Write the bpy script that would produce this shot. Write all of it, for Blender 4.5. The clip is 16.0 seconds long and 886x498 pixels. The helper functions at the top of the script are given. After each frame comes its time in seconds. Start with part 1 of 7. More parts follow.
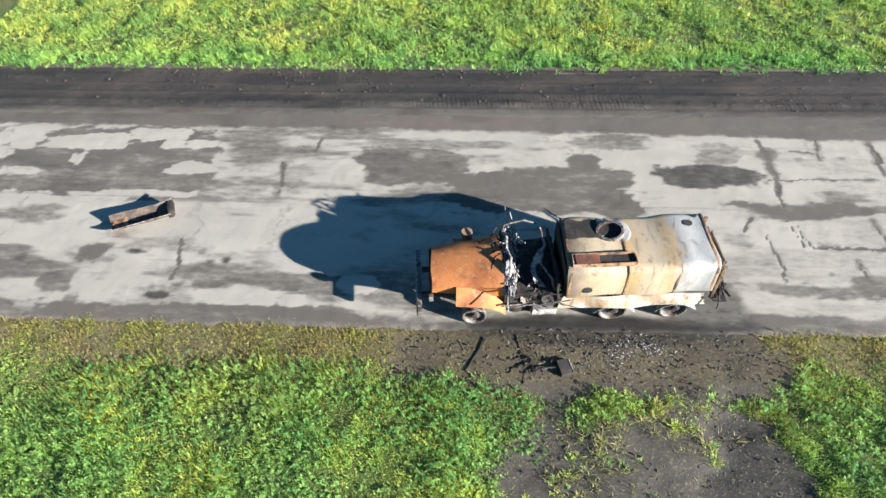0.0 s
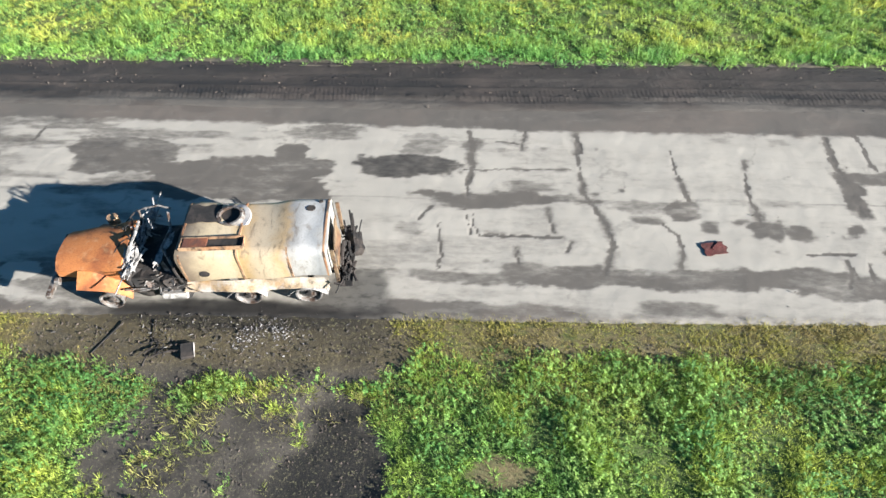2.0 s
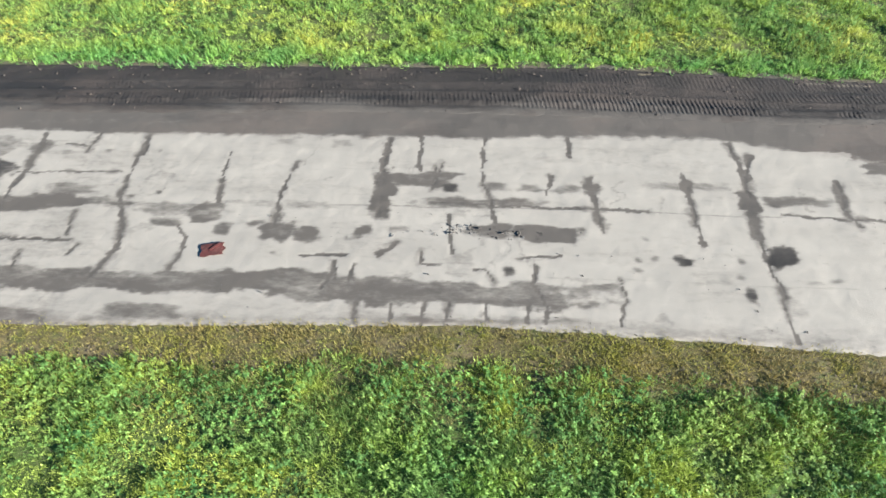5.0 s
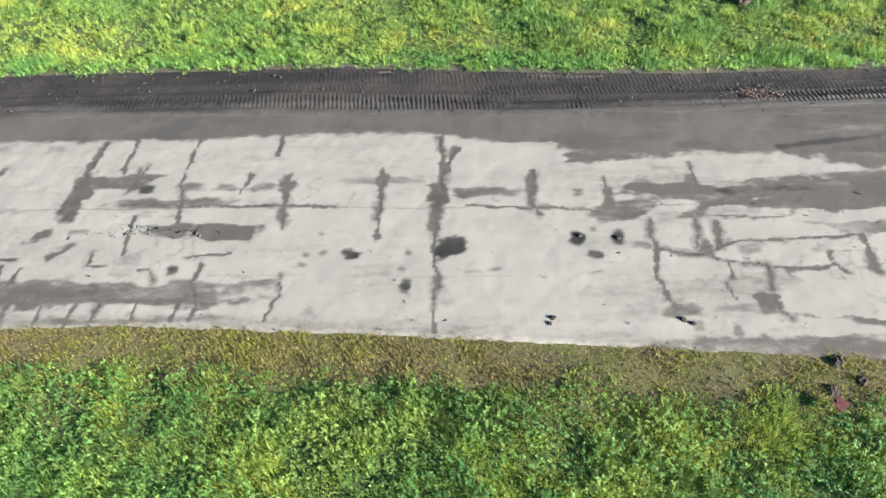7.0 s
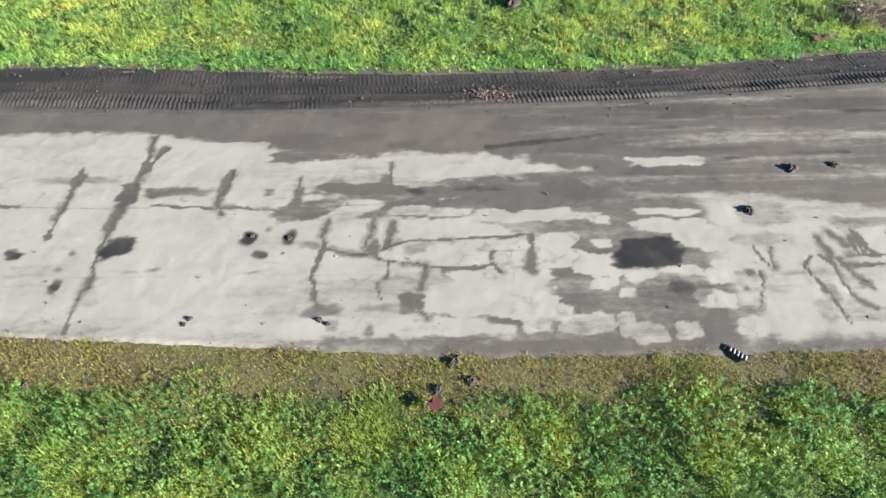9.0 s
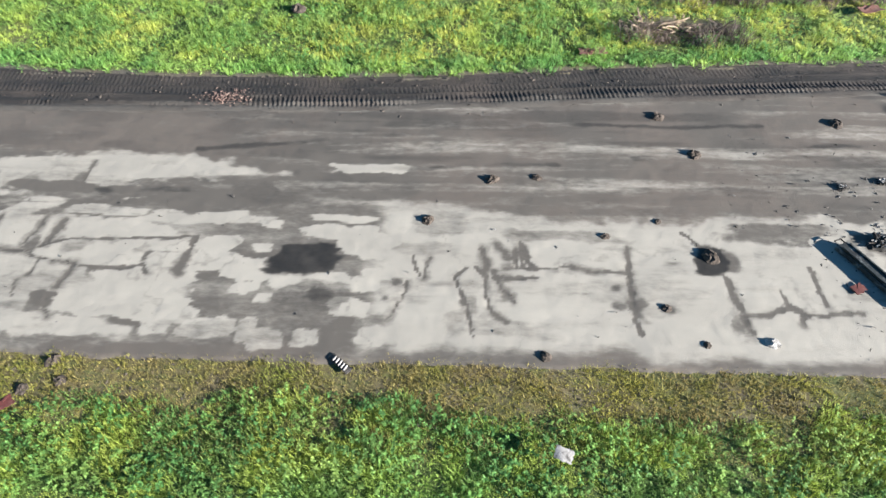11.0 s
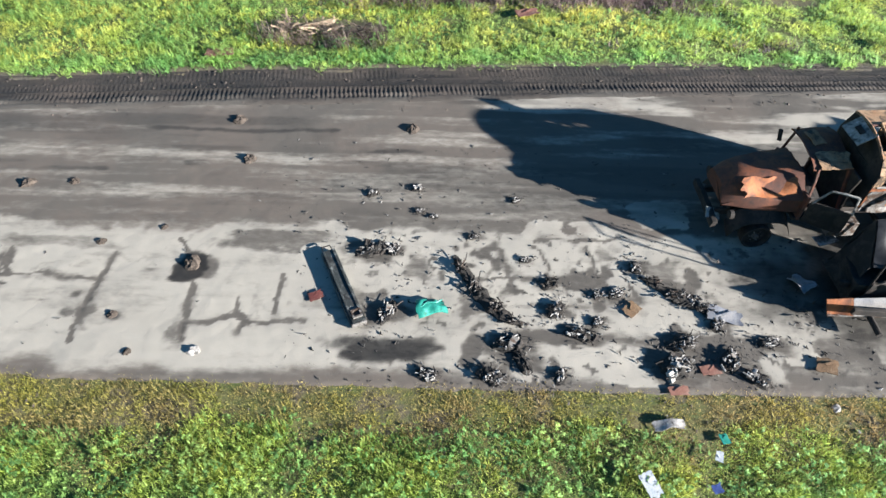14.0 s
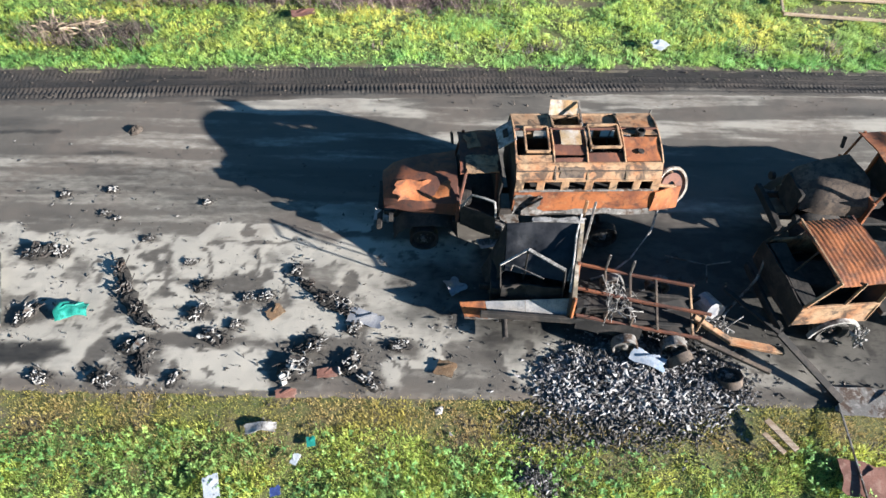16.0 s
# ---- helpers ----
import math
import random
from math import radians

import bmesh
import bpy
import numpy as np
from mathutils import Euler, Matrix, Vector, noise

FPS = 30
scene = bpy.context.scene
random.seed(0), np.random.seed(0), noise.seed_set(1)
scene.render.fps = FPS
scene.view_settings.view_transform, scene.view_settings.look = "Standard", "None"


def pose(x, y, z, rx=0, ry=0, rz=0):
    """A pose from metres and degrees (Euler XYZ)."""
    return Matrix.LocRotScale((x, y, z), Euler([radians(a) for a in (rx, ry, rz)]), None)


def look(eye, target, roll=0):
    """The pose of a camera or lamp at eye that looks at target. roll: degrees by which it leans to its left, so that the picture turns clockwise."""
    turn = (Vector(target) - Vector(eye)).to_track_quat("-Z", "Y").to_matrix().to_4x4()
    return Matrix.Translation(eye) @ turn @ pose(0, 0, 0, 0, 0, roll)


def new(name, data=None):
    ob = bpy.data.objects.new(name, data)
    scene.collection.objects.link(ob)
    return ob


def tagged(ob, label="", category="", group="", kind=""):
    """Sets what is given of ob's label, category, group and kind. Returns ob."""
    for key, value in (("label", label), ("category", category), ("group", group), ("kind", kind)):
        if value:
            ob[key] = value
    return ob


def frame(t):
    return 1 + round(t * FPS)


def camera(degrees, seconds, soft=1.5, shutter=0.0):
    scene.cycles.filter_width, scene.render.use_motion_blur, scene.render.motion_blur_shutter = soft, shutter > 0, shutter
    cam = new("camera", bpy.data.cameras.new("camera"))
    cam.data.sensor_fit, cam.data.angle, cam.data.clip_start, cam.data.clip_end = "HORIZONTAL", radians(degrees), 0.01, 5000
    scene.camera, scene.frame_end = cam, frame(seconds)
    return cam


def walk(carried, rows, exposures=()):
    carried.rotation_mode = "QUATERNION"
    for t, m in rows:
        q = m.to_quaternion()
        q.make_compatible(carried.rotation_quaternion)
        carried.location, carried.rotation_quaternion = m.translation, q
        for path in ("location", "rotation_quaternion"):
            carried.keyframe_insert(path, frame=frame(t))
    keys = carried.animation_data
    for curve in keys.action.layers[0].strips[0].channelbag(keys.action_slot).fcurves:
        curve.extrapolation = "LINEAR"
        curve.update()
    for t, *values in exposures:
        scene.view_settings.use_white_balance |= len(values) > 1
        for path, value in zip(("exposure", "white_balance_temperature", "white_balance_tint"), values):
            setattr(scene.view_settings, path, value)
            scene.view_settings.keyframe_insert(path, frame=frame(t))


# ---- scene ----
cam = camera(70.5, 16.0, 1.55)
PATH = [
    (0, (0.0, -0.701, 13.517), (-0.11, 0.569, 11.976), -2.4),
    (0.5, (2.24, -0.655, 13.447), (2.141, 0.612, 11.904), -2.0),
    (1, (4.615, -0.692, 13.362), (4.508, 0.578, 11.821), -2.2),
    (1.5, (6.821, -0.756, 13.236), (6.724, 0.518, 11.698), -1.9),
    (2, (8.983, -0.673, 13.199), (8.895, 0.602, 11.661), -1.5),
    (2.5, (11.168, -0.523, 13.163), (11.083, 0.755, 11.627), -1.4),
    (3, (13.301, -0.298, 13.187), (13.228, 0.974, 11.645), -1.0),
    (3.5, (15.488, -0.194, 13.184), (15.424, 1.076, 11.641), -0.6),
    (4, (17.744, -0.176, 13.178), (17.686, 1.096, 11.636), -0.4),
    (4.5, (20.114, -0.064, 13.284), (20.052, 1.196, 11.732), -0.7),
    (7, (31.201, -0.192, 12.709), (31.15, 1.101, 11.185), -2.6),
    (7.5, (33.332, -0.171, 12.628), (33.288, 1.123, 11.104), -2.4),
    (8, (35.431, -0.179, 12.492), (35.398, 1.122, 10.974), -2.1),
    (8.5, (37.484, -0.186, 12.361), (37.467, 1.12, 10.846), -1.6),
    (9, (39.519, -0.216, 12.317), (39.518, 1.091, 10.803), -1.0),
    (11.5, (50.651, -0.124, 11.863), (50.624, 1.22, 10.382), 0.4),
    (12, (52.725, 0.039, 11.997), (52.711, 1.373, 10.507), 0.7),
    (12.5, (54.842, 0.104, 12.084), (54.837, 1.434, 10.591), 1.0),
    (13, (56.966, 0.173, 12.224), (56.972, 1.497, 10.725), 1.4),
    (13.5, (59.156, 0.226, 12.336), (59.166, 1.546, 10.833), 1.6),
    (14, (61.345, 0.272, 12.471), (61.359, 1.586, 10.963), 1.8),
    (14.5, (63.624, 0.341, 12.594), (63.635, 1.649, 11.081), 1.6),
    (15, (65.796, 0.382, 12.675), (65.813, 1.689, 11.161), 1.8),
    (15.5, (67.995, 0.418, 12.759), (68.013, 1.724, 11.244), 1.9),
    (16, (69.999, 0.455, 12.832), (70.024, 1.759, 11.316), 2.2),
]
walk(cam, [(t, look(eye, target, roll)) for t, eye, target, roll in PATH])

# ---- light: a low morning sun from the east-south-east and a clear sky ----
SUN_UP, SUN_ROUND = radians(16.9), radians(112.5)
world = bpy.data.worlds.new("world")
scene.world = world
world.use_nodes = True
sky = world.node_tree.nodes.new("ShaderNodeTexSky")
sky.sky_type, sky.sun_disc = "NISHITA", False
sky.sun_elevation, sky.sun_rotation = SUN_UP, SUN_ROUND
sky.altitude, sky.air_density, sky.dust_density, sky.ozone_density = 100.0, 1.3, 0.1, 4.0
deep = world.node_tree.nodes.new("ShaderNodeHueSaturation")
deep.inputs["Saturation"].default_value = 1.22
world.node_tree.links.new(sky.outputs[0], deep.inputs["Color"])
world.node_tree.links.new(deep.outputs[0], world.node_tree.nodes["Background"].inputs[0])
world.node_tree.nodes["Background"].inputs[1].default_value = 0.034
sun = new("sun", bpy.data.lights.new("sun", "SUN"))
sun.data.energy, sun.data.angle, sun.data.color = 5.0, radians(0.6), (1.0, 0.955, 0.9)
to_sun = Vector((math.sin(SUN_ROUND) * math.cos(SUN_UP), math.cos(SUN_ROUND) * math.cos(SUN_UP), math.sin(SUN_UP)))
sun.matrix_world = Matrix.Translation((30, 0, 40)) @ to_sun.to_track_quat("Z", "Y").to_matrix().to_4x4()
scene.view_settings.exposure = 2.27


# ---- materials ----
def nodes_of(name):
    m = bpy.data.materials.new(name)
    m.use_nodes = True
    nt = m.node_tree
    return m, nt, nt.nodes["Principled BSDF"]


def noise_node(nt, scale, detail=6.0, rough=0.6, distort=0.0, stretch=None, world_space=True):
    n = nt.nodes.new("ShaderNodeTexNoise")
    n.inputs["Scale"].default_value, n.inputs["Detail"].default_value = scale, detail
    n.inputs["Roughness"].default_value, n.inputs["Distortion"].default_value = rough, distort
    if world_space:
        vec = nt.nodes.new("ShaderNodeNewGeometry").outputs["Position"]
    else:
        vec = nt.nodes.new("ShaderNodeTexCoord").outputs["Object"]
    if stretch:
        mp = nt.nodes.new("ShaderNodeMapping")
        mp.inputs["Scale"].default_value = stretch
        nt.links.new(vec, mp.inputs["Vector"])
        vec = mp.outputs["Vector"]
    nt.links.new(vec, n.inputs["Vector"])
    return n.outputs["Fac"]


def ramp(nt, fac, lo, hi):
    r = nt.nodes.new("ShaderNodeMapRange")
    r.interpolation_type = "SMOOTHSTEP"
    r.inputs["From Min"].default_value, r.inputs["From Max"].default_value = lo, hi
    nt.links.new(fac, r.inputs["Value"])
    return r.outputs["Result"]


def mix(nt, fac, a, b):
    m = nt.nodes.new("ShaderNodeMix")
    m.data_type = "RGBA"
    for sock, v in ((m.inputs[0], fac), (m.inputs[6], a), (m.inputs[7], b)):
        if isinstance(v, tuple):
            sock.default_value = (*v, 1.0)
        elif isinstance(v, float):
            sock.default_value = v
        else:
            nt.links.new(v, sock)
    return m.outputs[2]


def arith(nt, op, a, b):
    m = nt.nodes.new("ShaderNodeMath")
    m.operation = op
    m.use_clamp = True
    for sock, v in zip(m.inputs, (a, b)):
        if isinstance(v, float):
            sock.default_value = v
        else:
            nt.links.new(v, sock)
    return m.outputs[0]


def bump(nt, bsdf, fac, strength, dist=0.02):
    b = nt.nodes.new("ShaderNodeBump")
    b.inputs["Strength"].default_value, b.inputs["Distance"].default_value = strength, dist
    nt.links.new(fac, b.inputs["Height"])
    nt.links.new(b.outputs["Normal"], bsdf.inputs["Normal"])


def layered(name, base, second, third, scale=2.0, cut=(0.42, 0.6), cut2=(0.5, 0.68), rough=0.75, metal=0.0, relief=0.35, grain=40.0, stretch=None, grime=0.0):
    """Two stain layers over a base colour, smoke grime, fine grain and relief."""
    m, nt, b = nodes_of(name)
    n1 = noise_node(nt, scale, 8.0, 0.62, 0.4, stretch, False)
    n2 = noise_node(nt, scale * 2.7 + 1.3, 8.0, 0.65, 0.2, stretch, False)
    fine = noise_node(nt, grain, 4.0, 0.6, world_space=False)
    c = mix(nt, ramp(nt, n1, *cut), base, second)
    c = mix(nt, ramp(nt, n2, *cut2), c, third)
    if grime:
        smoke = noise_node(nt, 3.2, 9.0, 0.68, 0.6, world_space=False)
        c = mix(nt, arith(nt, "MULTIPLY", ramp(nt, smoke, 0.54 - 0.08 * grime, 0.68 - 0.08 * grime), min(grime, 0.92)), c, (0.02, 0.018, 0.017))
    g = nt.nodes.new("ShaderNodeHueSaturation")
    nt.links.new(c, g.inputs["Color"])
    nt.links.new(arith(nt, "ADD", ramp(nt, fine, 0.1, 0.95), 0.5), g.inputs["Value"])
    g.inputs["Value"].default_value = 1.0
    nt.links.new(g.outputs[0], b.inputs["Base Color"])
    b.inputs["Roughness"].default_value, b.inputs["Metallic"].default_value = rough, metal
    b.inputs["Specular IOR Level"].default_value = 0.3
    bump(nt, b, arith(nt, "ADD", arith(nt, "MULTIPLY", n2, 0.7), arith(nt, "MULTIPLY", fine, 0.3)), relief)
    return m


RUST_BRIGHT = layered("bright_rust", (0.36, 0.135, 0.045), (0.24, 0.08, 0.03), (0.40, 0.21, 0.10), 1.2, (0.4, 0.62), (0.5, 0.75), relief=0.2, grime=0.35)
RUST_ORANGE = layered("rust_orange", (0.28, 0.095, 0.034), (0.13, 0.045, 0.024), (0.24, 0.13, 0.07), 1.5, (0.4, 0.66), (0.52, 0.78), grime=0.62)
RUST_BROWN = layered("rust_brown", (0.085, 0.036, 0.026), (0.17, 0.06, 0.03), (0.045, 0.028, 0.024), 1.4, (0.45, 0.65), (0.48, 0.72))
RUST_TAN = layered("rust_tan", (0.29, 0.19, 0.115), (0.25, 0.105, 0.045), (0.11, 0.065, 0.042), 1.3, (0.42, 0.7), (0.48, 0.72), grime=0.8)
ASH_PAINT = layered("burnt_pale_paint", (0.28, 0.235, 0.17), (0.27, 0.165, 0.075), (0.33, 0.31, 0.29), 0.8, (0.4, 0.66), (0.4, 0.7), 0.6, relief=0.15, grime=0.6)
BLUED = layered("heat_blued_steel", (0.20, 0.21, 0.235), (0.33, 0.315, 0.30), (0.12, 0.135, 0.17), 0.9, (0.38, 0.64), (0.45, 0.72), 0.45, 0.25, relief=0.15)
SOOT = layered("soot_black", (0.015, 0.0145, 0.0145), (0.036, 0.03, 0.027), (0.011, 0.011, 0.0115), 2.5, rough=0.85)
ASH = layered("white_ash", (0.30, 0.29, 0.28), (0.13, 0.125, 0.12), (0.38, 0.37, 0.36), 3.5, (0.45, 0.58), rough=0.9, grime=0.7)
SCALE_STEEL = layered("scaled_steel", (0.135, 0.13, 0.125), (0.06, 0.04, 0.03), (0.24, 0.23, 0.22), 3.5, (0.45, 0.58), rough=0.6, metal=0.2)
DARK_GREEN = layered("dark_green_paint", (0.035, 0.04, 0.04), (0.13, 0.14, 0.14), (0.02, 0.024, 0.024), 4.0, (0.5, 0.62), rough=0.45, grime=0.7)
TEAL = layered("teal_tarpaulin", (0.012, 0.17, 0.135), (0.03, 0.25, 0.205), (0.008, 0.11, 0.085), 2.5, rough=0.5, relief=0.2)
WOOD = layered("weathered_wood", (0.26, 0.19, 0.13), (0.36, 0.29, 0.22), (0.14, 0.1, 0.07), 2.0, rough=0.85, stretch=(1, 8, 8))
PALE_CLOTH = layered("pale_blue_cloth", (0.34, 0.38, 0.44), (0.24, 0.31, 0.40), (0.42, 0.43, 0.45), 3.0, rough=0.85)
RED_RAG = layered("red_rag", (0.095, 0.026, 0.024), (0.06, 0.021, 0.019), (0.13, 0.055, 0.048), 4.0, rough=0.9)
PINK_RAG = layered("faded_pink_board", (0.17, 0.08, 0.062), (0.12, 0.055, 0.042), (0.21, 0.125, 0.1), 2.0, rough=0.85)
WHITE_PLASTIC = layered("white_plastic", (0.42, 0.45, 0.48), (0.32, 0.36, 0.40), (0.48, 0.48, 0.48), 2.0, rough=0.4)
TAN_BOARD = layered("brown_cardboard", (0.16, 0.1, 0.058), (0.1, 0.062, 0.036), (0.2, 0.14, 0.088), 3.0, rough=0.9)
RUBBER = layered("burnt_rubber", (0.022, 0.022, 0.022), (0.06, 0.055, 0.05), (0.11, 0.1, 0.095), 4.0, rough=0.9)
ASH_TYRE = layered("ash_grey_tyre", (0.27, 0.245, 0.215), (0.15, 0.12, 0.10), (0.34, 0.32, 0.3), 4.0, rough=0.9)

BURNT_BROWN = layered("burnt_brown_steel", (0.05, 0.038, 0.032), (0.1, 0.075, 0.058), (0.022, 0.02, 0.019), 3.0, rough=0.8)
# Darker copy of RUST_TAN: keeps sun-facing rear parts from overexposing.
DIM_TAN = layered("dim_tan_steel", (0.15, 0.105, 0.062), (0.1, 0.05, 0.028), (0.05, 0.038, 0.03), 2.2, (0.45, 0.62), (0.52, 0.68), grime=0.7)
# Burnt sheet; its blue-black colour includes the headboard's shade and reflected sky.
BLACK_SHEET = layered("shaded_black_sheet", (0.012, 0.013, 0.016), (0.025, 0.026, 0.03), (0.008, 0.009, 0.011), 2.0, rough=0.35, relief=0.15)


def heat_tinted(name, stops):
    """Scorched paint whose colour runs along the body: bands left by the heat of the fire."""
    m, nt, b = nodes_of(name)
    at = nt.nodes.new("ShaderNodeSeparateXYZ")
    nt.links.new(nt.nodes.new("ShaderNodeTexCoord").outputs["Object"], at.inputs[0])
    wob = noise_node(nt, 1.6, 8.0, 0.62, 0.5, world_space=False)
    push = nt.nodes.new("ShaderNodeMath")
    push.operation = "MULTIPLY_ADD"
    nt.links.new(wob, push.inputs[0])
    push.inputs[1].default_value = 0.8
    nt.links.new(at.outputs["X"], push.inputs[2])
    span = nt.nodes.new("ShaderNodeMapRange")
    span.inputs["From Min"].default_value, span.inputs["From Max"].default_value = stops[0][0] + 0.4, stops[-1][0] + 0.4
    nt.links.new(push.outputs[0], span.inputs["Value"])
    r = nt.nodes.new("ShaderNodeValToRGB")
    while len(r.color_ramp.elements) < len(stops):
        r.color_ramp.elements.new(0.5)
    for e, (x, c) in zip(r.color_ramp.elements, stops):
        e.position, e.color = (x - stops[0][0]) / (stops[-1][0] - stops[0][0]), (*c, 1)
    nt.links.new(span.outputs[0], r.inputs[0])
    stain = noise_node(nt, 3.0, 9.0, 0.68, 0.6, (1.5, 0.6, 0.8), False)
    fine = noise_node(nt, 28.0, 4.0, world_space=False)
    c = mix(nt, arith(nt, "MULTIPLY", ramp(nt, stain, 0.52, 0.68), 0.7), r.outputs[0], (0.1, 0.075, 0.05))
    c = mix(nt, arith(nt, "MULTIPLY", ramp(nt, fine, 0.5, 0.72), 0.35), c, (0.06, 0.05, 0.04))
    nt.links.new(c, b.inputs["Base Color"])
    b.inputs["Roughness"].default_value = 0.55
    bump(nt, b, stain, 0.2)
    return m


# Heat bands; the dark first stops also paint the shade at the front.
TANK_SKIN = heat_tinted("heat_and_shade_paint", ((3.50, (0.044, 0.0365, 0.0288)), (3.83, (0.141, 0.111, 0.08)), (4.28, (0.317, 0.264, 0.176)), (4.74, (0.352, 0.297, 0.208)), (5.08, (0.299, 0.204, 0.096)), (5.36, (0.317, 0.255, 0.176)), (5.75, (0.37, 0.306, 0.216)), (6.09, (0.317, 0.23, 0.128)), (6.26, (0.22, 0.217, 0.208)), (6.60, (0.317, 0.319, 0.312)), (6.88, (0.194, 0.204, 0.208)), (7.17, (0.264, 0.255, 0.232))))


def film_material(name, clean, mud, dirt, grain_scale=60.0, relief=0.4, speck=0.0):
    """Paving or soil whose mud (R), soot (G) and brown dirt (B) films lie in the mesh's film attribute."""
    m, nt, b = nodes_of(name)
    at = nt.nodes.new("ShaderNodeAttribute")
    at.attribute_name = "film"
    sep = nt.nodes.new("ShaderNodeSeparateColor")
    nt.links.new(at.outputs["Color"], sep.inputs[0])
    fine = noise_node(nt, grain_scale, 5.0, 0.7)
    mid = noise_node(nt, 5.0, 8.0, 0.65, 0.3, (0.55, 1.3, 1))
    wide = noise_node(nt, 0.55, 5.0, 0.6, 0.0, (0.35, 1.3, 1))
    # the film's edge breaks up with the grain
    rag = arith(nt, "SUBTRACT", arith(nt, "MULTIPLY", mid, 0.5), 0.25)
    m2 = nt.nodes.new("ShaderNodeMath")
    m2.operation = "MULTIPLY_ADD"
    nt.links.new(mid, m2.inputs[0])
    m2.inputs[1].default_value, m2.inputs[2].default_value = 0.7, -0.35
    edge = nt.nodes.new("ShaderNodeMath")
    edge.operation = "ADD"
    nt.links.new(sep.outputs[0], edge.inputs[0])
    nt.links.new(m2.outputs[0], edge.inputs[1])
    body = mix(nt, ramp(nt, wide, 0.3, 0.7), clean, tuple(c * 0.86 for c in clean))
    body = mix(nt, arith(nt, "MULTIPLY", ramp(nt, fine, 0.45, 0.75), 0.35), body, tuple(c * 0.6 for c in clean))
    c = mix(nt, ramp(nt, edge.outputs[0], 0.12, 0.85), body, mud)
    c = mix(nt, arith(nt, "MULTIPLY", sep.outputs[2], ramp(nt, mid, 0.2, 0.6)), c, dirt)
    c = mix(nt, ramp(nt, arith(nt, "ADD", sep.outputs[1], rag), 0.05, 0.95), c, (0.013, 0.0125, 0.012))
    if speck:
        crumb = noise_node(nt, 14.0, 6.0, 0.75)
        c = mix(nt, arith(nt, "MULTIPLY", ramp(nt, crumb, 0.5, 0.66), speck), c, (0.045, 0.04, 0.028))
        c = mix(nt, arith(nt, "MULTIPLY", ramp(nt, crumb, 0.46, 0.36), speck * 0.6), c, (0.2, 0.185, 0.1))
    nt.links.new(c, b.inputs["Base Color"])
    nt.links.new(arith(nt, "SUBTRACT", 0.85, arith(nt, "MULTIPLY", sep.outputs[1], 0.3)), b.inputs["Roughness"])
    b.inputs["Specular IOR Level"].default_value = 0.3
    bump(nt, b, arith(nt, "ADD", arith(nt, "MULTIPLY", fine, 0.5), arith(nt, "MULTIPLY", mid, 0.5)), relief, 0.025)
    return m


ROAD_MAT = film_material("worn_concrete_paving", (0.302, 0.284, 0.248), (0.081, 0.0735, 0.0645), (0.115, 0.093, 0.078))
SHOULDER_MAT = film_material("dark_wet_soil", (0.030, 0.0265, 0.024), (0.081, 0.0735, 0.0645), (0.05, 0.041, 0.0355), 30.0, 0.9)
SOIL_MAT = film_material("verge_soil", (0.062, 0.1, 0.022), (0.085, 0.075, 0.064), (0.125, 0.1, 0.048), 30.0, 1.0, 0.85)


def leaf_material(name):
    m, nt, b = nodes_of(name)
    at = nt.nodes.new("ShaderNodeAttribute")
    at.attribute_name = "tint"
    geo = nt.nodes.new("ShaderNodeNewGeometry")
    hs = nt.nodes.new("ShaderNodeHueSaturation")
    nt.links.new(at.outputs["Color"], hs.inputs["Color"])
    mr = nt.nodes.new("ShaderNodeMapRange")
    nt.links.new(geo.outputs["Random Per Island"], mr.inputs["Value"])
    mr.inputs["To Min"].default_value, mr.inputs["To Max"].default_value = 0.72, 1.3
    nt.links.new(mr.outputs[0], hs.inputs["Value"])
    nt.links.new(hs.outputs[0], b.inputs["Base Color"])
    b.inputs["Roughness"].default_value = 0.55
    b.inputs["Specular IOR Level"].default_value = 0.25
    tr = nt.nodes.new("ShaderNodeBsdfTranslucent")
    nt.links.new(hs.outputs[0], tr.inputs["Color"])
    mx = nt.nodes.new("ShaderNodeMixShader")
    mx.inputs[0].default_value = 0.4
    nt.links.new(b.outputs[0], mx.inputs[1])
    nt.links.new(tr.outputs[0], mx.inputs[2])
    nt.links.new(mx.outputs[0], nt.nodes["Material Output"].inputs["Surface"])
    return m


LEAF = leaf_material("grass_leaf")

# ---- terrain functions (numpy) ----
_lattice = np.random.default_rng(7).random((256, 256))


def vnoise(x, y, scale, seed=0):
    """Smooth value noise, 0 to 1, with features of about 1/scale metres."""
    u, v = x * scale + seed * 37.3, y * scale + seed * 91.7
    i, j = np.floor(u).astype(int), np.floor(v).astype(int)
    a, b = u - i, v - j
    a, b = a * a * (3 - 2 * a), b * b * (3 - 2 * b)
    p = lambda m, n: _lattice[(i + m) % 256, (j + n) % 256]
    return (p(0, 0) * (1 - a) + p(1, 0) * a) * (1 - b) + (p(0, 1) * (1 - a) + p(1, 1) * a) * b


def fbm(x, y, scale, seed=0, octaves=4):
    total, amp, norm = 0.0, 1.0, 0.0
    for k in range(octaves):
        total, norm = total + amp * vnoise(x, y, scale * 2.03**k, seed + k * 5), norm + amp
        amp *= 0.55
    return total / norm


def step(lo, hi, v):
    t = np.clip((v - lo) / (hi - lo), 0, 1)
    return t * t * (3 - 2 * t)


def south_edge(x):
    return np.interp(x, [-25, -3, 10, 23, 30, 40, 50, 62, 72, 95], [7.7, 7.85, 8.05, 8.35, 7.95, 7.25, 7.2, 7.1, 7.1, 7.1])


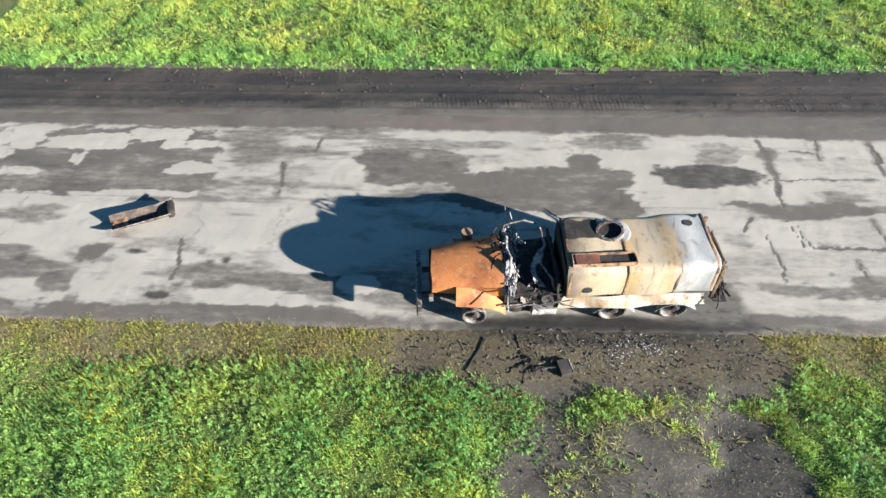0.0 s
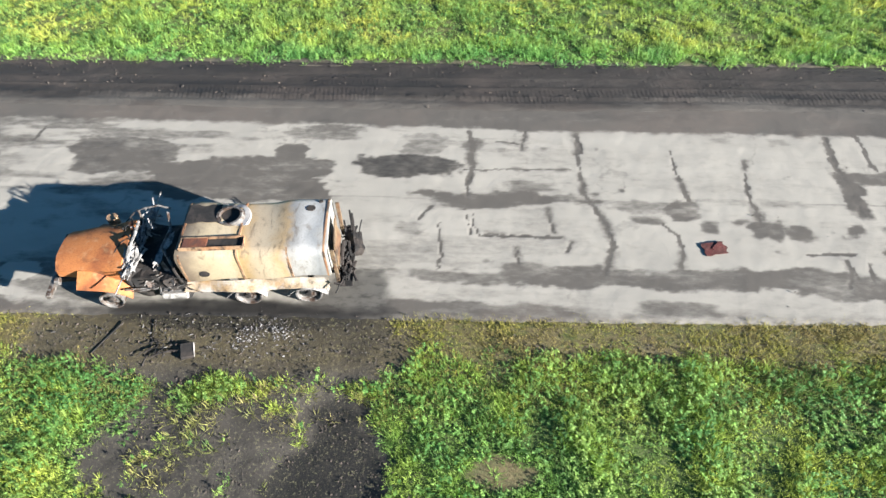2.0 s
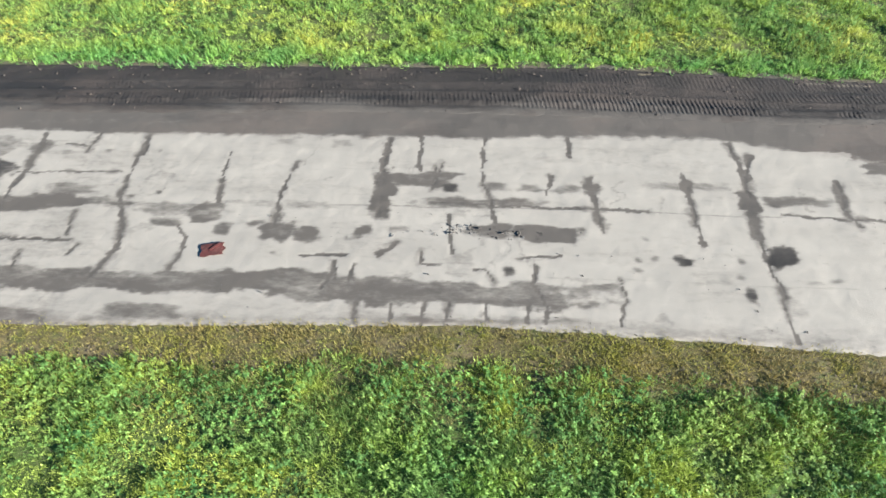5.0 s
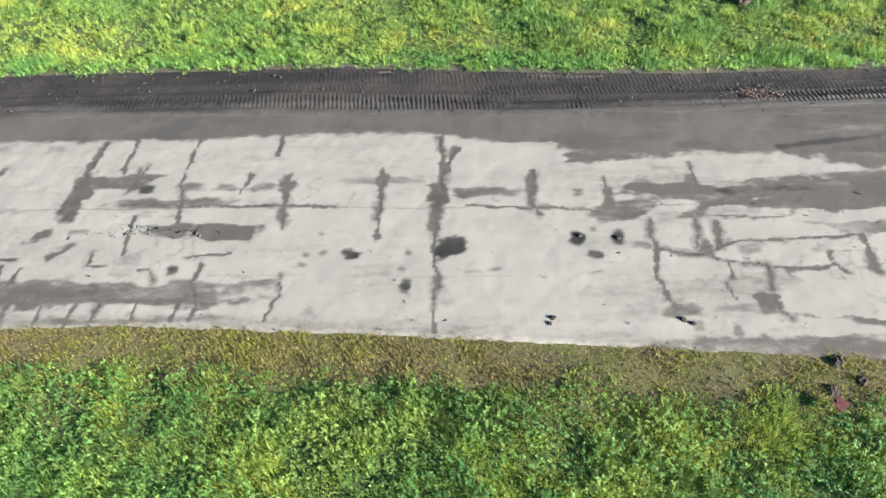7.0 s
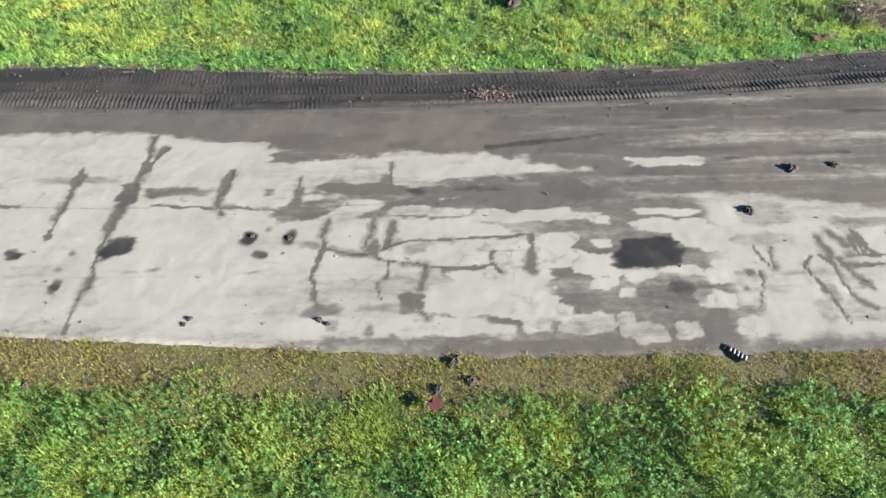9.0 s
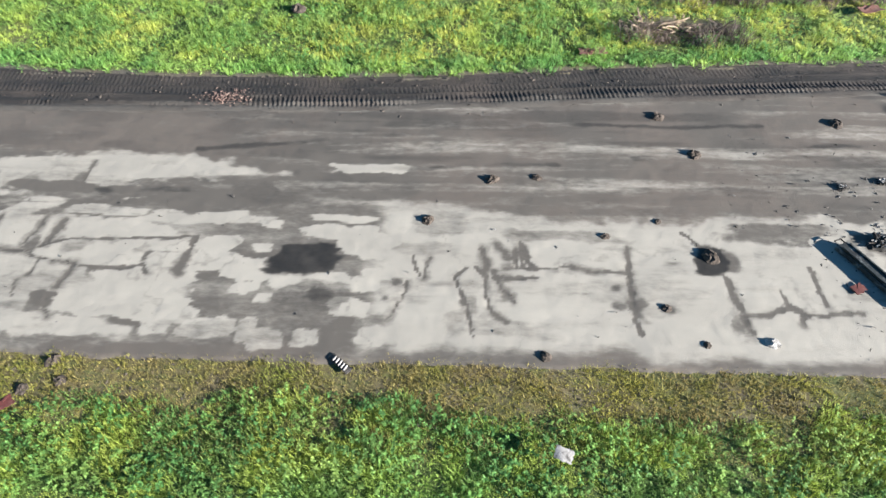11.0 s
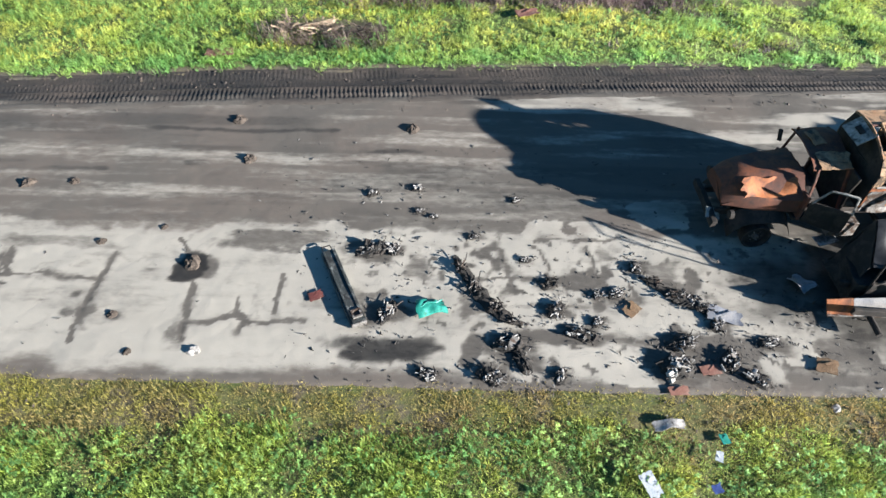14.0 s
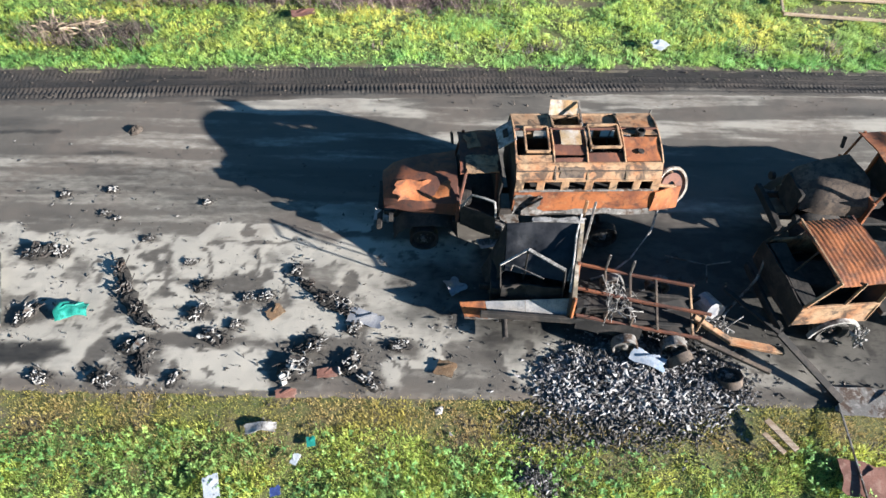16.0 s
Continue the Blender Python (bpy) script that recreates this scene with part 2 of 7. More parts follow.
def shoulder_edge(x):
    return np.interp(x, [-20, 11, 18, 25, 33, 39, 46, 53, 61, 67, 78, 95], [16.05, 16.2, 16.4, 16.3, 16.0, 16.1, 16.35, 16.9, 17.5, 17.95, 18.7, 19.2])


def north_edge(x):
    return np.interp(x, [-20, 12, 27, 33, 39, 45, 50, 53, 60, 68, 78, 95], [18.9, 19.05, 19.15, 18.65, 18.3, 18.4, 18.7, 19.1, 19.6, 20.05, 20.4, 20.6])


def burnt(x, y):
    """Soot, and some shade, on the soil and road round the wrecks, 0 to 1."""
    n = fbm(x, y, 0.9, 11)
    a = step(1.3, 0.75, np.hypot((x - 2.9) / 4.9, (y - 7.2) / 1.2) + (n - 0.5) * 0.8)
    # Soot deepened where the side skirt shades the ground.
    under = step(1.3, 0.7, np.hypot((x - 2.9) / 3.6, (y - 7.9) / 0.5) + (n - 0.5) * 0.9)
    rear = step(1.3, 0.7, np.hypot((x - 5.8) / 1.25, (y - 8.1) / 1.35) + (n - 0.5) * 1.3)
    pit = step(1.2, 0.75, np.hypot((x - 6.1) / 1.3, (y - 4.0) / 1.6) + (n - 0.5) * 0.9)
    scorch = step(1.2, 0.6, np.hypot((x - 4.0) / 3.2, (y - 4.3) / 1.9) + (n - 0.5) * 1.1) * (0.5 + 0.6 * (fbm(x, y, 2.5, 15) - 0.5))
    # Real soot, spread further to blacken the ground in the trucks' shadows.
    b = step(1.3, 0.7, np.hypot((x - 75.9) / 6.7, (y - 10.4) / 2.6) + (n - 0.5) * 0.7)
    c = step(1.3, 0.6, np.hypot((x - 75.0) / 2.7, (y - 7.6) / 0.95) + (n - 0.5) * 0.9)
    return np.maximum.reduce([a * 0.5, under * 0.8, rear * 0.62, pit * 0.95, scorch, b * 0.78, c * 0.75])


def bare_earth(x, y):
    """Patches of brown soil in the northern grass, 0 to 1."""
    n = fbm(x, y, 0.9, 175)
    spots = [step(1.25, 0.7, np.hypot((x - cx) / rx, (y - cy) / ry) + 1.1 * (n - 0.5)) for cx, cy, rx, ry in ((57.6, 22.4, 2.0, 0.7), (61.5, 24.9, 2.4, 0.7), (68.0, 24.9, 2.6, 0.6), (86.6, 24.9, 2.4, 0.8), (75.5, 25.2, 1.6, 0.5))]
    return np.maximum.reduce(spots)


def sunken(x, y):
    """A bare hollow in the southern grass, 0 to 1."""
    return step(1.2, 0.8, np.hypot((x - 9.9) / 0.9, (y - 4.2) / 0.35) + 1.0 * (fbm(x, y, 1.6, 225) - 0.5))


def ground_height(x, y):
    ys, yn = south_edge(x), north_edge(x)
    z = -0.07 + 0 * x
    off = ys - y
    z = np.where(off > -0.3, -0.035 - 0.035 * np.clip(off, 0, 5) + 0.1 * (fbm(x, y, 0.7, 3) - 0.5) * step(0.1, 1.0, off), z)
    up = y - yn
    z = np.where(up > -0.2, -0.02 - 0.02 * np.clip(up, 0, 12) + 0.22 * (fbm(x, y, 0.5, 4) - 0.5) * step(0, 2, up), z)
    pit = step(1.15, 0.5, np.hypot((x - 6.2) / 1.6, (y - 4.3) / 1.9) + 0.6 * (fbm(x, y, 0.9, 11) - 0.5))
    return z - 0.08 * pit + 0.06 * pit * (fbm(x, y, 3.0, 13) - 0.5)


def sheet(name, xs, ys, height, film, material, label):
    """A structure mesh on a grid; ys may hold a column of values for each x."""
    gx = np.repeat(xs[:, None], ys.shape[-1], 1)
    gy = np.broadcast_to(ys, gx.shape).copy()
    gz = height(gx, gy)
    n, k = gx.shape
    me = bpy.data.meshes.new(name)
    idx = np.arange(n * k).reshape(n, k)
    quads = np.stack([idx[:-1, :-1], idx[1:, :-1], idx[1:, 1:], idx[:-1, 1:]], -1).reshape(-1, 4)
    me.vertices.add(n * k)
    me.vertices.foreach_set("co", np.stack([gx, gy, gz], -1).astype(np.float32).ravel())
    me.loops.add(quads.size)
    me.loops.foreach_set("vertex_index", quads.astype(np.int32).ravel())
    me.polygons.add(len(quads))
    me.polygons.foreach_set("loop_start", np.arange(0, quads.size, 4, dtype=np.int32))
    me.update(calc_edges=True)
    me.polygons.foreach_set("use_smooth", np.ones(len(quads), bool))
    col = me.color_attributes.new("film", "FLOAT_COLOR", "POINT")
    rgb = film(gx, gy)
    col.data.foreach_set("color", np.concatenate([np.clip(rgb, 0, 1), np.ones((*gx.shape, 1))], -1).astype(np.float32).ravel())
    me.materials.append(material)
    me.validate()
    return tagged(new(name, me), label, name.split("_")[0], kind="structure")


far = np.array([60, 140, 300, 700, 1600.0])
gx = np.concatenate([-26 - far[::-1], np.arange(-26, -19, 1.0), np.arange(-19, 88, 0.19), np.arange(88, 96, 1.0), 96 + far])
gy = np.concatenate([-60 - far[::-1], np.arange(-60, 0, 6.0), np.arange(0, 8.6, 0.12), np.arange(8.9, 18.2, 0.8), np.arange(18.4, 29, 0.22), np.arange(30, 90, 6.0), 90 + far])


def soil_film(x, y):
    n = fbm(x, y, 1.3, 21)
    soot = burnt(x, y)
    mud = step(0.5, 0.7, n) * step(3.0, 0.5, south_edge(x) - y) * (y < 9) * 0.8
    dirt = np.maximum(step(0.4, 0.7, fbm(x, y, 0.8, 24)) * 0.9, bare_earth(x, y))
    scorched = step(0.08, 0.35, soot)
    dirt, mud = dirt * (1 - scorched), np.maximum(mud, scorched * 0.9)
    mud = np.maximum(mud, bare_earth(x, y) * 0.6)
    off = south_edge(x) - y
    dirt = dirt * np.where(y < 9, step(3.0, 1.6, off), 0.5)
    dirt = np.maximum(dirt, step(1.75, 1.2, off + 0.5 * (n - 0.5)) * (y < 9) * np.interp(x, [40, 58], [0.95, 0.5]))
    mud = np.maximum(mud, step(0.45, 0.1, y - north_edge(x) + 0.5 * (n - 0.5)) * (y > 15) * 0.95)
    inside = step(0.0, 2.0, y) * step(29.0, 27.0, y)
    mud, dirt = mud * inside, 0.3 + (dirt - 0.3) * inside
    hollow = sunken(x, y)
    mud, dirt = np.maximum(mud, hollow * 0.45), np.maximum(dirt, hollow)
    return np.stack([mud, soot, dirt], -1)


sheet("ground", gx, gy, ground_height, soil_film, SOIL_MAT, "grassy earth verge and field soil beside a road")

# ---- the road ----
# lumps of charred wreckage on the road: x, y, size, turn, stretch, share of pale metal
LUMPS_WEST = [(59.64, 11.0, 0.75, 20, 1.5, 0.2), (60.2, 11.05, 0.5, 70, 1.2, 0.5), (60.12, 9.05, 0.62, 60, 1.5, 0.6), (64.17, 10.03, 0.5, 30, 1.3, 0.0), (64.24, 9.25, 0.6, 50, 1.3, 0.2), (65.37, 9.71, 0.38, 10, 1.3, 0.3), (65.8, 9.75, 0.4, 25, 1.6, 0.6), (66.45, 10.64, 0.45, 80, 1.4, 0.2), (64.77, 8.53, 0.6, -20, 1.6, 0.5), (63.04, 8.25, 0.7, 10, 1.6, 0.2), (63.32, 7.75, 0.5, -70, 2.0, 0.0), (61.17, 7.38, 0.5, -20, 1.4, 0.9), (62.63, 7.35, 0.75, -15, 1.3, 0.6), (64.16, 7.4, 0.4, 70, 1.5, 0.5)]
LUMPS_EAST = [(67.16, 8.35, 0.7, 15, 1.5, 0.2), (66.85, 7.7, 0.95, 20, 1.3, 0.9), (68.15, 7.91, 0.7, 40, 1.3, 0.5), (68.6, 7.45, 0.6, -30, 1.5, 0.3), (67.6, 9.6, 0.55, 10, 1.4, 0.2), (68.1, 8.9, 0.5, 60, 1.3, 0.5), (69.2, 8.4, 0.5, 0, 1.5, 0.4), (65.2, 8.9, 0.35, 45, 1.3, 0.1), (63.6, 10.8, 0.3, 0, 1.5, 0.2), (62.3, 11.6, 0.3, 30, 1.4, 0.1), (60.69, 13.42, 0.38, 20, 1.3, 0.8), (59.43, 13.15, 0.35, 40, 1.3, 0.3), (60.8, 12.5, 0.26, 0, 1.2, 0.1), (61.21, 12.31, 0.26, 0, 1.2, 0.4), (63.5, 13.0, 0.3, 15, 1.4, 0.1), (73.4, 8.35, 0.4, 20, 1.5, 0.9), (74.9, 7.3, 0.36, 60, 1.4, 0.8), (75.9, 7.1, 0.45, -20, 1.5, 0.9), (73.1, 7.35, 0.4, 40, 1.3, 0.7), (76.2, 8.9, 0.45, 10, 1.4, 0.4)]
# mud patches: centre x, y, half sizes, strength; the letters run from west to east
MUD_A = [(-11.93, 13.87, 3.64, 1.6, 0.75), (-11.57, 8.94, 0.55, 0.4, 0.7), (-10.99, 10.02, 0.49, 0.29, 0.75), (-10.88, 8.38, 0.27, 0.27, 0.75), (-7.26, 8.09, 5.24, 0.32, 0.85), (-7.13, 12.51, 0.79, 0.24, 0.5), (-6.17, 12.74, 0.22, 0.34, 0.5), (-5.25, 9.16, 3.08, 0.32, 0.7), (-2.02, 13.83, 1.69, 0.82, 0.7), (1.91, 12.79, 2.87, 0.96, 0.8), (3.27, 13.95, 0.44, 0.48, 0.75), (4, 15.07, 1.26, 0.33, 0.6), (7.3, 11.04, 0.46, 0.31, 0.45), (7.46, 14.58, 0.7, 0.49, 0.45), (8.28, 8.28, 1.93, 0.29, 0.75), (8.6, 9.35, 2.01, 0.21, 0.7), (8.88, 14.47, 0.25, 0.39, 0.7), (8.88, 14.57, 0.39, 0.26, 0.6), (9.49, 12.24, 2.22, 0.32, 0.75)]
MUD_B = [(9.89, 14.4, 0.16, 0.13, 0.6), (10.35, 8.24, 1.36, 0.27, 0.7), (10.59, 14.57, 0.14, 0.17, 0.6), (10.67, 12.24, 1.91, 0.26, 0.9), (10.86, 12.78, 0.92, 0.23, 0.55), (13.98, 11.48, 0.44, 0.18, 0.6), (14.26, 12.08, 1.54, 0.21, 0.55), (14.4, 8.48, 0.99, 0.19, 0.6), (14.82, 9.46, 5.85, 0.35, 0.75), (15.08, 11.97, 0.44, 0.42, 0.8), (15.63, 11.27, 0.31, 0.34, 0.7), (16.61, 11.52, 0.31, 0.13, 0.6), (16.79, 15.02, 0.46, 0.18, 0.5), (17.08, 11.86, 0.24, 0.35, 0.6), (17.17, 11.25, 0.47, 0.35, 0.8), (17.21, 12.26, 1.57, 0.18, 0.4), (18.05, 11.12, 0.38, 0.19, 0.75), (18.16, 11.18, 0.25, 0.19, 0.8), (18.56, 14.94, 0.41, 0.2, 0.5)]
MUD_C = [(19.59, 11.34, 0.39, 0.29, 0.85), (19.63, 11.41, 0.27, 0.23, 0.8), (19.99, 12.8, 0.3, 0.92, 0.85), (20.07, 12.24, 0.37, 0.53, 0.3), (20.21, 13.1, 0.34, 0.45, 0.85), (20.5, 11.39, 0.23, 0.17, 0.6), (20.54, 11.43, 0.39, 0.13, 0.65), (20.91, 13.28, 0.63, 0.2, 0.85), (20.92, 13.33, 1.03, 0.34, 0.8), (22.15, 9.27, 4.13, 0.36, 0.7), (22.2, 8.41, 4.13, 0.13, 0.6), (22.4, 10.34, 0.41, 0.55, 0.35), (23.09, 12.43, 1.78, 0.18, 0.65), (23.15, 11.37, 0.66, 0.28, 0.75), (23.27, 13.12, 0.42, 0.19, 0.6), (24.39, 13.16, 0.37, 0.19, 0.6), (24.71, 11.26, 0.85, 0.32, 0.9), (25.48, 13.08, 0.5, 0.19, 0.6), (26.16, 13.17, 0.28, 0.28, 0.8)]
MUD_D = [(26.39, 11.53, 0.16, 0.24, 0.5), (27.46, 11.24, 0.15, 0.13, 0.5), (28.89, 13.27, 1.07, 0.14, 0.45), (28.96, 9.93, 0.61, 0.27, 0.3), (28.97, 13.27, 0.2, 0.28, 0.8), (30.59, 12.76, 0.36, 0.39, 0.85), (30.76, 9.07, 0.3, 0.41, 0.3), (31.52, 12.72, 0.38, 0.2, 0.7), (32.12, 12.68, 0.74, 0.17, 0.65), (33.31, 12.69, 0.15, 0.51, 0.8), (34.6, 12.65, 0.23, 0.21, 0.75), (35.42, 12.47, 0.19, 0.44, 0.8), (35.58, 14.28, 1.27, 0.36, 0.8), (35.73, 11.78, 0.71, 0.3, 0.75), (35.95, 9.7, 0.32, 0.23, 0.25), (36.35, 12.22, 0.33, 0.43, 0.6), (36.51, 13.01, 0.23, 0.34, 0.6), (36.61, 8.6, 0.61, 0.28, 0.6), (36.87, 8.07, 0.19, 0.31, 0.55)]
MUD_E = [(37.69, 10.62, 0.18, 0.28, 0.65), (37.74, 7.98, 0.16, 0.31, 0.55), (37.89, 8.54, 0.67, 0.16, 0.6), (37.94, 13.09, 0.19, 0.34, 0.6), (38.77, 8.73, 0.28, 0.28, 0.85), (38.81, 7.45, 3, 0.36, 0.65), (38.84, 10.49, 0.29, 0.18, 0.45), (39.62, 9.68, 0.15, 0.22, 0.6), (39.95, 12.57, 4.14, 0.33, 0.9), (40.06, 8.38, 0.99, 0.2, 0.7), (40.63, 12, 3.2, 0.42, 0.8), (40.85, 10.21, 0.17, 0.23, 0.75), (41.08, 8.28, 0.59, 0.27, 0.85), (41.38, 10.63, 0.16, 0.19, 0.75), (41.6, 7.97, 0.44, 0.41, 0.8), (42.04, 12.69, 2.09, 0.5, 0.8), (43, 7.29, 3.72, 0.35, 0.8), (46.04, 8.25, 0.25, 0.19, 0.8), (46.77, 8.32, 0.35, 0.19, 0.6)]
MUD_F = [(48.06, 7.13, 1.38, 0.28, 0.8), (48.64, 8.35, 0.33, 0.26, 0.45), (48.92, 8.81, 0.18, 0.24, 0.55), (49.89, 9.04, 0.21, 0.2, 0.65), (51.41, 11.1, 1.47, 0.23, 0.55), (52.91, 8.71, 0.21, 0.36, 0.75), (54.06, 10.2, 0.31, 0.11, 0.55), (55.16, 8.35, 0.21, 0.35, 0.75), (55.31, 8.22, 0.21, 0.42, 0.65), (57, 10.61, 0.3, 0.16, 0.35), (57, 11.36, 1.15, 0.35, 0.7), (58.23, 9.42, 0.35, 0.21, 0.5)]
MUD_G = [(55.29, 10.34, 0.43, 0.37, 0.7), (60.3, 8.03, 1.04, 0.3, 0.6), (60.83, 10.55, 0.25, 0.47, 0.7), (62.31, 9.88, 0.39, 0.79, 0.7), (62.5, 6.99, 3.85, 0.11, 0.75), (64.3, 8.45, 1.67, 0.16, 0.8), (64.35, 9.37, 1.25, 0.1, 0.7), (64.91, 8.42, 0.27, 0.23, 0.8), (65.69, 11.09, 0.3, 0.31, 0.55), (66.03, 9.6, 0.67, 0.17, 0.65), (66.95, 8.39, 0.7, 0.16, 0.8), (67.14, 10.54, 0.37, 0.28, 0.6), (67.36, 9.84, 0.53, 0.42, 0.8), (68.3, 7.95, 0.76, 0.71, 0.85), (69.85, 7.57, 0.68, 0.44, 0.8), (71.03, 7.99, 0.79, 0.83, 0.75)]
MUD = MUD_A + MUD_B + MUD_C + MUD_D + MUD_E + MUD_F + MUD_G
# pale slabs left bare by the mud: centre x, y and half sizes
BARE_A = [(-15.43, 15.06, 0.87, 0.44), (-15.24, 14.51, 0.39, 0.17), (-14.66, 13.26, 0.7, 0.19), (-13.12, 14.76, 1.28, 0.37), (-13.11, 13.9, 0.28, 0.32), (-11.57, 12.24, 0.8, 0.14), (-10.55, 15.1, 1.01, 0.26), (-10.04, 14.66, 0.4, 0.2), (-9.65, 12.37, 1.15, 0.12), (-9.09, 13.54, 0.78, 0.23), (-9.07, 14.68, 0.52, 0.19), (-5.99, 8.54, 0.57, 0.19), (-4.78, 8.58, 0.34, 0.19), (-3.23, 9.11, 0.46, 0.32), (32.95, 14.72, 1.47, 0.21), (33.8, 14.17, 0.53, 0.2), (38.59, 11.84, 0.46, 0.15), (38.88, 13.61, 0.82, 0.39), (39.69, 11.77, 0.5, 0.15), (39.82, 8.02, 0.55, 0.21), (39.92, 10.28, 0.64, 0.4), (39.94, 11.73, 0.32, 0.11), (40.21, 13.43, 0.92, 0.28), (40.27, 11.03, 0.99, 0.23)]
BARE_B = [(40.41, 13.43, 0.78, 0.25), (40.85, 11.72, 0.46, 0.12), (40.86, 8.82, 1.59, 0.47), (40.88, 11.74, 0.32, 0.11), (41.12, 9.33, 1.4, 0.34), (41.26, 10.11, 0.36, 0.21), (41.26, 10.5, 0.48, 0.21), (41.61, 8.63, 0.82, 0.4), (41.66, 8.04, 0.3, 0.24), (41.67, 13.48, 0.53, 0.2), (41.74, 13.42, 0.66, 0.17), (42.09, 11.67, 0.56, 0.15), (42.29, 11.48, 1.19, 0.13), (42.47, 10.51, 0.51, 0.37), (42.56, 10.08, 0.72, 0.32), (42.59, 11.69, 0.42, 0.13), (42.88, 8.02, 0.54, 0.24), (43.35, 9.8, 0.61, 0.36), (43.46, 9.22, 0.39, 0.21), (43.66, 10.54, 0.3, 0.21), (43.7, 11.38, 0.27, 0.16), (43.83, 7.98, 0.17, 0.25), (44.02, 8.91, 0.18, 0.13), (44.34, 7.74, 0.33, 0.25)]
BARE_C = [(44.92, 9.47, 0.88, 0.3), (45.24, 7.81, 0.3, 0.23), (45.39, 11.65, 0.54, 0.11), (45.7, 11.05, 1.12, 0.27), (46, 13.68, 1.03, 0.19), (46.14, 8.62, 0.38, 0.22), (46.18, 11.57, 0.43, 0.13), (46.31, 10.82, 0.89, 0.38), (46.43, 9.35, 0.32, 0.2), (46.52, 9.76, 0.22, 0.16), (46.56, 10.42, 0.36, 0.25), (46.63, 7.92, 0.33, 0.25)]
BARE_D = [(54.22, 8.35, 0.85, 0.47), (57.84, 8.41, 0.92, 0.26), (58.28, 10.53, 0.43, 0.56), (60.3, 8.83, 0.41, 0.49), (62.55, 10.55, 0.45, 0.42), (62.74, 8.04, 0.65, 0.21), (63.2, 9.71, 0.53, 0.35), (63.46, 7.45, 0.83, 0.18), (63.52, 10.93, 0.48, 0.37), (63.7, 9.81, 0.7, 0.35), (64.27, 11.87, 0.54, 0.38), (64.79, 7.94, 1.24, 0.21), (64.91, 10.06, 0.61, 0.54), (65.41, 11.97, 0.5, 0.31), (65.56, 10.36, 0.65, 0.41), (65.77, 7.44, 1.21, 0.24), (66.66, 11.18, 0.52, 0.37), (67.01, 9.08, 0.83, 0.37), (67.52, 12.54, 0.87, 0.55), (67.61, 8.94, 0.65, 0.25), (69.8, 8.35, 0.34, 0.43)]
BARE = BARE_A + BARE_B + BARE_C + BARE_D
# dark wet spots: centre x, y, half sizes, strength
WET_A = [(-13.54, 10.01, 0.12, 0.15, 0.6), (-12.89, 9.82, 0.25, 0.25, 0.7), (-9.62, 10.06, 0.3, 0.12, 0.85), (-8.57, 8.61, 0.37, 0.15, 0.85), (-7.77, 10.14, 0.13, 0.14, 0.6), (-7.46, 9.7, 0.17, 0.18, 0.7), (-7.02, 9.86, 0.18, 0.16, 0.85), (-6.11, 10.14, 0.48, 0.15, 0.5), (7.02, 13.54, 1.56, 0.55, 0.8), (11.2, 14.45, 0.13, 0.09, 0.6), (12.83, 14.48, 0.09, 0.12, 0.6), (13.39, 12.72, 0.12, 0.11, 0.85), (17.29, 10.47, 0.08, 0.06, 0.8), (19.23, 11.08, 0.05, 0.06, 0.8), (22.04, 13.06, 0.25, 0.18, 0.9), (23.67, 10.01, 0.16, 0.16, 0.8), (24.71, 11.22, 0.77, 0.26, 0.45), (27.07, 10.11, 0.18, 0.11, 0.6), (27.1, 10.47, 0.16, 0.12, 0.65)]
WET_B = [(27.48, 10.77, 0.18, 0.13, 0.45), (27.56, 10.54, 0.16, 0.12, 0.65), (28.36, 10.42, 0.36, 0.23, 0.9), (29.65, 9.96, 0.12, 0.11, 0.6), (29.82, 10.47, 0.11, 0.12, 0.7), (29.88, 9.41, 0.18, 0.31, 0.85), (31.02, 10.66, 0.43, 0.37, 0.95), (31.49, 9.86, 0.34, 0.08, 0.55), (32.14, 9.87, 0.26, 0.07, 0.6), (34.39, 10.96, 0.18, 0.22, 0.95), (34.68, 9.72, 0.31, 0.05, 0.75), (34.84, 11.23, 0.11, 0.1, 0.7), (34.86, 10.27, 0.2, 0.18, 0.8), (35.44, 10.91, 0.18, 0.24, 0.95), (35.94, 10.64, 0.31, 0.16, 0.55), (38.75, 12.62, 0.39, 0.22, 0.9), (39.01, 9.13, 0.14, 0.08, 0.6), (40.53, 12.66, 0.96, 0.14, 0.75), (44.7, 10.28, 0.9, 0.57, 0.95)]
WET_C = [(45.32, 9.02, 0.37, 0.2, 0.85), (46.96, 8.94, 0.14, 0.12, 0.8), (47.17, 9.46, 0.14, 0.14, 0.85), (51.74, 9.18, 0.12, 0.05, 0.85), (52.49, 9.38, 0.12, 0.09, 0.8), (52.53, 8.85, 0.2, 0.18, 0.7), (53.56, 8.79, 0.23, 0.11, 0.8), (55, 10.51, 0.68, 0.19, 0.6), (55.03, 10.28, 0.42, 0.46, 0.95)]
WET_EAST = [(43.64, 12.42, 1.24, 0.25, 0.5), (43.72, 7.92, 1.74, 0.31, 0.45), (44.77, 10.29, 0.93, 0.62, 0.95), (45.06, 8.94, 0.86, 0.48, 0.6), (47.03, 12.87, 0.69, 0.4, 0.55), (38.53, 12.01, 1.25, 0.29, 0.4), (43.3, 12.6, 0.56, 0.42, 0.65), (43.48, 14.32, 1.01, 0.39, 0.6), (48.2, 11.55, 0.76, 0.51, 0.45), (48.27, 12.91, 1.52, 0.35, 0.4)]
WET = WET_A + WET_B + WET_C + WET_EAST
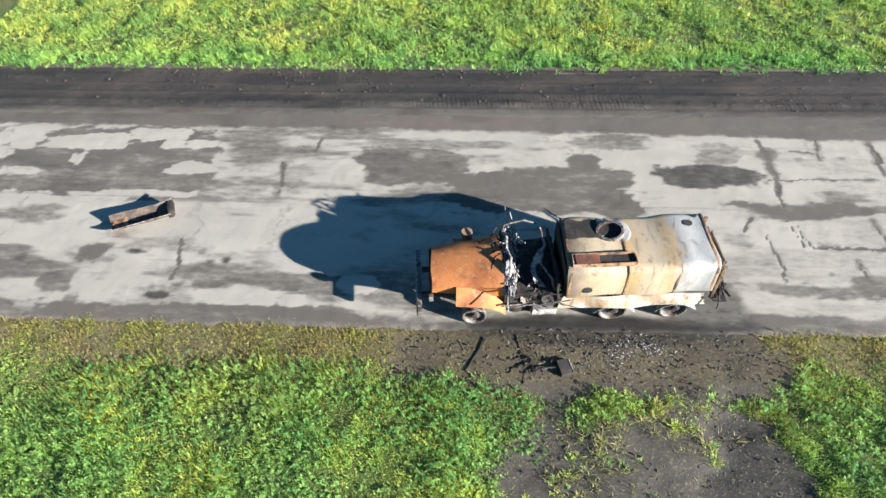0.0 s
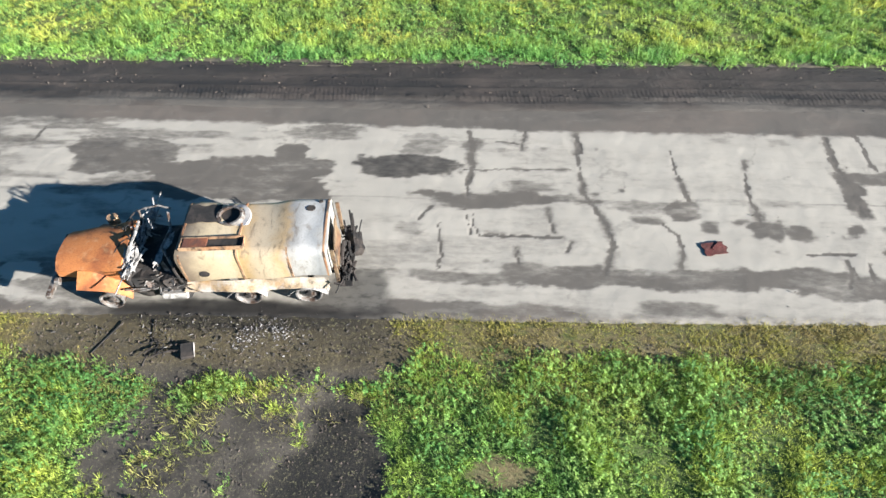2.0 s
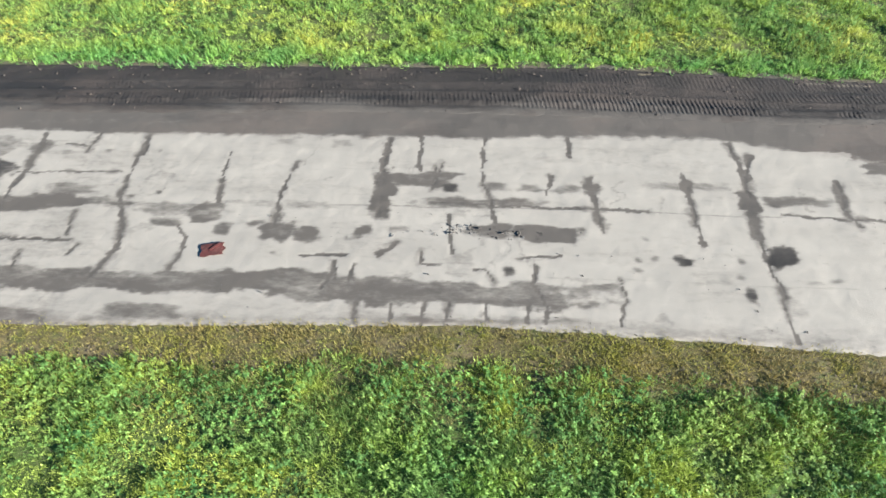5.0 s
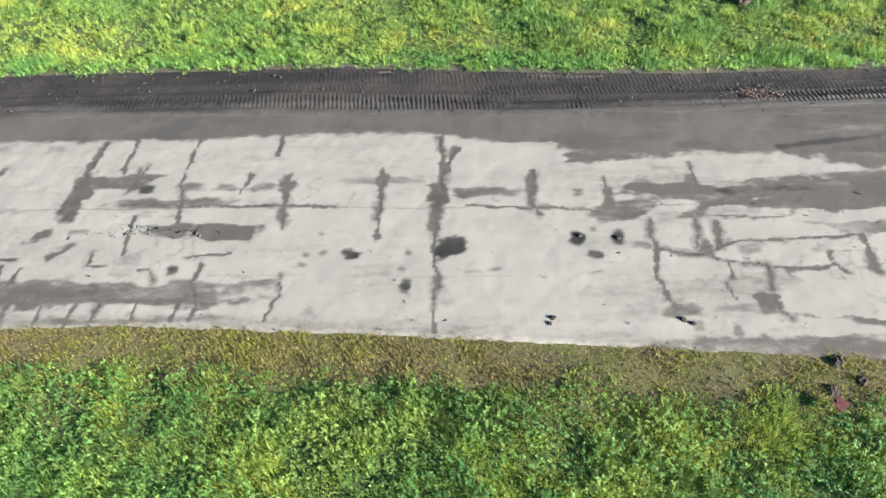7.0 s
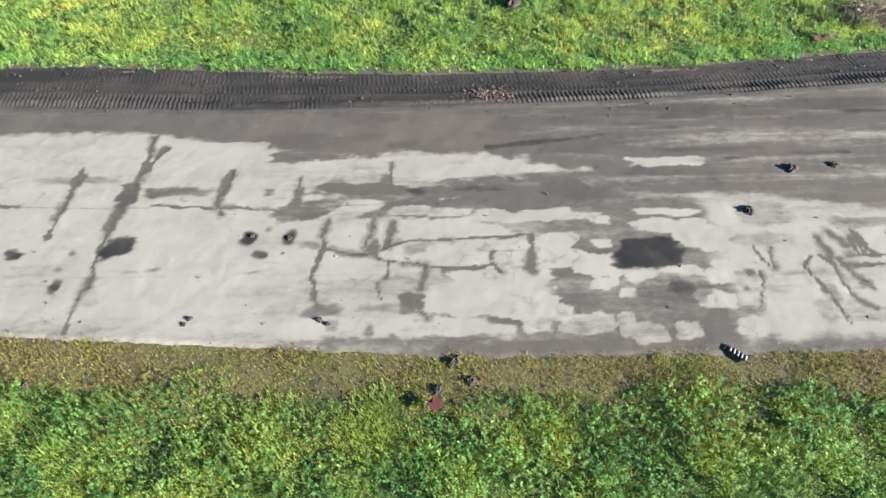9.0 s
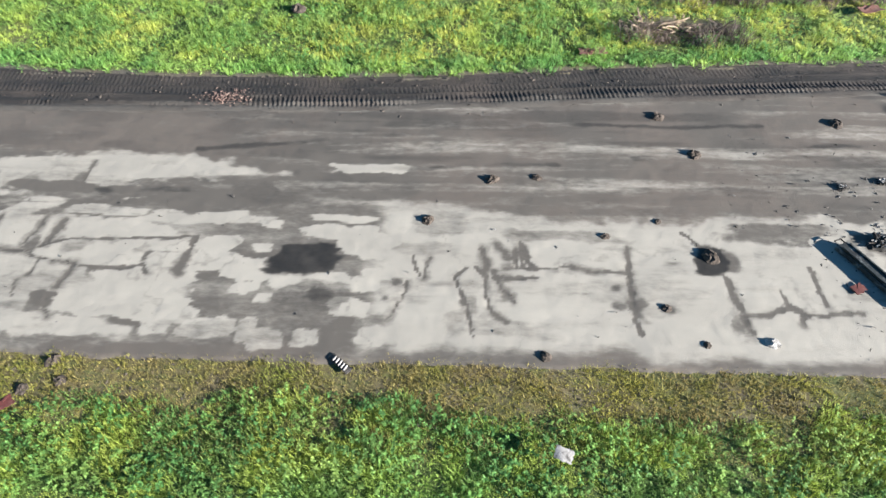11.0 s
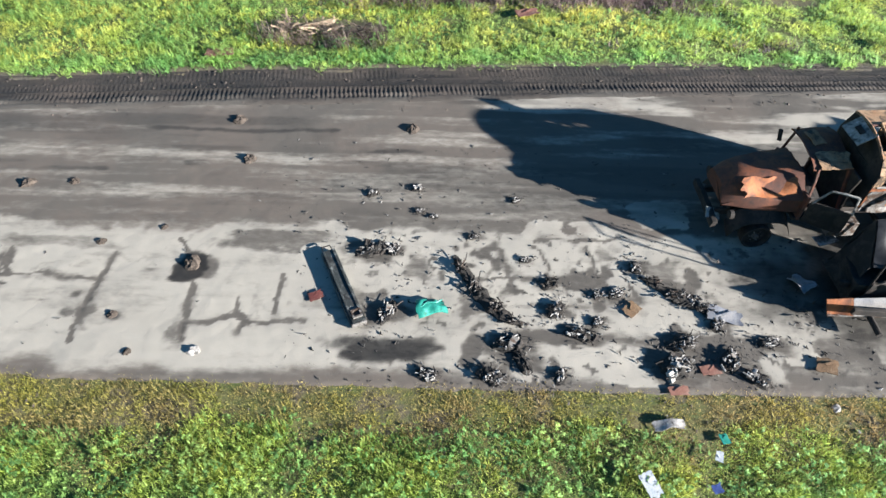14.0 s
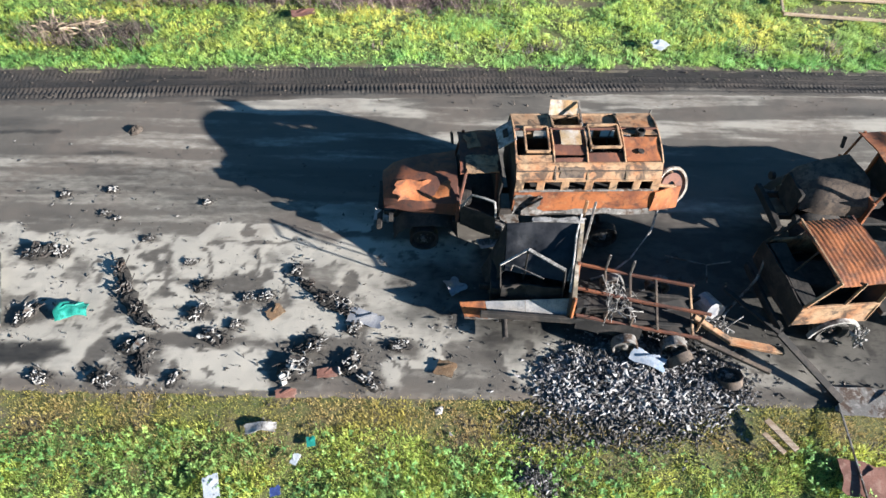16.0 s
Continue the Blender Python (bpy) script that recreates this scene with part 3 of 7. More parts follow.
# cracks and muddy joints: from x, y to x, y and half width
CRACKS_A = [(-8.49, 10.54, -8.25, 9.62, 0.04), (-8.25, 9.62, -8.31, 9.18, 0.04), (-6.27, 13.8, -6.01, 12.79, 0.05), (-6.01, 12.79, -6.14, 12.42, 0.05), (-5.22, 15.05, -5.32, 14.41, 0.05), (7.83, 11.9, 7.52, 11.31, 0.03), (8.13, 11.27, 8.15, 9.97, 0.03), (8.15, 9.97, 8.1, 9.55, 0.03), (8.69, 13.43, 11.99, 13.54, 0.02), (8.72, 11.93, 8.95, 10.81, 0.03), (8.84, 15.23, 8.98, 14.44, 0.09), (8.88, 12.84, 8.76, 12.13, 0.09), (8.98, 14.44, 8.88, 12.84, 0.09), (9, 11.61, 9.02, 11.15, 0.02), (9.02, 11.15, 9.21, 10.79, 0.02), (9.21, 10.79, 10.12, 10.82, 0.02), (9.34, 10.87, 10.13, 10.79, 0.03), (9.76, 14.77, 10.42, 14.68, 0.03), (10.12, 10.82, 11.15, 10.85, 0.02)]
CRACKS_B = [(10.13, 10.79, 11.46, 10.79, 0.03), (10.21, 10.38, 10.29, 9.76, 0.03), (10.61, 15.28, 10.51, 14.43, 0.04), (11.17, 11.9, 11.31, 11, 0.03), (11.76, 10.64, 11.59, 10.29, 0.02), (12.22, 15.18, 12.37, 14.32, 0.06), (12.25, 13.59, 12.27, 12.62, 0.07), (12.25, 15.04, 12.25, 13.59, 0.07), (12.27, 12.62, 12.4, 12.17, 0.07), (12.4, 12.17, 12.75, 11.41, 0.07), (12.7, 9.88, 12.54, 9.46, 0.07), (12.75, 11.41, 12.89, 10.68, 0.07), (12.89, 10.68, 12.7, 9.88, 0.07), (14.33, 11.46, 14.72, 10.95, 0.04), (14.72, 10.95, 14.78, 10.34, 0.04), (14.78, 10.34, 14.56, 9.91, 0.04), (15.1, 13.68, 15.26, 12.33, 0.05), (15.13, 14.45, 15.1, 13.68, 0.05), (17.02, 12.78, 17.08, 12.21, 0.05)]
CRACKS_C = [(17.08, 12.21, 17.1, 11.62, 0.05), (17.25, 14, 17.02, 12.78, 0.05), (17.95, 10.43, 19.28, 10.47, 0.02), (18.08, 10.4, 19.27, 10.42, 0.02), (18.95, 9.91, 18.76, 9.32, 0.04), (19.02, 10.21, 19.05, 9.58, 0.04), (19.53, 10.12, 19.47, 9.53, 0.05), (19.75, 8.93, 19.74, 8.3, 0.05), (19.86, 13.19, 20.09, 12.28, 0.09), (19.93, 13.91, 19.86, 13.19, 0.09), (19.97, 13.83, 20.03, 13.23, 0.08), (19.99, 14.99, 19.97, 13.83, 0.08), (20.03, 13.23, 20.04, 12.76, 0.08), (20.04, 10.5, 20.43, 10.75, 0.03), (20.04, 12.76, 20, 11.93, 0.08), (20.05, 15.22, 19.93, 13.91, 0.09), (20.09, 12.28, 20.16, 11.9, 0.09), (20.64, 10.95, 20.14, 10.4, 0.04), (20.7, 8.88, 20.6, 8.25, 0.05)]
CRACKS_D = [(20.99, 15.38, 21.07, 14.59, 0.06), (21.04, 14.76, 21.05, 13.82, 0.05), (21.05, 15.3, 21.04, 14.76, 0.05), (21.07, 14.59, 21.04, 13.9, 0.06), (21.3, 10.16, 21.89, 10.13, 0.03), (21.33, 10.59, 21.3, 10.16, 0.03), (21.44, 12.48, 24.79, 12.31, 0.04), (21.49, 8.91, 21.43, 8.28, 0.06), (21.56, 13.97, 21.52, 12.96, 0.04), (21.75, 14.14, 21.61, 13.11, 0.03), (22.05, 11.95, 22.09, 11.28, 0.05), (22.09, 11.28, 22.1, 10.63, 0.05), (22.13, 8.93, 22.07, 8.39, 0.05), (22.7, 10.03, 23.13, 9.95, 0.03), (22.96, 13.29, 23.2, 12.61, 0.06), (23, 14.27, 22.96, 13.29, 0.06), (23.04, 15.32, 23, 14.27, 0.06), (23.06, 8.96, 23.05, 8.43, 0.05), (23.13, 9.95, 23.23, 9.64, 0.03)]
CRACKS_E = [(23.2, 12.61, 23.31, 11.7, 0.06), (23.88, 10.45, 25.1, 10.55, 0.03), (24.12, 9, 24.07, 8.38, 0.05), (24.29, 9.62, 24.5, 9.1, 0.05), (24.43, 10.22, 24.29, 9.62, 0.05), (24.5, 9.1, 24.56, 8.4, 0.05), (24.79, 12.31, 27.72, 12.26, 0.04), (25.02, 13.65, 24.87, 12.85, 0.07), (25.63, 15.4, 25.69, 14.44, 0.05), (26.16, 13.52, 26.22, 12.71, 0.09), (26.22, 12.71, 26.24, 11.84, 0.09), (26.24, 11.84, 26.33, 11.39, 0.09), (26.54, 9.83, 26.64, 9.18, 0.03), (26.64, 9.18, 26.34, 8.38, 0.03), (28.92, 11.94, 28.97, 10.98, 0.08), (28.98, 13.04, 28.92, 11.94, 0.08), (28.98, 13.79, 28.98, 13.04, 0.08), (30.52, 10.62, 30.62, 9.67, 0.04), (30.53, 11.64, 30.52, 10.62, 0.11)]
CRACKS_F = [(30.55, 8.78, 30.56, 7.96, 0.04), (30.62, 9.67, 30.55, 8.78, 0.04), (30.64, 15.18, 30.74, 14.29, 0.11), (30.71, 12.87, 30.53, 11.64, 0.11), (30.74, 14.29, 30.75, 13.45, 0.11), (30.75, 13.45, 30.66, 12.28, 0.11), (30.84, 13.71, 30.71, 12.87, 0.11), (31.16, 14.67, 30.84, 13.71, 0.11), (31.39, 12.23, 32.37, 12.12, 0.04), (32.37, 12.12, 33.32, 12.05, 0.04), (33.26, 12.46, 33.46, 11.75, 0.06), (33.32, 12.05, 34.57, 11.98, 0.04), (33.41, 13.56, 33.26, 12.46, 0.06), (34.57, 11.98, 35.02, 11.84, 0.04), (35.44, 13.26, 35.39, 12.47, 0.06), (36.21, 9.56, 36.28, 9.03, 0.06), (36.28, 9.03, 36.4, 8.57, 0.06), (36.34, 10.89, 36.41, 10.49, 0.035), (36.41, 10.49, 36.21, 9.56, 0.06)]
CRACKS_G = [(36.41, 10.49, 36.76, 10.39, 0.035), (36.42, 11.55, 36.34, 10.89, 0.035), (36.76, 10.39, 37.62, 10.31, 0.035), (37.61, 10.28, 38, 10.08, 0.04), (37.62, 10.31, 38.09, 10.46, 0.035), (37.67, 11.52, 37.43, 10.43, 0.06), (37.88, 9.3, 37.96, 8.79, 0.04), (37.98, 13.8, 38.06, 13.26, 0.06), (38, 10.08, 39.09, 9.87, 0.04), (38.06, 13.26, 38.02, 12.74, 0.06), (38.09, 10.46, 38.46, 10.74, 0.035), (38.1, 10.02, 38.07, 9.49, 0.03), (38.18, 11.4, 38.01, 10.42, 0.08), (38.46, 10.74, 39.34, 10.73, 0.035), (38.87, 8.64, 39.09, 8.28, 0.07), (39, 9.33, 38.87, 8.64, 0.07), (39.1, 9.91, 39, 9.33, 0.07), (39.21, 9.78, 39.77, 9.77, 0.05), (39.34, 10.73, 40.84, 10.79, 0.035)]
CRACKS_H = [(39.77, 9.77, 40.79, 9.84, 0.05), (40.79, 9.84, 40.99, 9.61, 0.05), (40.84, 10.79, 41.9, 10.87, 0.035), (41.78, 10.19, 41.72, 9.69, 0.11), (41.87, 10.81, 41.78, 10.19, 0.11), (47.32, 8.98, 47.03, 8.36, 0.03), (47.37, 9.55, 47.32, 8.98, 0.03), (47.54, 10.35, 47.68, 9.73, 0.03), (47.91, 10.29, 47.83, 9.65, 0.03), (48.63, 9.61, 48.78, 8.89, 0.04), (48.83, 8.93, 49.04, 7.95, 0.03), (48.86, 10.01, 48.63, 9.61, 0.04), (49.06, 10.07, 49.32, 9.65, 0.05), (49.27, 10.59, 49.33, 10.08, 0.07), (49.31, 9.11, 49.49, 8.6, 0.05), (49.32, 9.65, 49.31, 9.11, 0.05), (49.33, 10.08, 49.28, 9.77, 0.07), (49.49, 8.6, 49.77, 8.31, 0.05), (49.53, 9.65, 50.68, 9.71, 0.04)]
CRACKS_I = [(49.53, 9.85, 49.68, 9.29, 0.06), (49.65, 10.79, 49.91, 10.34, 0.06), (49.68, 9.29, 49.98, 8.93, 0.06), (49.8, 9.98, 51.09, 10.02, 0.04), (50.1, 10.63, 50.1, 9.97, 0.05), (50.23, 10.81, 50.44, 10.2, 0.06), (50.24, 10.89, 50.29, 10.05, 0.05), (50.44, 10.2, 50.62, 10.03, 0.06), (51.09, 10.02, 51.38, 10.12, 0.04), (51.38, 10.12, 51.93, 9.95, 0.04), (51.93, 9.95, 52.9, 9.89, 0.04), (52.81, 8.92, 52.85, 8.09, 0.07), (52.88, 9.62, 52.81, 8.92, 0.07), (53.06, 10.78, 52.88, 9.62, 0.07), (54.51, 11.32, 54.9, 10.66, 0.05), (55.16, 10.08, 55.29, 9.34, 0.09), (55.28, 8.66, 55.94, 8.68, 0.06), (55.29, 8.7, 55.43, 8.16, 0.1), (55.29, 9.34, 55.31, 8.8, 0.09)]
CRACKS_J = [(55.94, 8.68, 56.38, 8.86, 0.06), (56.38, 8.86, 56.74, 8.71, 0.06), (56.46, 9.4, 56.54, 8.95, 0.06), (56.54, 8.95, 56.76, 8.79, 0.06), (56.74, 8.71, 58.19, 8.75, 0.06), (56.76, 8.79, 56.64, 8.35, 0.06), (57.39, 9.57, 57.42, 9.02, 0.06), (57.42, 10.14, 57.39, 9.57, 0.06)]
CRACKS_K = [(62.07, 10.12, 63.19, 10.24, 0.04), (62.77, 8.44, 63.98, 8.4, 0.05), (62.82, 11.38, 63.13, 10.51, 0.04), (63.13, 10.51, 63.14, 9.79, 0.04), (63.19, 10.24, 64.35, 10.18, 0.04), (63.86, 11.31, 64.22, 10.54, 0.03), (63.9, 11.51, 65.04, 11.54, 0.04), (63.98, 8.4, 65.17, 8.5, 0.05), (65.04, 11.54, 66.09, 11.62, 0.04), (65.17, 8.5, 66.39, 8.35, 0.05), (65.21, 11.35, 65.46, 10.58, 0.03), (65.46, 10.58, 65.7, 9.68, 0.03), (66.02, 10.79, 66.35, 9.53, 0.03), (66.06, 7.69, 67.09, 7.79, 0.04), (66.39, 8.35, 67.59, 8.41, 0.05), (67.09, 7.79, 67.88, 7.73, 0.04)]
CRACKS = CRACKS_A + CRACKS_B + CRACKS_C + CRACKS_D + CRACKS_E + CRACKS_F + CRACKS_G + CRACKS_H + CRACKS_I + CRACKS_J + CRACKS_K
# dark tyre trails in the mud
TRAILS_A = [(40.91, 14.44, 43.85, 14.86, 0.06), (43.85, 14.86, 46.71, 15.28, 0.06), (44.02, 13.48, 46.27, 13.68, 0.07), (46.27, 13.68, 48.55, 13.8, 0.07), (46.71, 15.28, 50.16, 15.67, 0.06), (48.55, 13.8, 51.5, 13.96, 0.07), (50.16, 15.67, 52.98, 15.93, 0.06), (51.92, 15.96, 55.42, 15.83, 0.04), (53.84, 14.31, 56.06, 14.64, 0.09), (55.42, 15.83, 58.08, 16, 0.04), (56.06, 14.64, 58.64, 14.91, 0.09), (58.64, 14.91, 61.09, 15.17, 0.09)]
TRAILS = TRAILS_A


def near(gx, x0, x1):
    """The slice of grid columns between x0 and x1."""
    cols = np.nonzero((gx[:, 0] >= x0) & (gx[:, 0] <= x1))[0]
    return slice(cols[0], cols[-1] + 1) if len(cols) else slice(0, 0)


def line_mask(x, y, rows, soft, wander=0.2):
    """How far each place lies inside the nearest of the lines, 0 to 1, with a wandering course and an uneven width."""
    out = np.zeros(x.shape)
    wx = x + wander * (fbm(x, y, 2.2, 31) - 0.5) + 0.07 * (vnoise(x, y, 8.0, 33) - 0.5)
    wy = y + wander * (fbm(x, y, 2.2, 41) - 0.5) + 0.05 * (vnoise(x, y, 8.0, 43) - 0.5)
    uneven = 0.25 + 1.4 * step(0.2, 0.8, fbm(x, y, 2.0, 73))
    for ax, ay, bx, by, w in rows:
        s = near(x, min(ax, bx) - 0.8, max(ax, bx) + 0.8)
        px, py = wx[s] - ax, wy[s] - ay
        ll = (bx - ax) ** 2 + (by - ay) ** 2 + 1e-6
        t = np.clip((px * (bx - ax) + py * (by - ay)) / ll, 0, 1)
        d = np.hypot(px - t * (bx - ax), py - t * (by - ay))
        edge = w * uneven[s]
        out[s] = np.maximum(out[s], step(edge + soft, edge * 0.7, d))
    return out


def patch_mask(x, y, rows, soft, rag, power=5):
    """Rounded patches with ragged outlines; a fifth number is the strength."""
    out = np.zeros(x.shape)
    wx, wy = x + 0.22 * (fbm(x, y, 1.7, 51) - 0.5), y + 0.22 * (fbm(x, y, 1.7, 61) - 0.5)
    ragged = 1.2 * (fbm(x * 0.4, y, 2.4, 63) - 0.5) + 0.3 * (fbm(x * 0.8, y, 7.0, 65, 3) - 0.5)
    for row in rows:
        cx, cy, hx, hy = row[:4]
        s = near(x, cx - hx - 0.6, cx + hx + 0.6)
        r = ((np.abs(wx[s] - cx) / hx) ** power + (np.abs(wy[s] - cy) / hy) ** power) ** (1 / power)
        inside = (1 - r) * min(hx, hy) + min(rag, 1.3 * min(hx, hy)) * ragged[s]
        out[s] = np.maximum(out[s], step(-soft, soft, inside) * (row[4] if len(row) > 4 else 1.0))
    return out


_fields = {}


def road_fields(x, y):
    if "road" not in _fields:
        _fields["road"] = road_fields_of(x, y)
    return _fields["road"]


def road_fields_of(x, y):
    ys = south_edge(x)
    n, fine, run = fbm(x, y, 0.8, 1), fbm(x, y, 3.0, 2), fbm(x * 0.18, y, 1.6, 5)
    streak = fbm(x * 0.05, y, 5.0, 211)
    # mud along both edges of the paving
    rim = step(0.6, 0.05, (y - ys) + 0.7 * (n - 0.5) + 0.2 * (fine - 0.5)) * np.interp(x, [-20, 5, 12, 16, 34, 40, 95], [0.9, 0.9, 0.75, 0.5, 0.35, 0.95, 1])
    pave = np.interp(x, [-20, -2, 12, 24, 30, 34, 37, 42, 43.6, 45, 50, 58, 95], [15.5, 15.45, 15.2, 15.25, 15.3, 14.5, 14.15, 13.75, 13.4, 12.1, 11.75, 11.7, 11.8])
    north = step(-0.12, 0.3, (y - pave) + 0.9 * (n - 0.5) * np.interp(x, [30, 42], [0.35, 1.2]) + 0.25 * (fine - 0.5))
    mud = np.maximum(rim * 0.85, north * (np.interp(x, [36, 44], [0.9, 0.78]) + 0.5 * (run - 0.5)))
    # the stretch where mud has covered most slabs
    sunk = step(41.2, 42.4, x + 0.8 * (n - 0.5)) * step(47.2, 46.2, x + 0.8 * (n - 0.5)) * step(13.5, 13.2, y)
    mud = np.maximum(mud, sunk * (0.72 + 0.5 * (run - 0.5)))
    # faint stains everywhere, thicker in the far west
    mud = np.maximum(mud, step(0.52, 0.72, fbm(x * 0.45, y * 1.2, 0.9, 81)) * np.interp(x, [-16, -9, 0, 12, 57, 62, 70], [0.7, 0.5, 0.35, 0.2, 0.2, 0.25, 0.3]))
    patches = np.maximum(patch_mask(x, y, MUD, 0.1, 0.6), 0.6 * patch_mask(x, y, MUD, 0.3, 0.6))
    mud = np.maximum(mud, patches * (0.95 + 0.9 * (fbm(x * 0.25, y, 2.6, 67) - 0.42)))
    # thin washes of mud drawn out along the road
    wash = step(0.46, 0.7, fbm(x * 0.22, y * 1.1, 1.5, 68)) * np.interp(x, [-16, -2, 8, 14, 34, 42, 60, 70], [0.75, 0.6, 0.4, 0.22, 0.25, 0.5, 0.25, 0.25])
    mud = np.maximum(mud, wash)
    bare = patch_mask(x, y, BARE, 0.03, 0.45)
    mud = mud * (1 - 0.93 * bare)
    joint = line_mask(x, y, CRACKS, 0.035)
    halo = line_mask(x, y, CRACKS, 0.26) * step(0.35, 0.65, fbm(x, y, 1.1, 71)) * 0.62
    mud = np.maximum.reduce([mud, joint * 0.82, halo])
    crack = line_mask(x, y, [(*c[:4], 0.006) for c in CRACKS], 0.022) * step(0.4, 0.55, fbm(x, y, 1.6, 75)) * step(58, 56, x)
    # hair joints along and across the slabs, and fine crazing
    for off, k in ((0.0, 0.5), (-2.45, 0.3), (1.5, 0.2)):
        seam = np.abs(y - np.interp(x, [-20, 5, 12, 23, 31, 42, 60], [12.3, 12.2, 12.2, 12.3, 12.1, 12.0, 12.0]) - off + 0.1 * (vnoise(x, 0 * x, 0.7, 213) - 0.5))
        mud = np.maximum(mud, step(0.05, 0.015, seam) * k * step(0.4, 0.55, fbm(x * 0.7, y, 0.8, 215 + int(k * 10))) * step(44, 38, x))
    craze = step(0.035, 0.01, np.abs(fbm(x, y, 0.55, 83, 5) - 0.5)) * step(0.5, 0.62, fbm(x, y, 0.5, 85)) * 0.35
    mud = np.maximum(mud, craze)
    mud = mud + 0.2 * (streak - 0.5) + 0.1 * (fine - 0.5)
    # scorched spots and shrapnel marks among the wreckage
    litter = step(56.5, 61, x) * step(12.6, 11.2, y + 1.2 * (n - 0.5))
    spots = step(0.6, 0.72, fbm(x, y, 1.2, 91)) * litter
    pits = step(0.64, 0.74, fbm(x, y, 3.4, 93)) * litter
    mud = np.maximum.reduce([mud, spots * 0.8, pits * 0.7])
    wet = np.maximum(patch_mask(x, y, WET, 0.1, 0.45, 2.4), 0.6 * patch_mask(x, y, WET, 0.32, 0.4, 2.4))
    mud = np.maximum(mud, wet * 0.9)
    # soot that the burning wreckage left round each lump
    scorch = patch_mask(x, y, [(lx, ly, size * 0.55 * stretch, size * 0.5, 0.75) for lx, ly, size, turn, stretch, shine in LUMPS_WEST + LUMPS_EAST if lx < 72], 0.14, 0.5)
    mud = np.maximum(mud, scorch)
    oil = patch_mask(x, y, [(60.2, 8.0, 1.05, 0.3, 0.9)], 0.12, 0.25)
    cloud = step(0.5, 0.75, fbm(x * 0.35, y, 1.3, 207)) * step(0.45, 0.8, mud) * 0.3
    soot = np.maximum.reduce([burnt(x, y), cloud, scorch**2 * 0.6, spots * 0.3, pits * 0.35, oil * 0.85, wet**2 * (0.68 + 0.6 * (fbm(x, y, 2.6, 217) - 0.35))])
    soot = np.maximum(soot, step(72, 82, x + 3 * (n - 0.5)) * step(14.5, 11.0, y) * 0.75)
    # tyre trails, dragged streaks and pale dry tracks in the northern mud
    trail = line_mask(x, y, TRAILS, 0.14, 0.1)
    soot = np.maximum(soot, trail * (0.12 + 0.45 * step(0.4, 0.6, fbm(x * 0.4, y, 0.8, 95))))
    pale = step(0.45, 0.62, fbm(x * 0.14, y, 1.5, 97)) * step(55, 64, x) * step(14.8, 16.4, y)
    mud = mud * (1 - 0.8 * pale)
    east = step(38, 46, x) * step(-0.3, 0.5, y - pave)
    mud = mud + east * (1 - bare) * (fbm(x * 0.08, y, 2.0, 201) - 0.5) * 1.5 + east * 0.5 * (fbm(x * 0.06, y, 6.0, 205) - 0.5)
    soot = np.maximum(soot, east * step(0.52, 0.7, fbm(x * 0.12, y, 1.4, 203)) * 0.4)
    dirt = np.clip(north * 0.45 + rim * 0.4, 0, 1) * step(0.35, 0.65, fbm(x, y, 0.5, 99))
    return mud, soot, dirt, crack, n, fine


def road_height(x, y):
    ys = south_edge(x)
    mud, soot, dirt, crack, n, fine = road_fields(x, y)
    z = 0.012 * (fine - 0.5) + 0.03 * (n - 0.5) - 0.009 * crack - 0.004 * step(0.5, 1.0, mud)
    z = z - 0.12 * step(0.05, -0.25, (y - ys) + 0.14 * (fine - 0.5))
    return z - 0.1 * step(-0.02, 0.25, y - shoulder_edge(x) - 0.2)


def road_film(x, y):
    mud, soot, dirt, crack, n, fine = road_fields(x, y)
    return np.stack([np.maximum(mud, crack), np.maximum(soot, crack * 0.35), dirt], -1)


rx = np.concatenate([-26 - far[::-1], np.arange(-26, -18, 1.0), np.arange(-18, 85, 0.062), np.arange(85, 96, 1.0), 96 + far])
across = np.linspace(0, 1, 170)[None, :]
lo, hi = south_edge(rx)[:, None] - 0.35, shoulder_edge(rx)[:, None] + 0.35
sheet("road", rx, lo + (hi - lo) * across, road_height, road_film, ROAD_MAT, "worn pale concrete road with cracks and mud film")


def shoulder_height(x, y):
    yt, yn = shoulder_edge(x), north_edge(x)
    v = (y - yt) / (yn - yt)
    z = 0.01 + 0.04 * (fbm(x * 0.4, y, 1.2, 101) - 0.5) + 0.02 * (fbm(x * 0.5, y, 4.0, 113, 2) - 0.5)
    # ruts of lugged tyres: cross bars in two wheel lines
    for c, w, k in ((0.34, 0.16, 1.0), (0.6, 0.1, 0.5), (0.83, 0.15, 0.35)):
        in_rut = step(w, w * 0.7, np.abs(v - c + 0.05 * (fbm(x, y, 0.15, 103) - 0.5)))
        skew = 0.05 * (v - c) / w
        bars = step(0.25, 0.75, 0.5 + 0.5 * np.sin((x + skew) * 2 * np.pi / 0.15 + 6 * fbm(x, y, 0.8, 105)))
        wear = step(0.38, 0.56, fbm(x * 0.3, y, 0.9, 107 + int(c * 10)))
        z = z - in_rut * (0.03 + 0.024 * k * bars * wear * np.interp(x, [-20, 20, 34, 60, 75], [0.2, 0.25, 0.9, 1.0, 0.8]))
    z = z + 0.06 * step(0.07, 0.0, np.abs(v - 0.31)) * fbm(x, y, 4, 109)
    edge = step(0.1, -0.04, v) * 0.6 + step(0.97, 1.06, v)
    return z - 0.12 * np.clip(edge, 0, 1) * (0.6 + 0.6 * fbm(x, y, 3, 111))


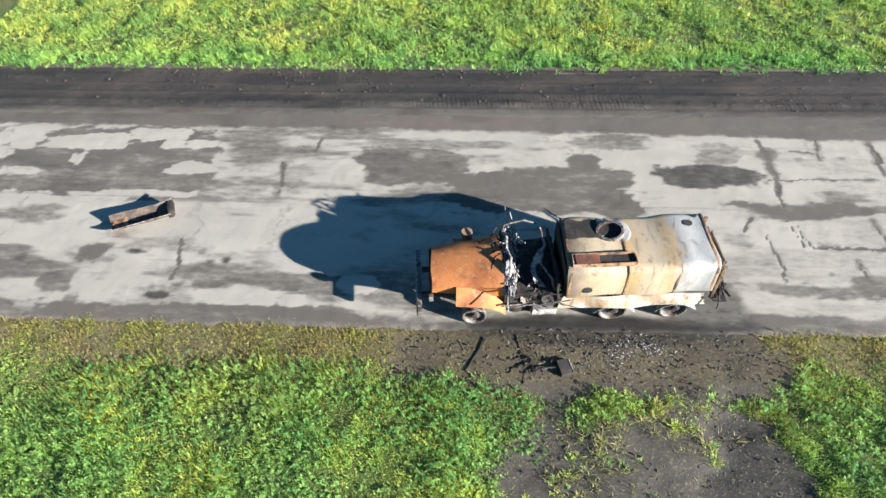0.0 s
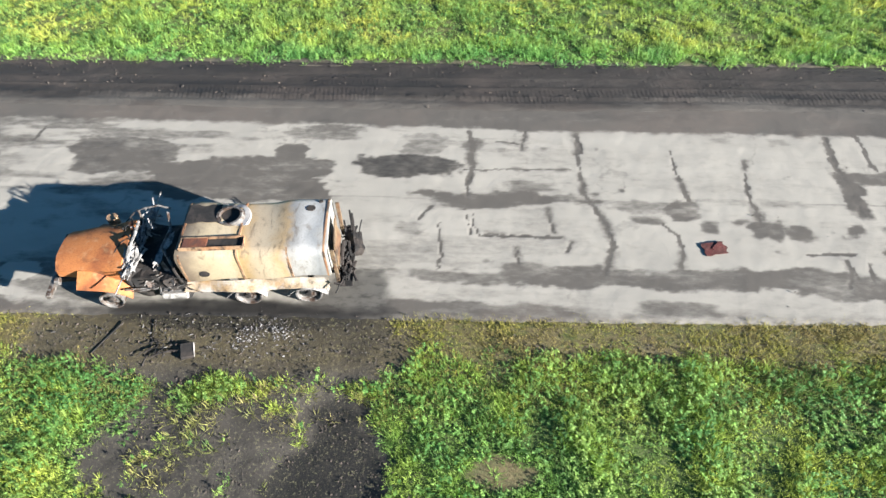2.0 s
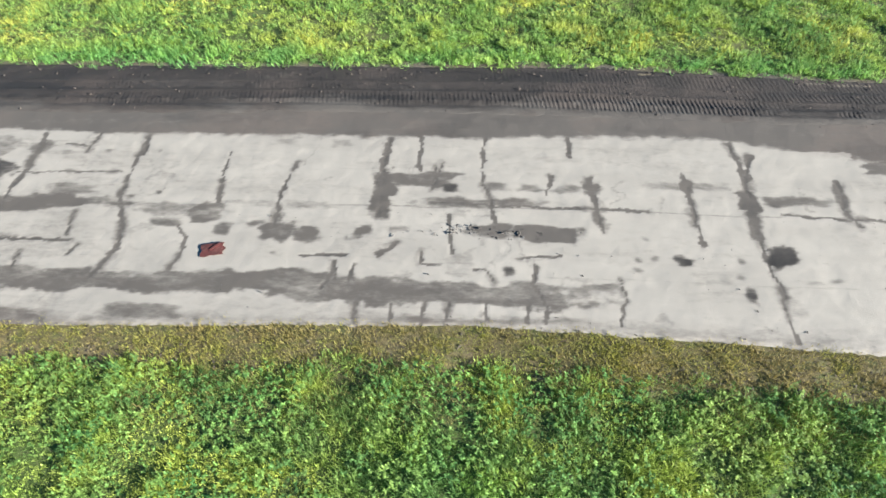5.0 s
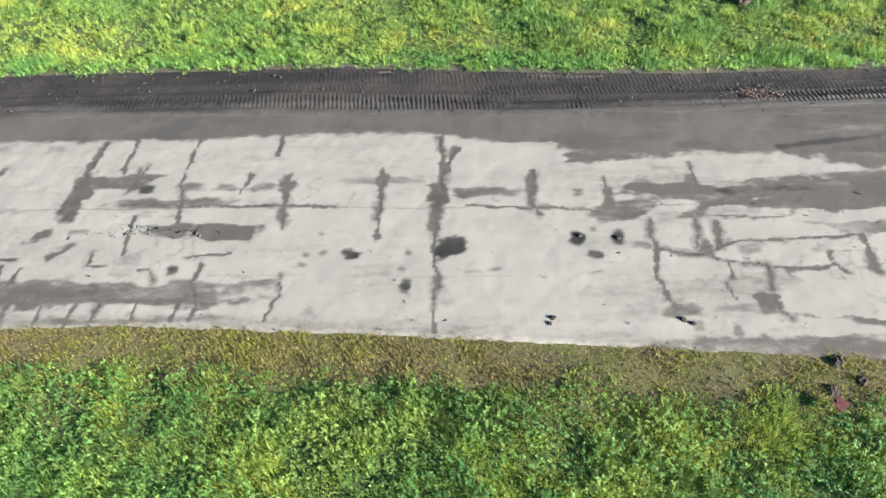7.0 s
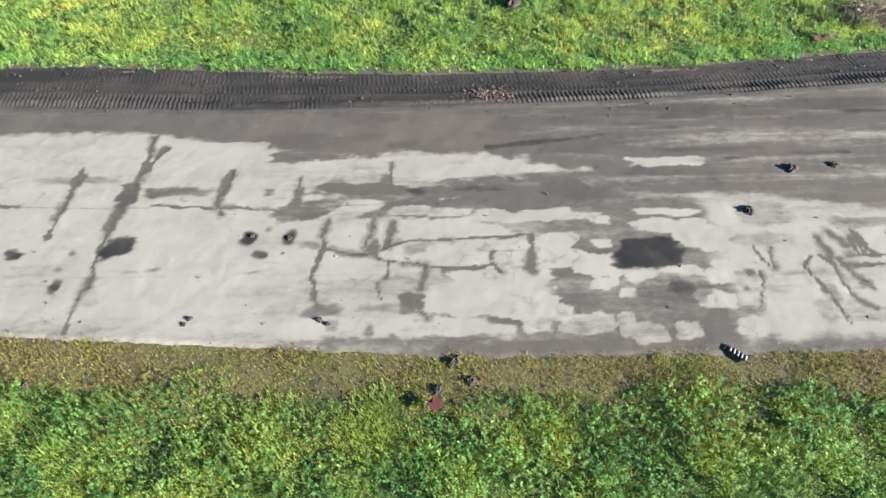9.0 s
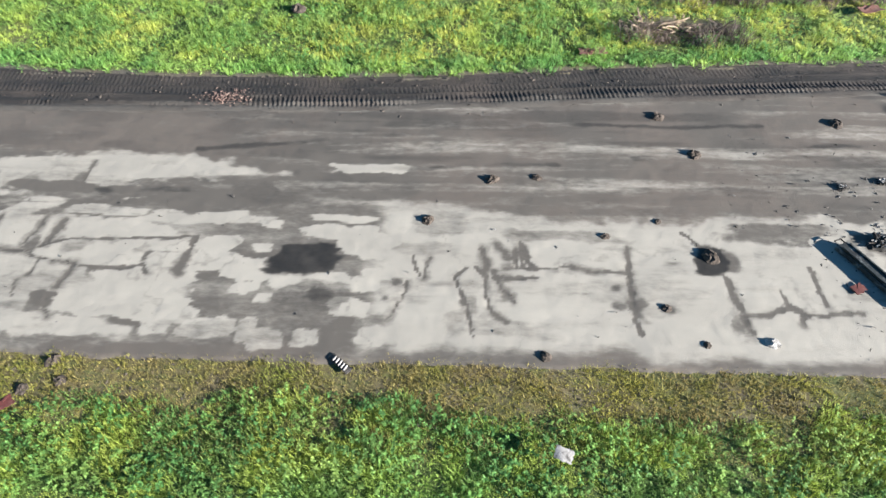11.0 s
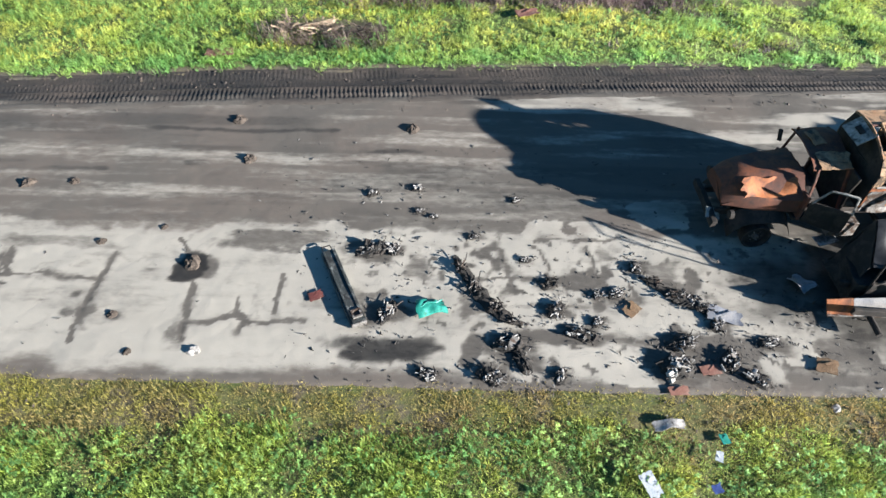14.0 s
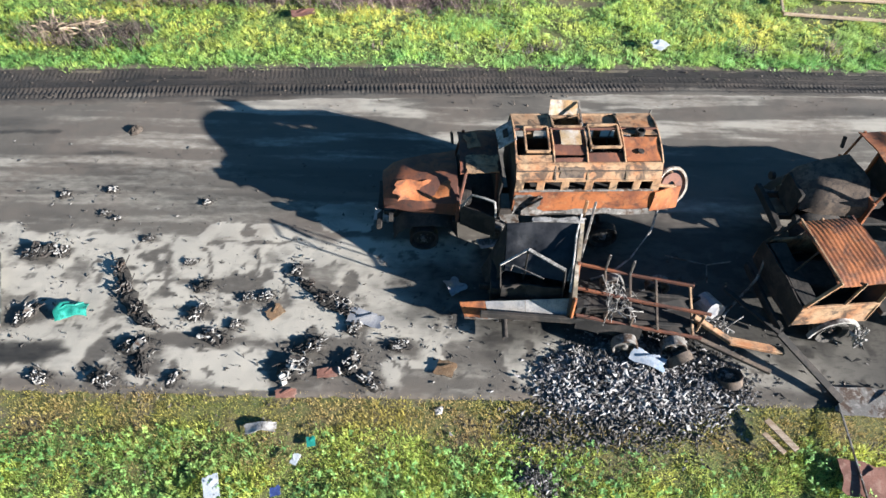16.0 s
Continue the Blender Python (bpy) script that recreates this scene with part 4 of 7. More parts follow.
def shoulder_film(x, y):
    v = (y - shoulder_edge(x)) / (north_edge(x) - shoulder_edge(x))
    n = fbm(x * 0.3, y, 1.4, 121)
    mud = np.maximum(step(0.5, -0.05, v + 0.5 * (n - 0.5)) * 0.95, step(0.52, 0.78, n) * 0.3)
    wet = step(0.42, 0.66, fbm(x * 0.12, y, 2.2, 123)) * step(0.1, 0.3, v)
    return np.stack([mud, wet * 0.5, step(0.45, 0.7, fbm(x, y, 0.6, 125)) * 0.7], -1)


sx = np.concatenate([-26 - far[::-1], np.arange(-26, -18, 1.0), np.arange(-18, 88, 0.031), np.arange(88, 96, 1.0), 96 + far])
lo, hi = shoulder_edge(sx)[:, None] - 0.2, north_edge(sx)[:, None] + 0.25
sheet("shoulder", sx, lo + (hi - lo) * np.linspace(0, 1, 46)[None, :], shoulder_height, shoulder_film, SHOULDER_MAT, "dark wet earth shoulder printed with tyre treads")


# ---- grass ----
def tints(x, y, palette, seed):
    """A colour for each clump: drifts between the palette's colours."""
    a = np.clip(fbm(x, y, 0.35, seed) * 2.6 - 0.8, 0, 1)[:, None]
    b = np.clip(fbm(x, y, 1.4, seed + 3) * 3.4 - 1.25, 0, 1)[:, None]
    p = np.array(palette)
    return (p[0] * (1 - a) + p[1] * a) * (1 - 0.75 * b) + p[2] * 0.75 * b


def dry_bright_east(x):
    """The growth turns paler and yellower towards the wrecks in the east."""
    # The factors also put brightness into the tint in place of exposure.
    return np.stack([np.interp(x, [18, 32, 38, 60, 69], [1.14, 1.0, 1.0, 0.75 + 0.25 * k, k]) for k in (1.68, 1.48, 1.85)], -1)


def grass(name, label, rng, area, clumps, blades, size, keep, palette, low=0.65):
    x0, x1, y0, y1 = area
    n = int((x1 - x0) * (y1 - y0) * clumps)
    cx, cy = rng.uniform(x0, x1, n), rng.uniform(y0, y1, n)
    ok = rng.random(n) < keep(cx, cy)
    cx, cy = cx[ok], cy[ok]
    vigour = (low + (1.75 - low) * step(0.28, 0.72, fbm(cx, cy, 1.1, 131))) * np.interp(cx, [52, 62], [1.0, 0.85])
    col = tints(cx, cy, palette, 141) * rng.uniform(0.75, 1.25, (len(cx), 1)) * dry_bright_east(cx)
    brink = step(1.5, 0.5, cy - north_edge(cx)) * (cy > 15)
    col = col * (1 - brink[:, None] * np.array([0.25, 0.0, -0.1]))
    k = len(cx) * blades
    rep = lambda v: np.repeat(v, blades, 0)
    turn = rng.uniform(0, 2 * np.pi, k)
    lean = rng.uniform(0.25, 1.15, k)
    long = rep(vigour) * rng.uniform(size[0], size[1], k)
    wide = rng.uniform(size[2], size[3], k)
    r = rng.uniform(0, 0.09, k)
    bx, by = rep(cx) + r * np.cos(turn), rep(cy) + r * np.sin(turn)
    bz = ground_height(bx, by) - 0.02
    out = np.stack([np.cos(turn) * np.sin(lean), np.sin(turn) * np.sin(lean), np.cos(lean)], -1)
    side = np.stack([-np.sin(turn), np.cos(turn), rng.uniform(-0.4, 0.4, k)], -1) * wide[:, None]
    base = np.stack([bx, by, bz], -1)
    tip = base + out * long[:, None]
    tip[:, 2] -= long * 0.12 * np.sin(lean)
    co = np.stack([base - side, base + side, tip], 1).reshape(-1, 3)
    me = bpy.data.meshes.new(name)
    me.vertices.add(3 * k)
    me.vertices.foreach_set("co", co.astype(np.float32).ravel())
    me.loops.add(3 * k)
    me.loops.foreach_set("vertex_index", np.arange(3 * k, dtype=np.int32))
    me.polygons.add(k)
    me.polygons.foreach_set("loop_start", np.arange(0, 3 * k, 3, dtype=np.int32))
    me.update(calc_edges=True)
    att = me.color_attributes.new("tint", "FLOAT_COLOR", "POINT")
    rgba = np.concatenate([np.repeat(rep(col), 3, 0), np.ones((3 * k, 1))], 1)
    att.data.foreach_set("color", rgba.astype(np.float32).ravel())
    me.materials.append(LEAF)
    return tagged(new(name, me), label, "grass", kind="stuff")


def herbs(name, label, rng, area, clumps, leaves, size, keep, palette):
    """Broad-leaved weeds: short stems that carry kite-shaped leaves."""
    x0, x1, y0, y1 = area
    n = int((x1 - x0) * (y1 - y0) * clumps)
    cx, cy = rng.uniform(x0, x1, n), rng.uniform(y0, y1, n)
    ok = rng.random(n) < keep(cx, cy) * step(0.25, 0.5, fbm(cx, cy, 0.8, 191)) * np.interp(cx, [52, 62], [1.0, 0.7])
    cx, cy = cx[ok], cy[ok]
    col = tints(cx, cy, palette, 193) * rng.uniform(0.7, 1.3, (len(cx), 1)) * dry_bright_east(cx)
    k = len(cx) * leaves
    rep = lambda v: np.repeat(v, leaves, 0)
    turn, lift = rng.uniform(0, 2 * np.pi, k), rng.uniform(-0.2, 0.9, k)
    long, wide = rng.uniform(size[0], size[1], k), rng.uniform(size[2], size[3], k)
    z0 = ground_height(cx, cy)
    tall = 0.05 + 0.26 * step(0.3, 0.7, fbm(cx, cy, 1.1, 131))
    base = np.stack([rep(cx), rep(cy), rep(z0) + rep(tall) * rng.uniform(0.35, 1.0, k)], -1)
    out = np.stack([np.cos(turn) * np.cos(lift), np.sin(turn) * np.cos(lift), np.sin(lift)], -1)
    side = np.stack([-np.sin(turn), np.cos(turn), rng.uniform(-0.3, 0.3, k)], -1) * wide[:, None]
    mid, tip = base + out * (0.5 * long)[:, None], base + out * long[:, None] - np.array([0, 0, 0.02])
    leaf = np.stack([base, mid - side, tip, mid + side], 1).reshape(-1, 3)
    m = len(cx)
    foot = np.stack([cx, cy, z0 - 0.02], -1)
    stem = np.stack([foot - [0.008, 0, 0], foot + [0.008, 0, 0], foot + np.stack([0 * cx, 0 * cx, tall + 0.02], -1)], 1).reshape(-1, 3)
    tri = (np.arange(k)[:, None] * 4 + np.array([[0, 1, 3, 1, 2, 3]])).ravel()
    tri = np.concatenate([tri, 4 * k + np.arange(3 * m)]).astype(np.int32)
    me = bpy.data.meshes.new(name)
    me.vertices.add(4 * k + 3 * m)
    me.vertices.foreach_set("co", np.concatenate([leaf, stem]).astype(np.float32).ravel())
    me.loops.add(len(tri))
    me.loops.foreach_set("vertex_index", tri)
    me.polygons.add(len(tri) // 3)
    me.polygons.foreach_set("loop_start", np.arange(0, len(tri), 3, dtype=np.int32))
    me.update(calc_edges=True)
    att = me.color_attributes.new("tint", "FLOAT_COLOR", "POINT")
    c = np.concatenate([np.repeat(rep(col), 4, 0), np.repeat(col, 3, 0)])
    att.data.foreach_set("color", np.concatenate([c, np.ones((len(c), 1))], 1).astype(np.float32).ravel())
    me.materials.append(LEAF)
    return tagged(new(name, me), label, "weeds", kind="stuff")


def south_keep(x, y):
    off = south_edge(x) - y
    return step(0.8, 1.6, off + 1.2 * (fbm(x, y, 0.7, 151) - 0.5)) * step(0.5, 0.12, burnt(x, y)) * (0.75 + 0.25 * step(0.34, 0.48, fbm(x, y, 1.3, 153))) * (1 - 0.95 * sunken(x, y))


def verge_keep(x, y):
    off = south_edge(x) - y
    return step(-0.12, 0.15, off + 0.4 * (fbm(x, y, 2, 161) - 0.5)) * step(0.5, 0.12, burnt(x, y)) * (0.7 + 0.3 * step(0.25, 0.5, fbm(x, y, 1.2, 163))) * step(3.2, 1.8, off)


def north_keep(x, y):
    up = y - north_edge(x)
    bare = step(0.62, 0.72, fbm(x, y, 0.45, 171)) * step(1.0, 2.0, up)
    return step(-0.25, 0.5, up + 0.7 * (fbm(x, y, 1.5, 173) - 0.5)) * (1 - bare * 0.6) * (0.6 + 0.4 * step(0.34, 0.48, fbm(x, y, 1.3, 155))) * (1 - 0.93 * bare_earth(x, y))


GREENS = ((0.19, 0.325, 0.065), (0.345, 0.41, 0.08), (0.07, 0.17, 0.052))
NORTH_GREENS = ((0.28, 0.39, 0.08), (0.43, 0.46, 0.1), (0.14, 0.27, 0.075))
DRY = ((0.25, 0.235, 0.05), (0.2, 0.22, 0.045), (0.23, 0.18, 0.075))
g_rng = np.random.default_rng(3)
grass("meadow_grass", "lush long green grass on the verge", g_rng, (-19, 87, 2.8, 7.5), 190, 12, (0.05, 0.15, 0.006, 0.014), south_keep, GREENS)
grass("meadow_grass", "lush yellow-green grass beyond the earth shoulder", g_rng, (-20, 90, 18.4, 26.2), 75, 12, (0.08, 0.2, 0.009, 0.019), north_keep, NORTH_GREENS)
grass("verge_grass", "short dry yellow-green grass at the road's edge", g_rng, (-19, 87, 5.0, 8.5), 300, 6, (0.03, 0.1, 0.006, 0.013), verge_keep, DRY, 0.9)


def scorched_keep(x, y):
    b = burnt(x, y)
    tufts = 0.9 * step(0.15, 0.4, b) * step(0.75, 0.55, b) * step(5.9, 5.2, y) * step(0.45, 0.6, fbm(x, y, 1.3, 181))
    rows = [step(0.32, 0.1, np.abs(y - c + 0.7 * (fbm(x, y, 0.6, 183) - 0.5))) for c in (5.85, 5.15)]
    return np.maximum(tufts, np.maximum(*rows) * step(-0.5, 0.5, x) * step(7.6, 6.8, x) * step(0.42, 0.55, fbm(x, y, 1.9, 185)))


SCORCHED = ((0.24, 0.27, 0.06), (0.26, 0.22, 0.1), (0.14, 0.17, 0.05))
grass("scorched_grass", "scorched brown-green grass tufts on burnt soil", g_rng, (-3, 82, 2.6, 7.6), 40, 9, (0.07, 0.2, 0.006, 0.014), scorched_keep, SCORCHED)
HERB = ((0.155, 0.31, 0.08), (0.26, 0.37, 0.095), (0.065, 0.175, 0.055))
herbs("broadleaf_weeds", "broad-leaved green weeds among the verge grass", g_rng, (-19, 87, 2.8, 7.2), 60, 8, (0.04, 0.09, 0.011, 0.022), south_keep, HERB)
herbs("broadleaf_weeds", "broad-leaved weeds in the grass beyond the shoulder", g_rng, (-20, 90, 18.7, 26.2), 26, 8, (0.05, 0.11, 0.014, 0.028), north_keep, HERB)


def brush_keep(x, y):
    n = fbm(x, y, 1.1, 221)
    pile = step(1.25, 0.6, np.hypot((x - 56.8) / 2.4, (y - 21.5) / 0.95) + 1.2 * (n - 0.5))
    dry = step(23.6, 24.6, y + 1.2 * (n - 0.5)) * step(55, 59, x) * step(74, 69, x) * 0.5
    row = step(0.5, 0.15, np.abs(y - north_edge(x) - 1.2 + 0.8 * (n - 0.5))) * step(66, 70, x) * step(0.5, 0.65, fbm(x, y, 0.7, 223)) * 0.4
    return np.maximum.reduce([pile * (0.25 + 0.75 * step(0.45, 0.6, fbm(x, y, 1.9, 227))), dry, row])


BRUSH = ((0.11, 0.09, 0.07), (0.2, 0.165, 0.125), (0.035, 0.032, 0.03))
grass("dry_brush", "grey-brown dead brushwood heaped in the grass", g_rng, (53, 92, 20.3, 26.5), 70, 9, (0.25, 0.65, 0.008, 0.018), brush_keep, BRUSH)


# ---- building helpers ----
def part(name, bm, material, parent=None, label="", smooth=False):
    """Links a bmesh as one mesh object, under a thing or a part where one is given."""
    me = bpy.data.meshes.new(name)
    bmesh.ops.recalc_face_normals(bm, faces=bm.faces)
    bm.to_mesh(me)
    bm.free()
    me.materials.append(material)
    if smooth:
        me.polygons.foreach_set("use_smooth", np.ones(len(me.polygons), bool))
        me.set_sharp_from_angle(angle=radians(40))
    ob = new(name, me)
    ob.parent = parent
    if label:
        ob["label"] = label
    return ob


def base(name, m, label, category, group=""):
    e = new(name)
    e.empty_display_size = 0.2
    e.matrix_world = m
    return tagged(e, label, category, group)


def box(sx, sy, sz, x=0, y=0, z=0, rx=0, ry=0, rz=0, bevel=0.012, bm=None):
    """A bevelled block, centred at x, y and standing with its middle at z."""
    bm = bm or bmesh.new()
    made = bmesh.ops.create_cube(bm, size=1.0, matrix=pose(x, y, z, rx, ry, rz) @ Matrix.Diagonal((sx, sy, sz, 1)))
    if bevel:
        edges = list({e for v in made["verts"] for e in v.link_edges})
        bmesh.ops.bevel(bm, geom=edges, offset=min(bevel, 0.4 * min(sx, sy, sz)), segments=1, affect="EDGES")
    return bm


def can(r, depth, x=0, y=0, z=0, rx=0, ry=0, rz=0, r2=None, seg=20, caps=True, bm=None):
    bm = bm or bmesh.new()
    bmesh.ops.create_cone(bm, cap_ends=caps, segments=seg, radius1=r, radius2=r if r2 is None else r2, depth=depth, matrix=pose(x, y, z, rx, ry, rz))
    return bm


def ring(profile, seg=24, m=None, bm=None):
    """A closed profile of (radius, height) swept round z."""
    bm = bm or bmesh.new()
    m = m or Matrix()
    rows = [[bm.verts.new(m @ Vector((r * math.cos(a), r * math.sin(a), h))) for r, h in profile] for a in (2 * math.pi * k / seg for k in range(seg))]
    for k in range(seg):
        a, b = rows[k], rows[(k + 1) % seg]
        for n in range(len(profile)):
            bm.faces.new((a[n], b[n], b[(n + 1) % len(profile)], a[(n + 1) % len(profile)]))
    return bm


def tube(points, r, seg=6, bm=None, taper=1.0):
    """A round bar through the points."""
    bm = bm or bmesh.new()
    pts = [Vector(p) for p in points]
    rows = []
    for k, p in enumerate(pts):
        d = (pts[min(k + 1, len(pts) - 1)] - pts[max(k - 1, 0)]).normalized()
        s = d.orthogonal().normalized()
        u = d.cross(s)
        rad = r * (1 + (taper - 1) * k / max(1, len(pts) - 1))
        rows.append([bm.verts.new(p + rad * (math.cos(a) * s + math.sin(a) * u)) for a in (2 * math.pi * j / seg for j in range(seg))])
    for a, b in zip(rows, rows[1:]):
        for j in range(seg):
            bm.faces.new((a[j], a[(j + 1) % seg], b[(j + 1) % seg], b[j]))
    bm.faces.new(rows[0][::-1])
    bm.faces.new(rows[-1])
    return bm


def beam(a, b, w, h, bm=None):
    """A bevelled bar from a to b."""
    a, b = Vector(a), Vector(b)
    d = b - a
    q = d.to_track_quat("X", "Z").to_matrix().to_4x4()
    bm = bm or bmesh.new()
    made = bmesh.ops.create_cube(bm, size=1.0, matrix=Matrix.Translation((a + b) / 2) @ q @ Matrix.Diagonal((d.length, w, h, 1)))
    edges = list({e for v in made["verts"] for e in v.link_edges})
    bmesh.ops.bevel(bm, geom=edges, offset=min(w, h) * 0.15, segments=1, affect="EDGES")
    return bm


def panel(w, h, m, thick=0.015, crumple=0.05, cells=(10, 6), wave=0.0, seed=0, shape=None, bm=None, ragged=0.0):
    """A bent sheet of some thickness in its local xy plane: dents by noise, ribs by wave; shape(u, v) may lift it."""
    bm = bm or bmesh.new()
    layers = []
    for side in (0.5, -0.5):
        grid = []
        for i in range(cells[0] + 1):
            row = []
            for j in range(cells[1] + 1):
                u, v = i / cells[0], j / cells[1]
                x, y = (u - 0.5) * w, (v - 0.5) * h
                if ragged:
                    x, y = x * (1 + ragged * noise.noise(Vector((v * 3.1, seed, u)))), y * (1 + ragged * noise.noise(Vector((u * 3.1, seed + 9.0, v))))
                n = noise.noise_vector(Vector((x * 1.7 + seed * 3.1, y * 1.7, seed * 1.3)))
                z = crumple * n.z + wave * math.sin(x * 2 * math.pi / 0.11) + (shape(u, v) if shape else 0.0)
                row.append(bm.verts.new(m @ Vector((x + crumple * 0.5 * n.x, y + crumple * 0.5 * n.y, z + side * thick))))
            grid.append(row)
        layers.append(grid)
    top, low = layers
    nx, ny = cells
    for i in range(nx):
        for j in range(ny):
            bm.faces.new((top[i][j], top[i + 1][j], top[i + 1][j + 1], top[i][j + 1]))
            bm.faces.new((low[i][j], low[i][j + 1], low[i + 1][j + 1], low[i + 1][j]))
    rim = [(i, 0) for i in range(nx)] + [(nx, j) for j in range(ny)] + [(i, ny) for i in range(nx, 0, -1)] + [(0, j) for j in range(ny, 0, -1)]
    for (a, b), (c, d) in zip(rim, rim[1:] + rim[:1]):
        bm.faces.new((top[a][b], low[a][b], low[c][d], top[c][d]))
    return bm



def quad_sheet(corners, thick=0.02, crumple=0.05, n=10, seed=3.0):
    """A buckled sheet spanned between four corners."""
    a, b, c, d = (Vector(p) for p in corners)
    nrm = (b - a).cross(d - a).normalized()
    at = lambda u, v: a.lerp(b, u).lerp(d.lerp(c, u), v)
    secs = []
    for i in range(n + 1):
        pts = [at(i / n, j / n) for j in range(n + 1)]
        pts = [p + nrm * (crumple * noise.noise(p * 2.2 + Vector((seed, 0, 0)))) for p in pts]
        secs.append([p + nrm * thick for p in pts] + [p - nrm * thick for p in pts[::-1]])
    return loft(secs)


def loft(sections, bm=None, caps=True):
    """A skin through closed rings of points."""
    bm = bm or bmesh.new()
    rows = [[bm.verts.new(p) for p in s] for s in sections]
    n = len(rows[0])
    for a, b in zip(rows, rows[1:]):
        for k in range(n):
            bm.faces.new((a[k], a[(k + 1) % n], b[(k + 1) % n], b[k]))
    if caps:
        bm.faces.new(rows[0][::-1])
        bm.faces.new(rows[-1])
    return bm


def round_section(x, half, z0, z1, r, dent=0.0, seed=0.0, n=5):
    """A rounded upright rectangle at x, with dents."""
    pts = []
    for cy, cz, a0 in ((half - r, z0 + r * 0.5, -90), (half - r, z1 - r, 0), (-half + r, z1 - r, 90), (-half + r, z0 + r * 0.5, 180)):
        for k in range(n):
            a = radians(a0 + 90 * k / (n - 1))
            rr = r if cz > (z0 + z1) / 2 else r * 0.5
            p = Vector((x, cy + r * math.cos(a), cz + rr * math.sin(a)))
            d = noise.noise_vector(Vector((p.x * 1.1 + seed, p.y * 1.3, p.z * 1.3)))
            pts.append(p + dent * d)
    return pts


def dented(bm, amount, scale=2.0, seed=0.0):
    """Moves every vertex by smooth noise."""
    for v in bm.verts:
        v.co += amount * noise.noise_vector(v.co * scale + Vector((seed, seed * 0.7, 0)))
    return bm


def subdivided(bm, cuts):
    bmesh.ops.subdivide_edges(bm, edges=list(bm.edges), cuts=cuts, use_grid_fill=True)
    return bm


def burnt_wheel(parent, x, y, z, r=0.34, w=0.24, lean=0.0, turn=0.0, material=None, tyre=False):
    """A steel wheel on its side axis, with a hub and, where it is left, the tyre."""
    m = pose(x, y, z, 90 + lean, 0, turn)
    rim = ring([(r, -w / 2), (r, w / 2), (r * 0.9, w / 2), (r * 0.8, w * 0.32), (r * 0.8, -w * 0.32), (r * 0.9, -w / 2)], 22, m)
    wheel = part("wheel", rim, material or SCALE_STEEL, parent, smooth=True)
    bm = ring([(r * 0.82, -0.01), (r * 0.82, 0.01), (r * 0.5, 0.05), (r * 0.3, 0.05), (r * 0.3, 0.03), (r * 0.5, 0.03)], 22, m)
    part("disc", bm, material or SCALE_STEEL, wheel, smooth=True)
    part("hub", hub_mesh(m, r, w), SCALE_STEEL, wheel)
    if tyre:
        rt = r * 1.5
        bm = ring([(r, -w * 0.55), (rt * 0.9, -w * 0.7), (rt, -w * 0.45), (rt, w * 0.45), (rt * 0.9, w * 0.7), (r, w * 0.55)], 26, m)
        part("tyre", dented(bm, 0.02, 5.0), RUBBER, wheel, "charred tyre remains", True)
    return wheel


def hub_mesh(m, r, w):
    bm = bmesh.new()
    for s in (1, -1):
        bmesh.ops.create_cone(bm, cap_ends=True, segments=12, radius1=r * 0.3, radius2=r * 0.2, depth=w * 0.5, matrix=m @ Matrix.Translation((0, 0, s * w * 0.2)))
    for k in range(6):
        a = k * math.pi / 3
        bmesh.ops.create_cone(bm, cap_ends=True, segments=6, radius1=0.018, radius2=0.018, depth=0.12, matrix=m @ Matrix.Translation((r * 0.42 * math.cos(a), r * 0.42 * math.sin(a), 0)))
    return bm


def tangle(rng, centre, spread, count, r=0.012, steps=5, bm=None, rise=0.6):
    """Bent burnt wires and strips that sprawl from a middle."""
    bm = bm or bmesh.new()
    c = Vector(centre)
    for _ in range(count):
        p = c + Vector((rng.uniform(-1, 1) * spread[0], rng.uniform(-1, 1) * spread[1], rng.random() * spread[2] * 0.4 + r))
        pts = [p.copy()]
        d = Vector((rng.uniform(-1, 1) * spread[0], rng.uniform(-1, 1) * spread[1], rng.uniform(-0.4, 1) * spread[2] * rise)) * 0.5
        for _ in range(steps):
            d = d + Vector((rng.uniform(-1, 1) * spread[0], rng.uniform(-1, 1) * spread[1], rng.uniform(-1, 0.8) * spread[2] * rise)) * 0.35
            p = p + d * 0.34
            p.z = max(r, p.z)
            pts.append(p.copy())
        tube(pts, r * rng.uniform(0.6, 1.6), 5, bm)
    return bm


def heap(rng, rx, ry, h, bm=None, seed=0, x=0, y=0, n=14):
    """A low uneven mound, flat underneath."""
    bm = bm or bmesh.new()
    rows = []
    for k, f in enumerate((1.0, 0.8, 0.55, 0.28)):
        row = []
        for j in range(n):
            a = 2 * math.pi * j / n
            q = noise.noise(Vector((math.cos(a) * 1.4 + seed, math.sin(a) * 1.4, k * 0.6)))
            s = f * (1 + 0.35 * q)
            row.append(bm.verts.new((x + rx * s * math.cos(a), y + ry * s * math.sin(a), max(0.0, h * (1 - f * f) * (1 + 0.7 * q)) - (0.02 if k == 0 else 0))))
        rows.append(row)
    for a, b in zip(rows, rows[1:]):
        for j in range(n):
            bm.faces.new((a[j], a[(j + 1) % n], b[(j + 1) % n], b[j]))
    bm.faces.new(rows[-1])
    bm.faces.new(rows[0][::-1])
    return bm


rnd = random.Random(5)


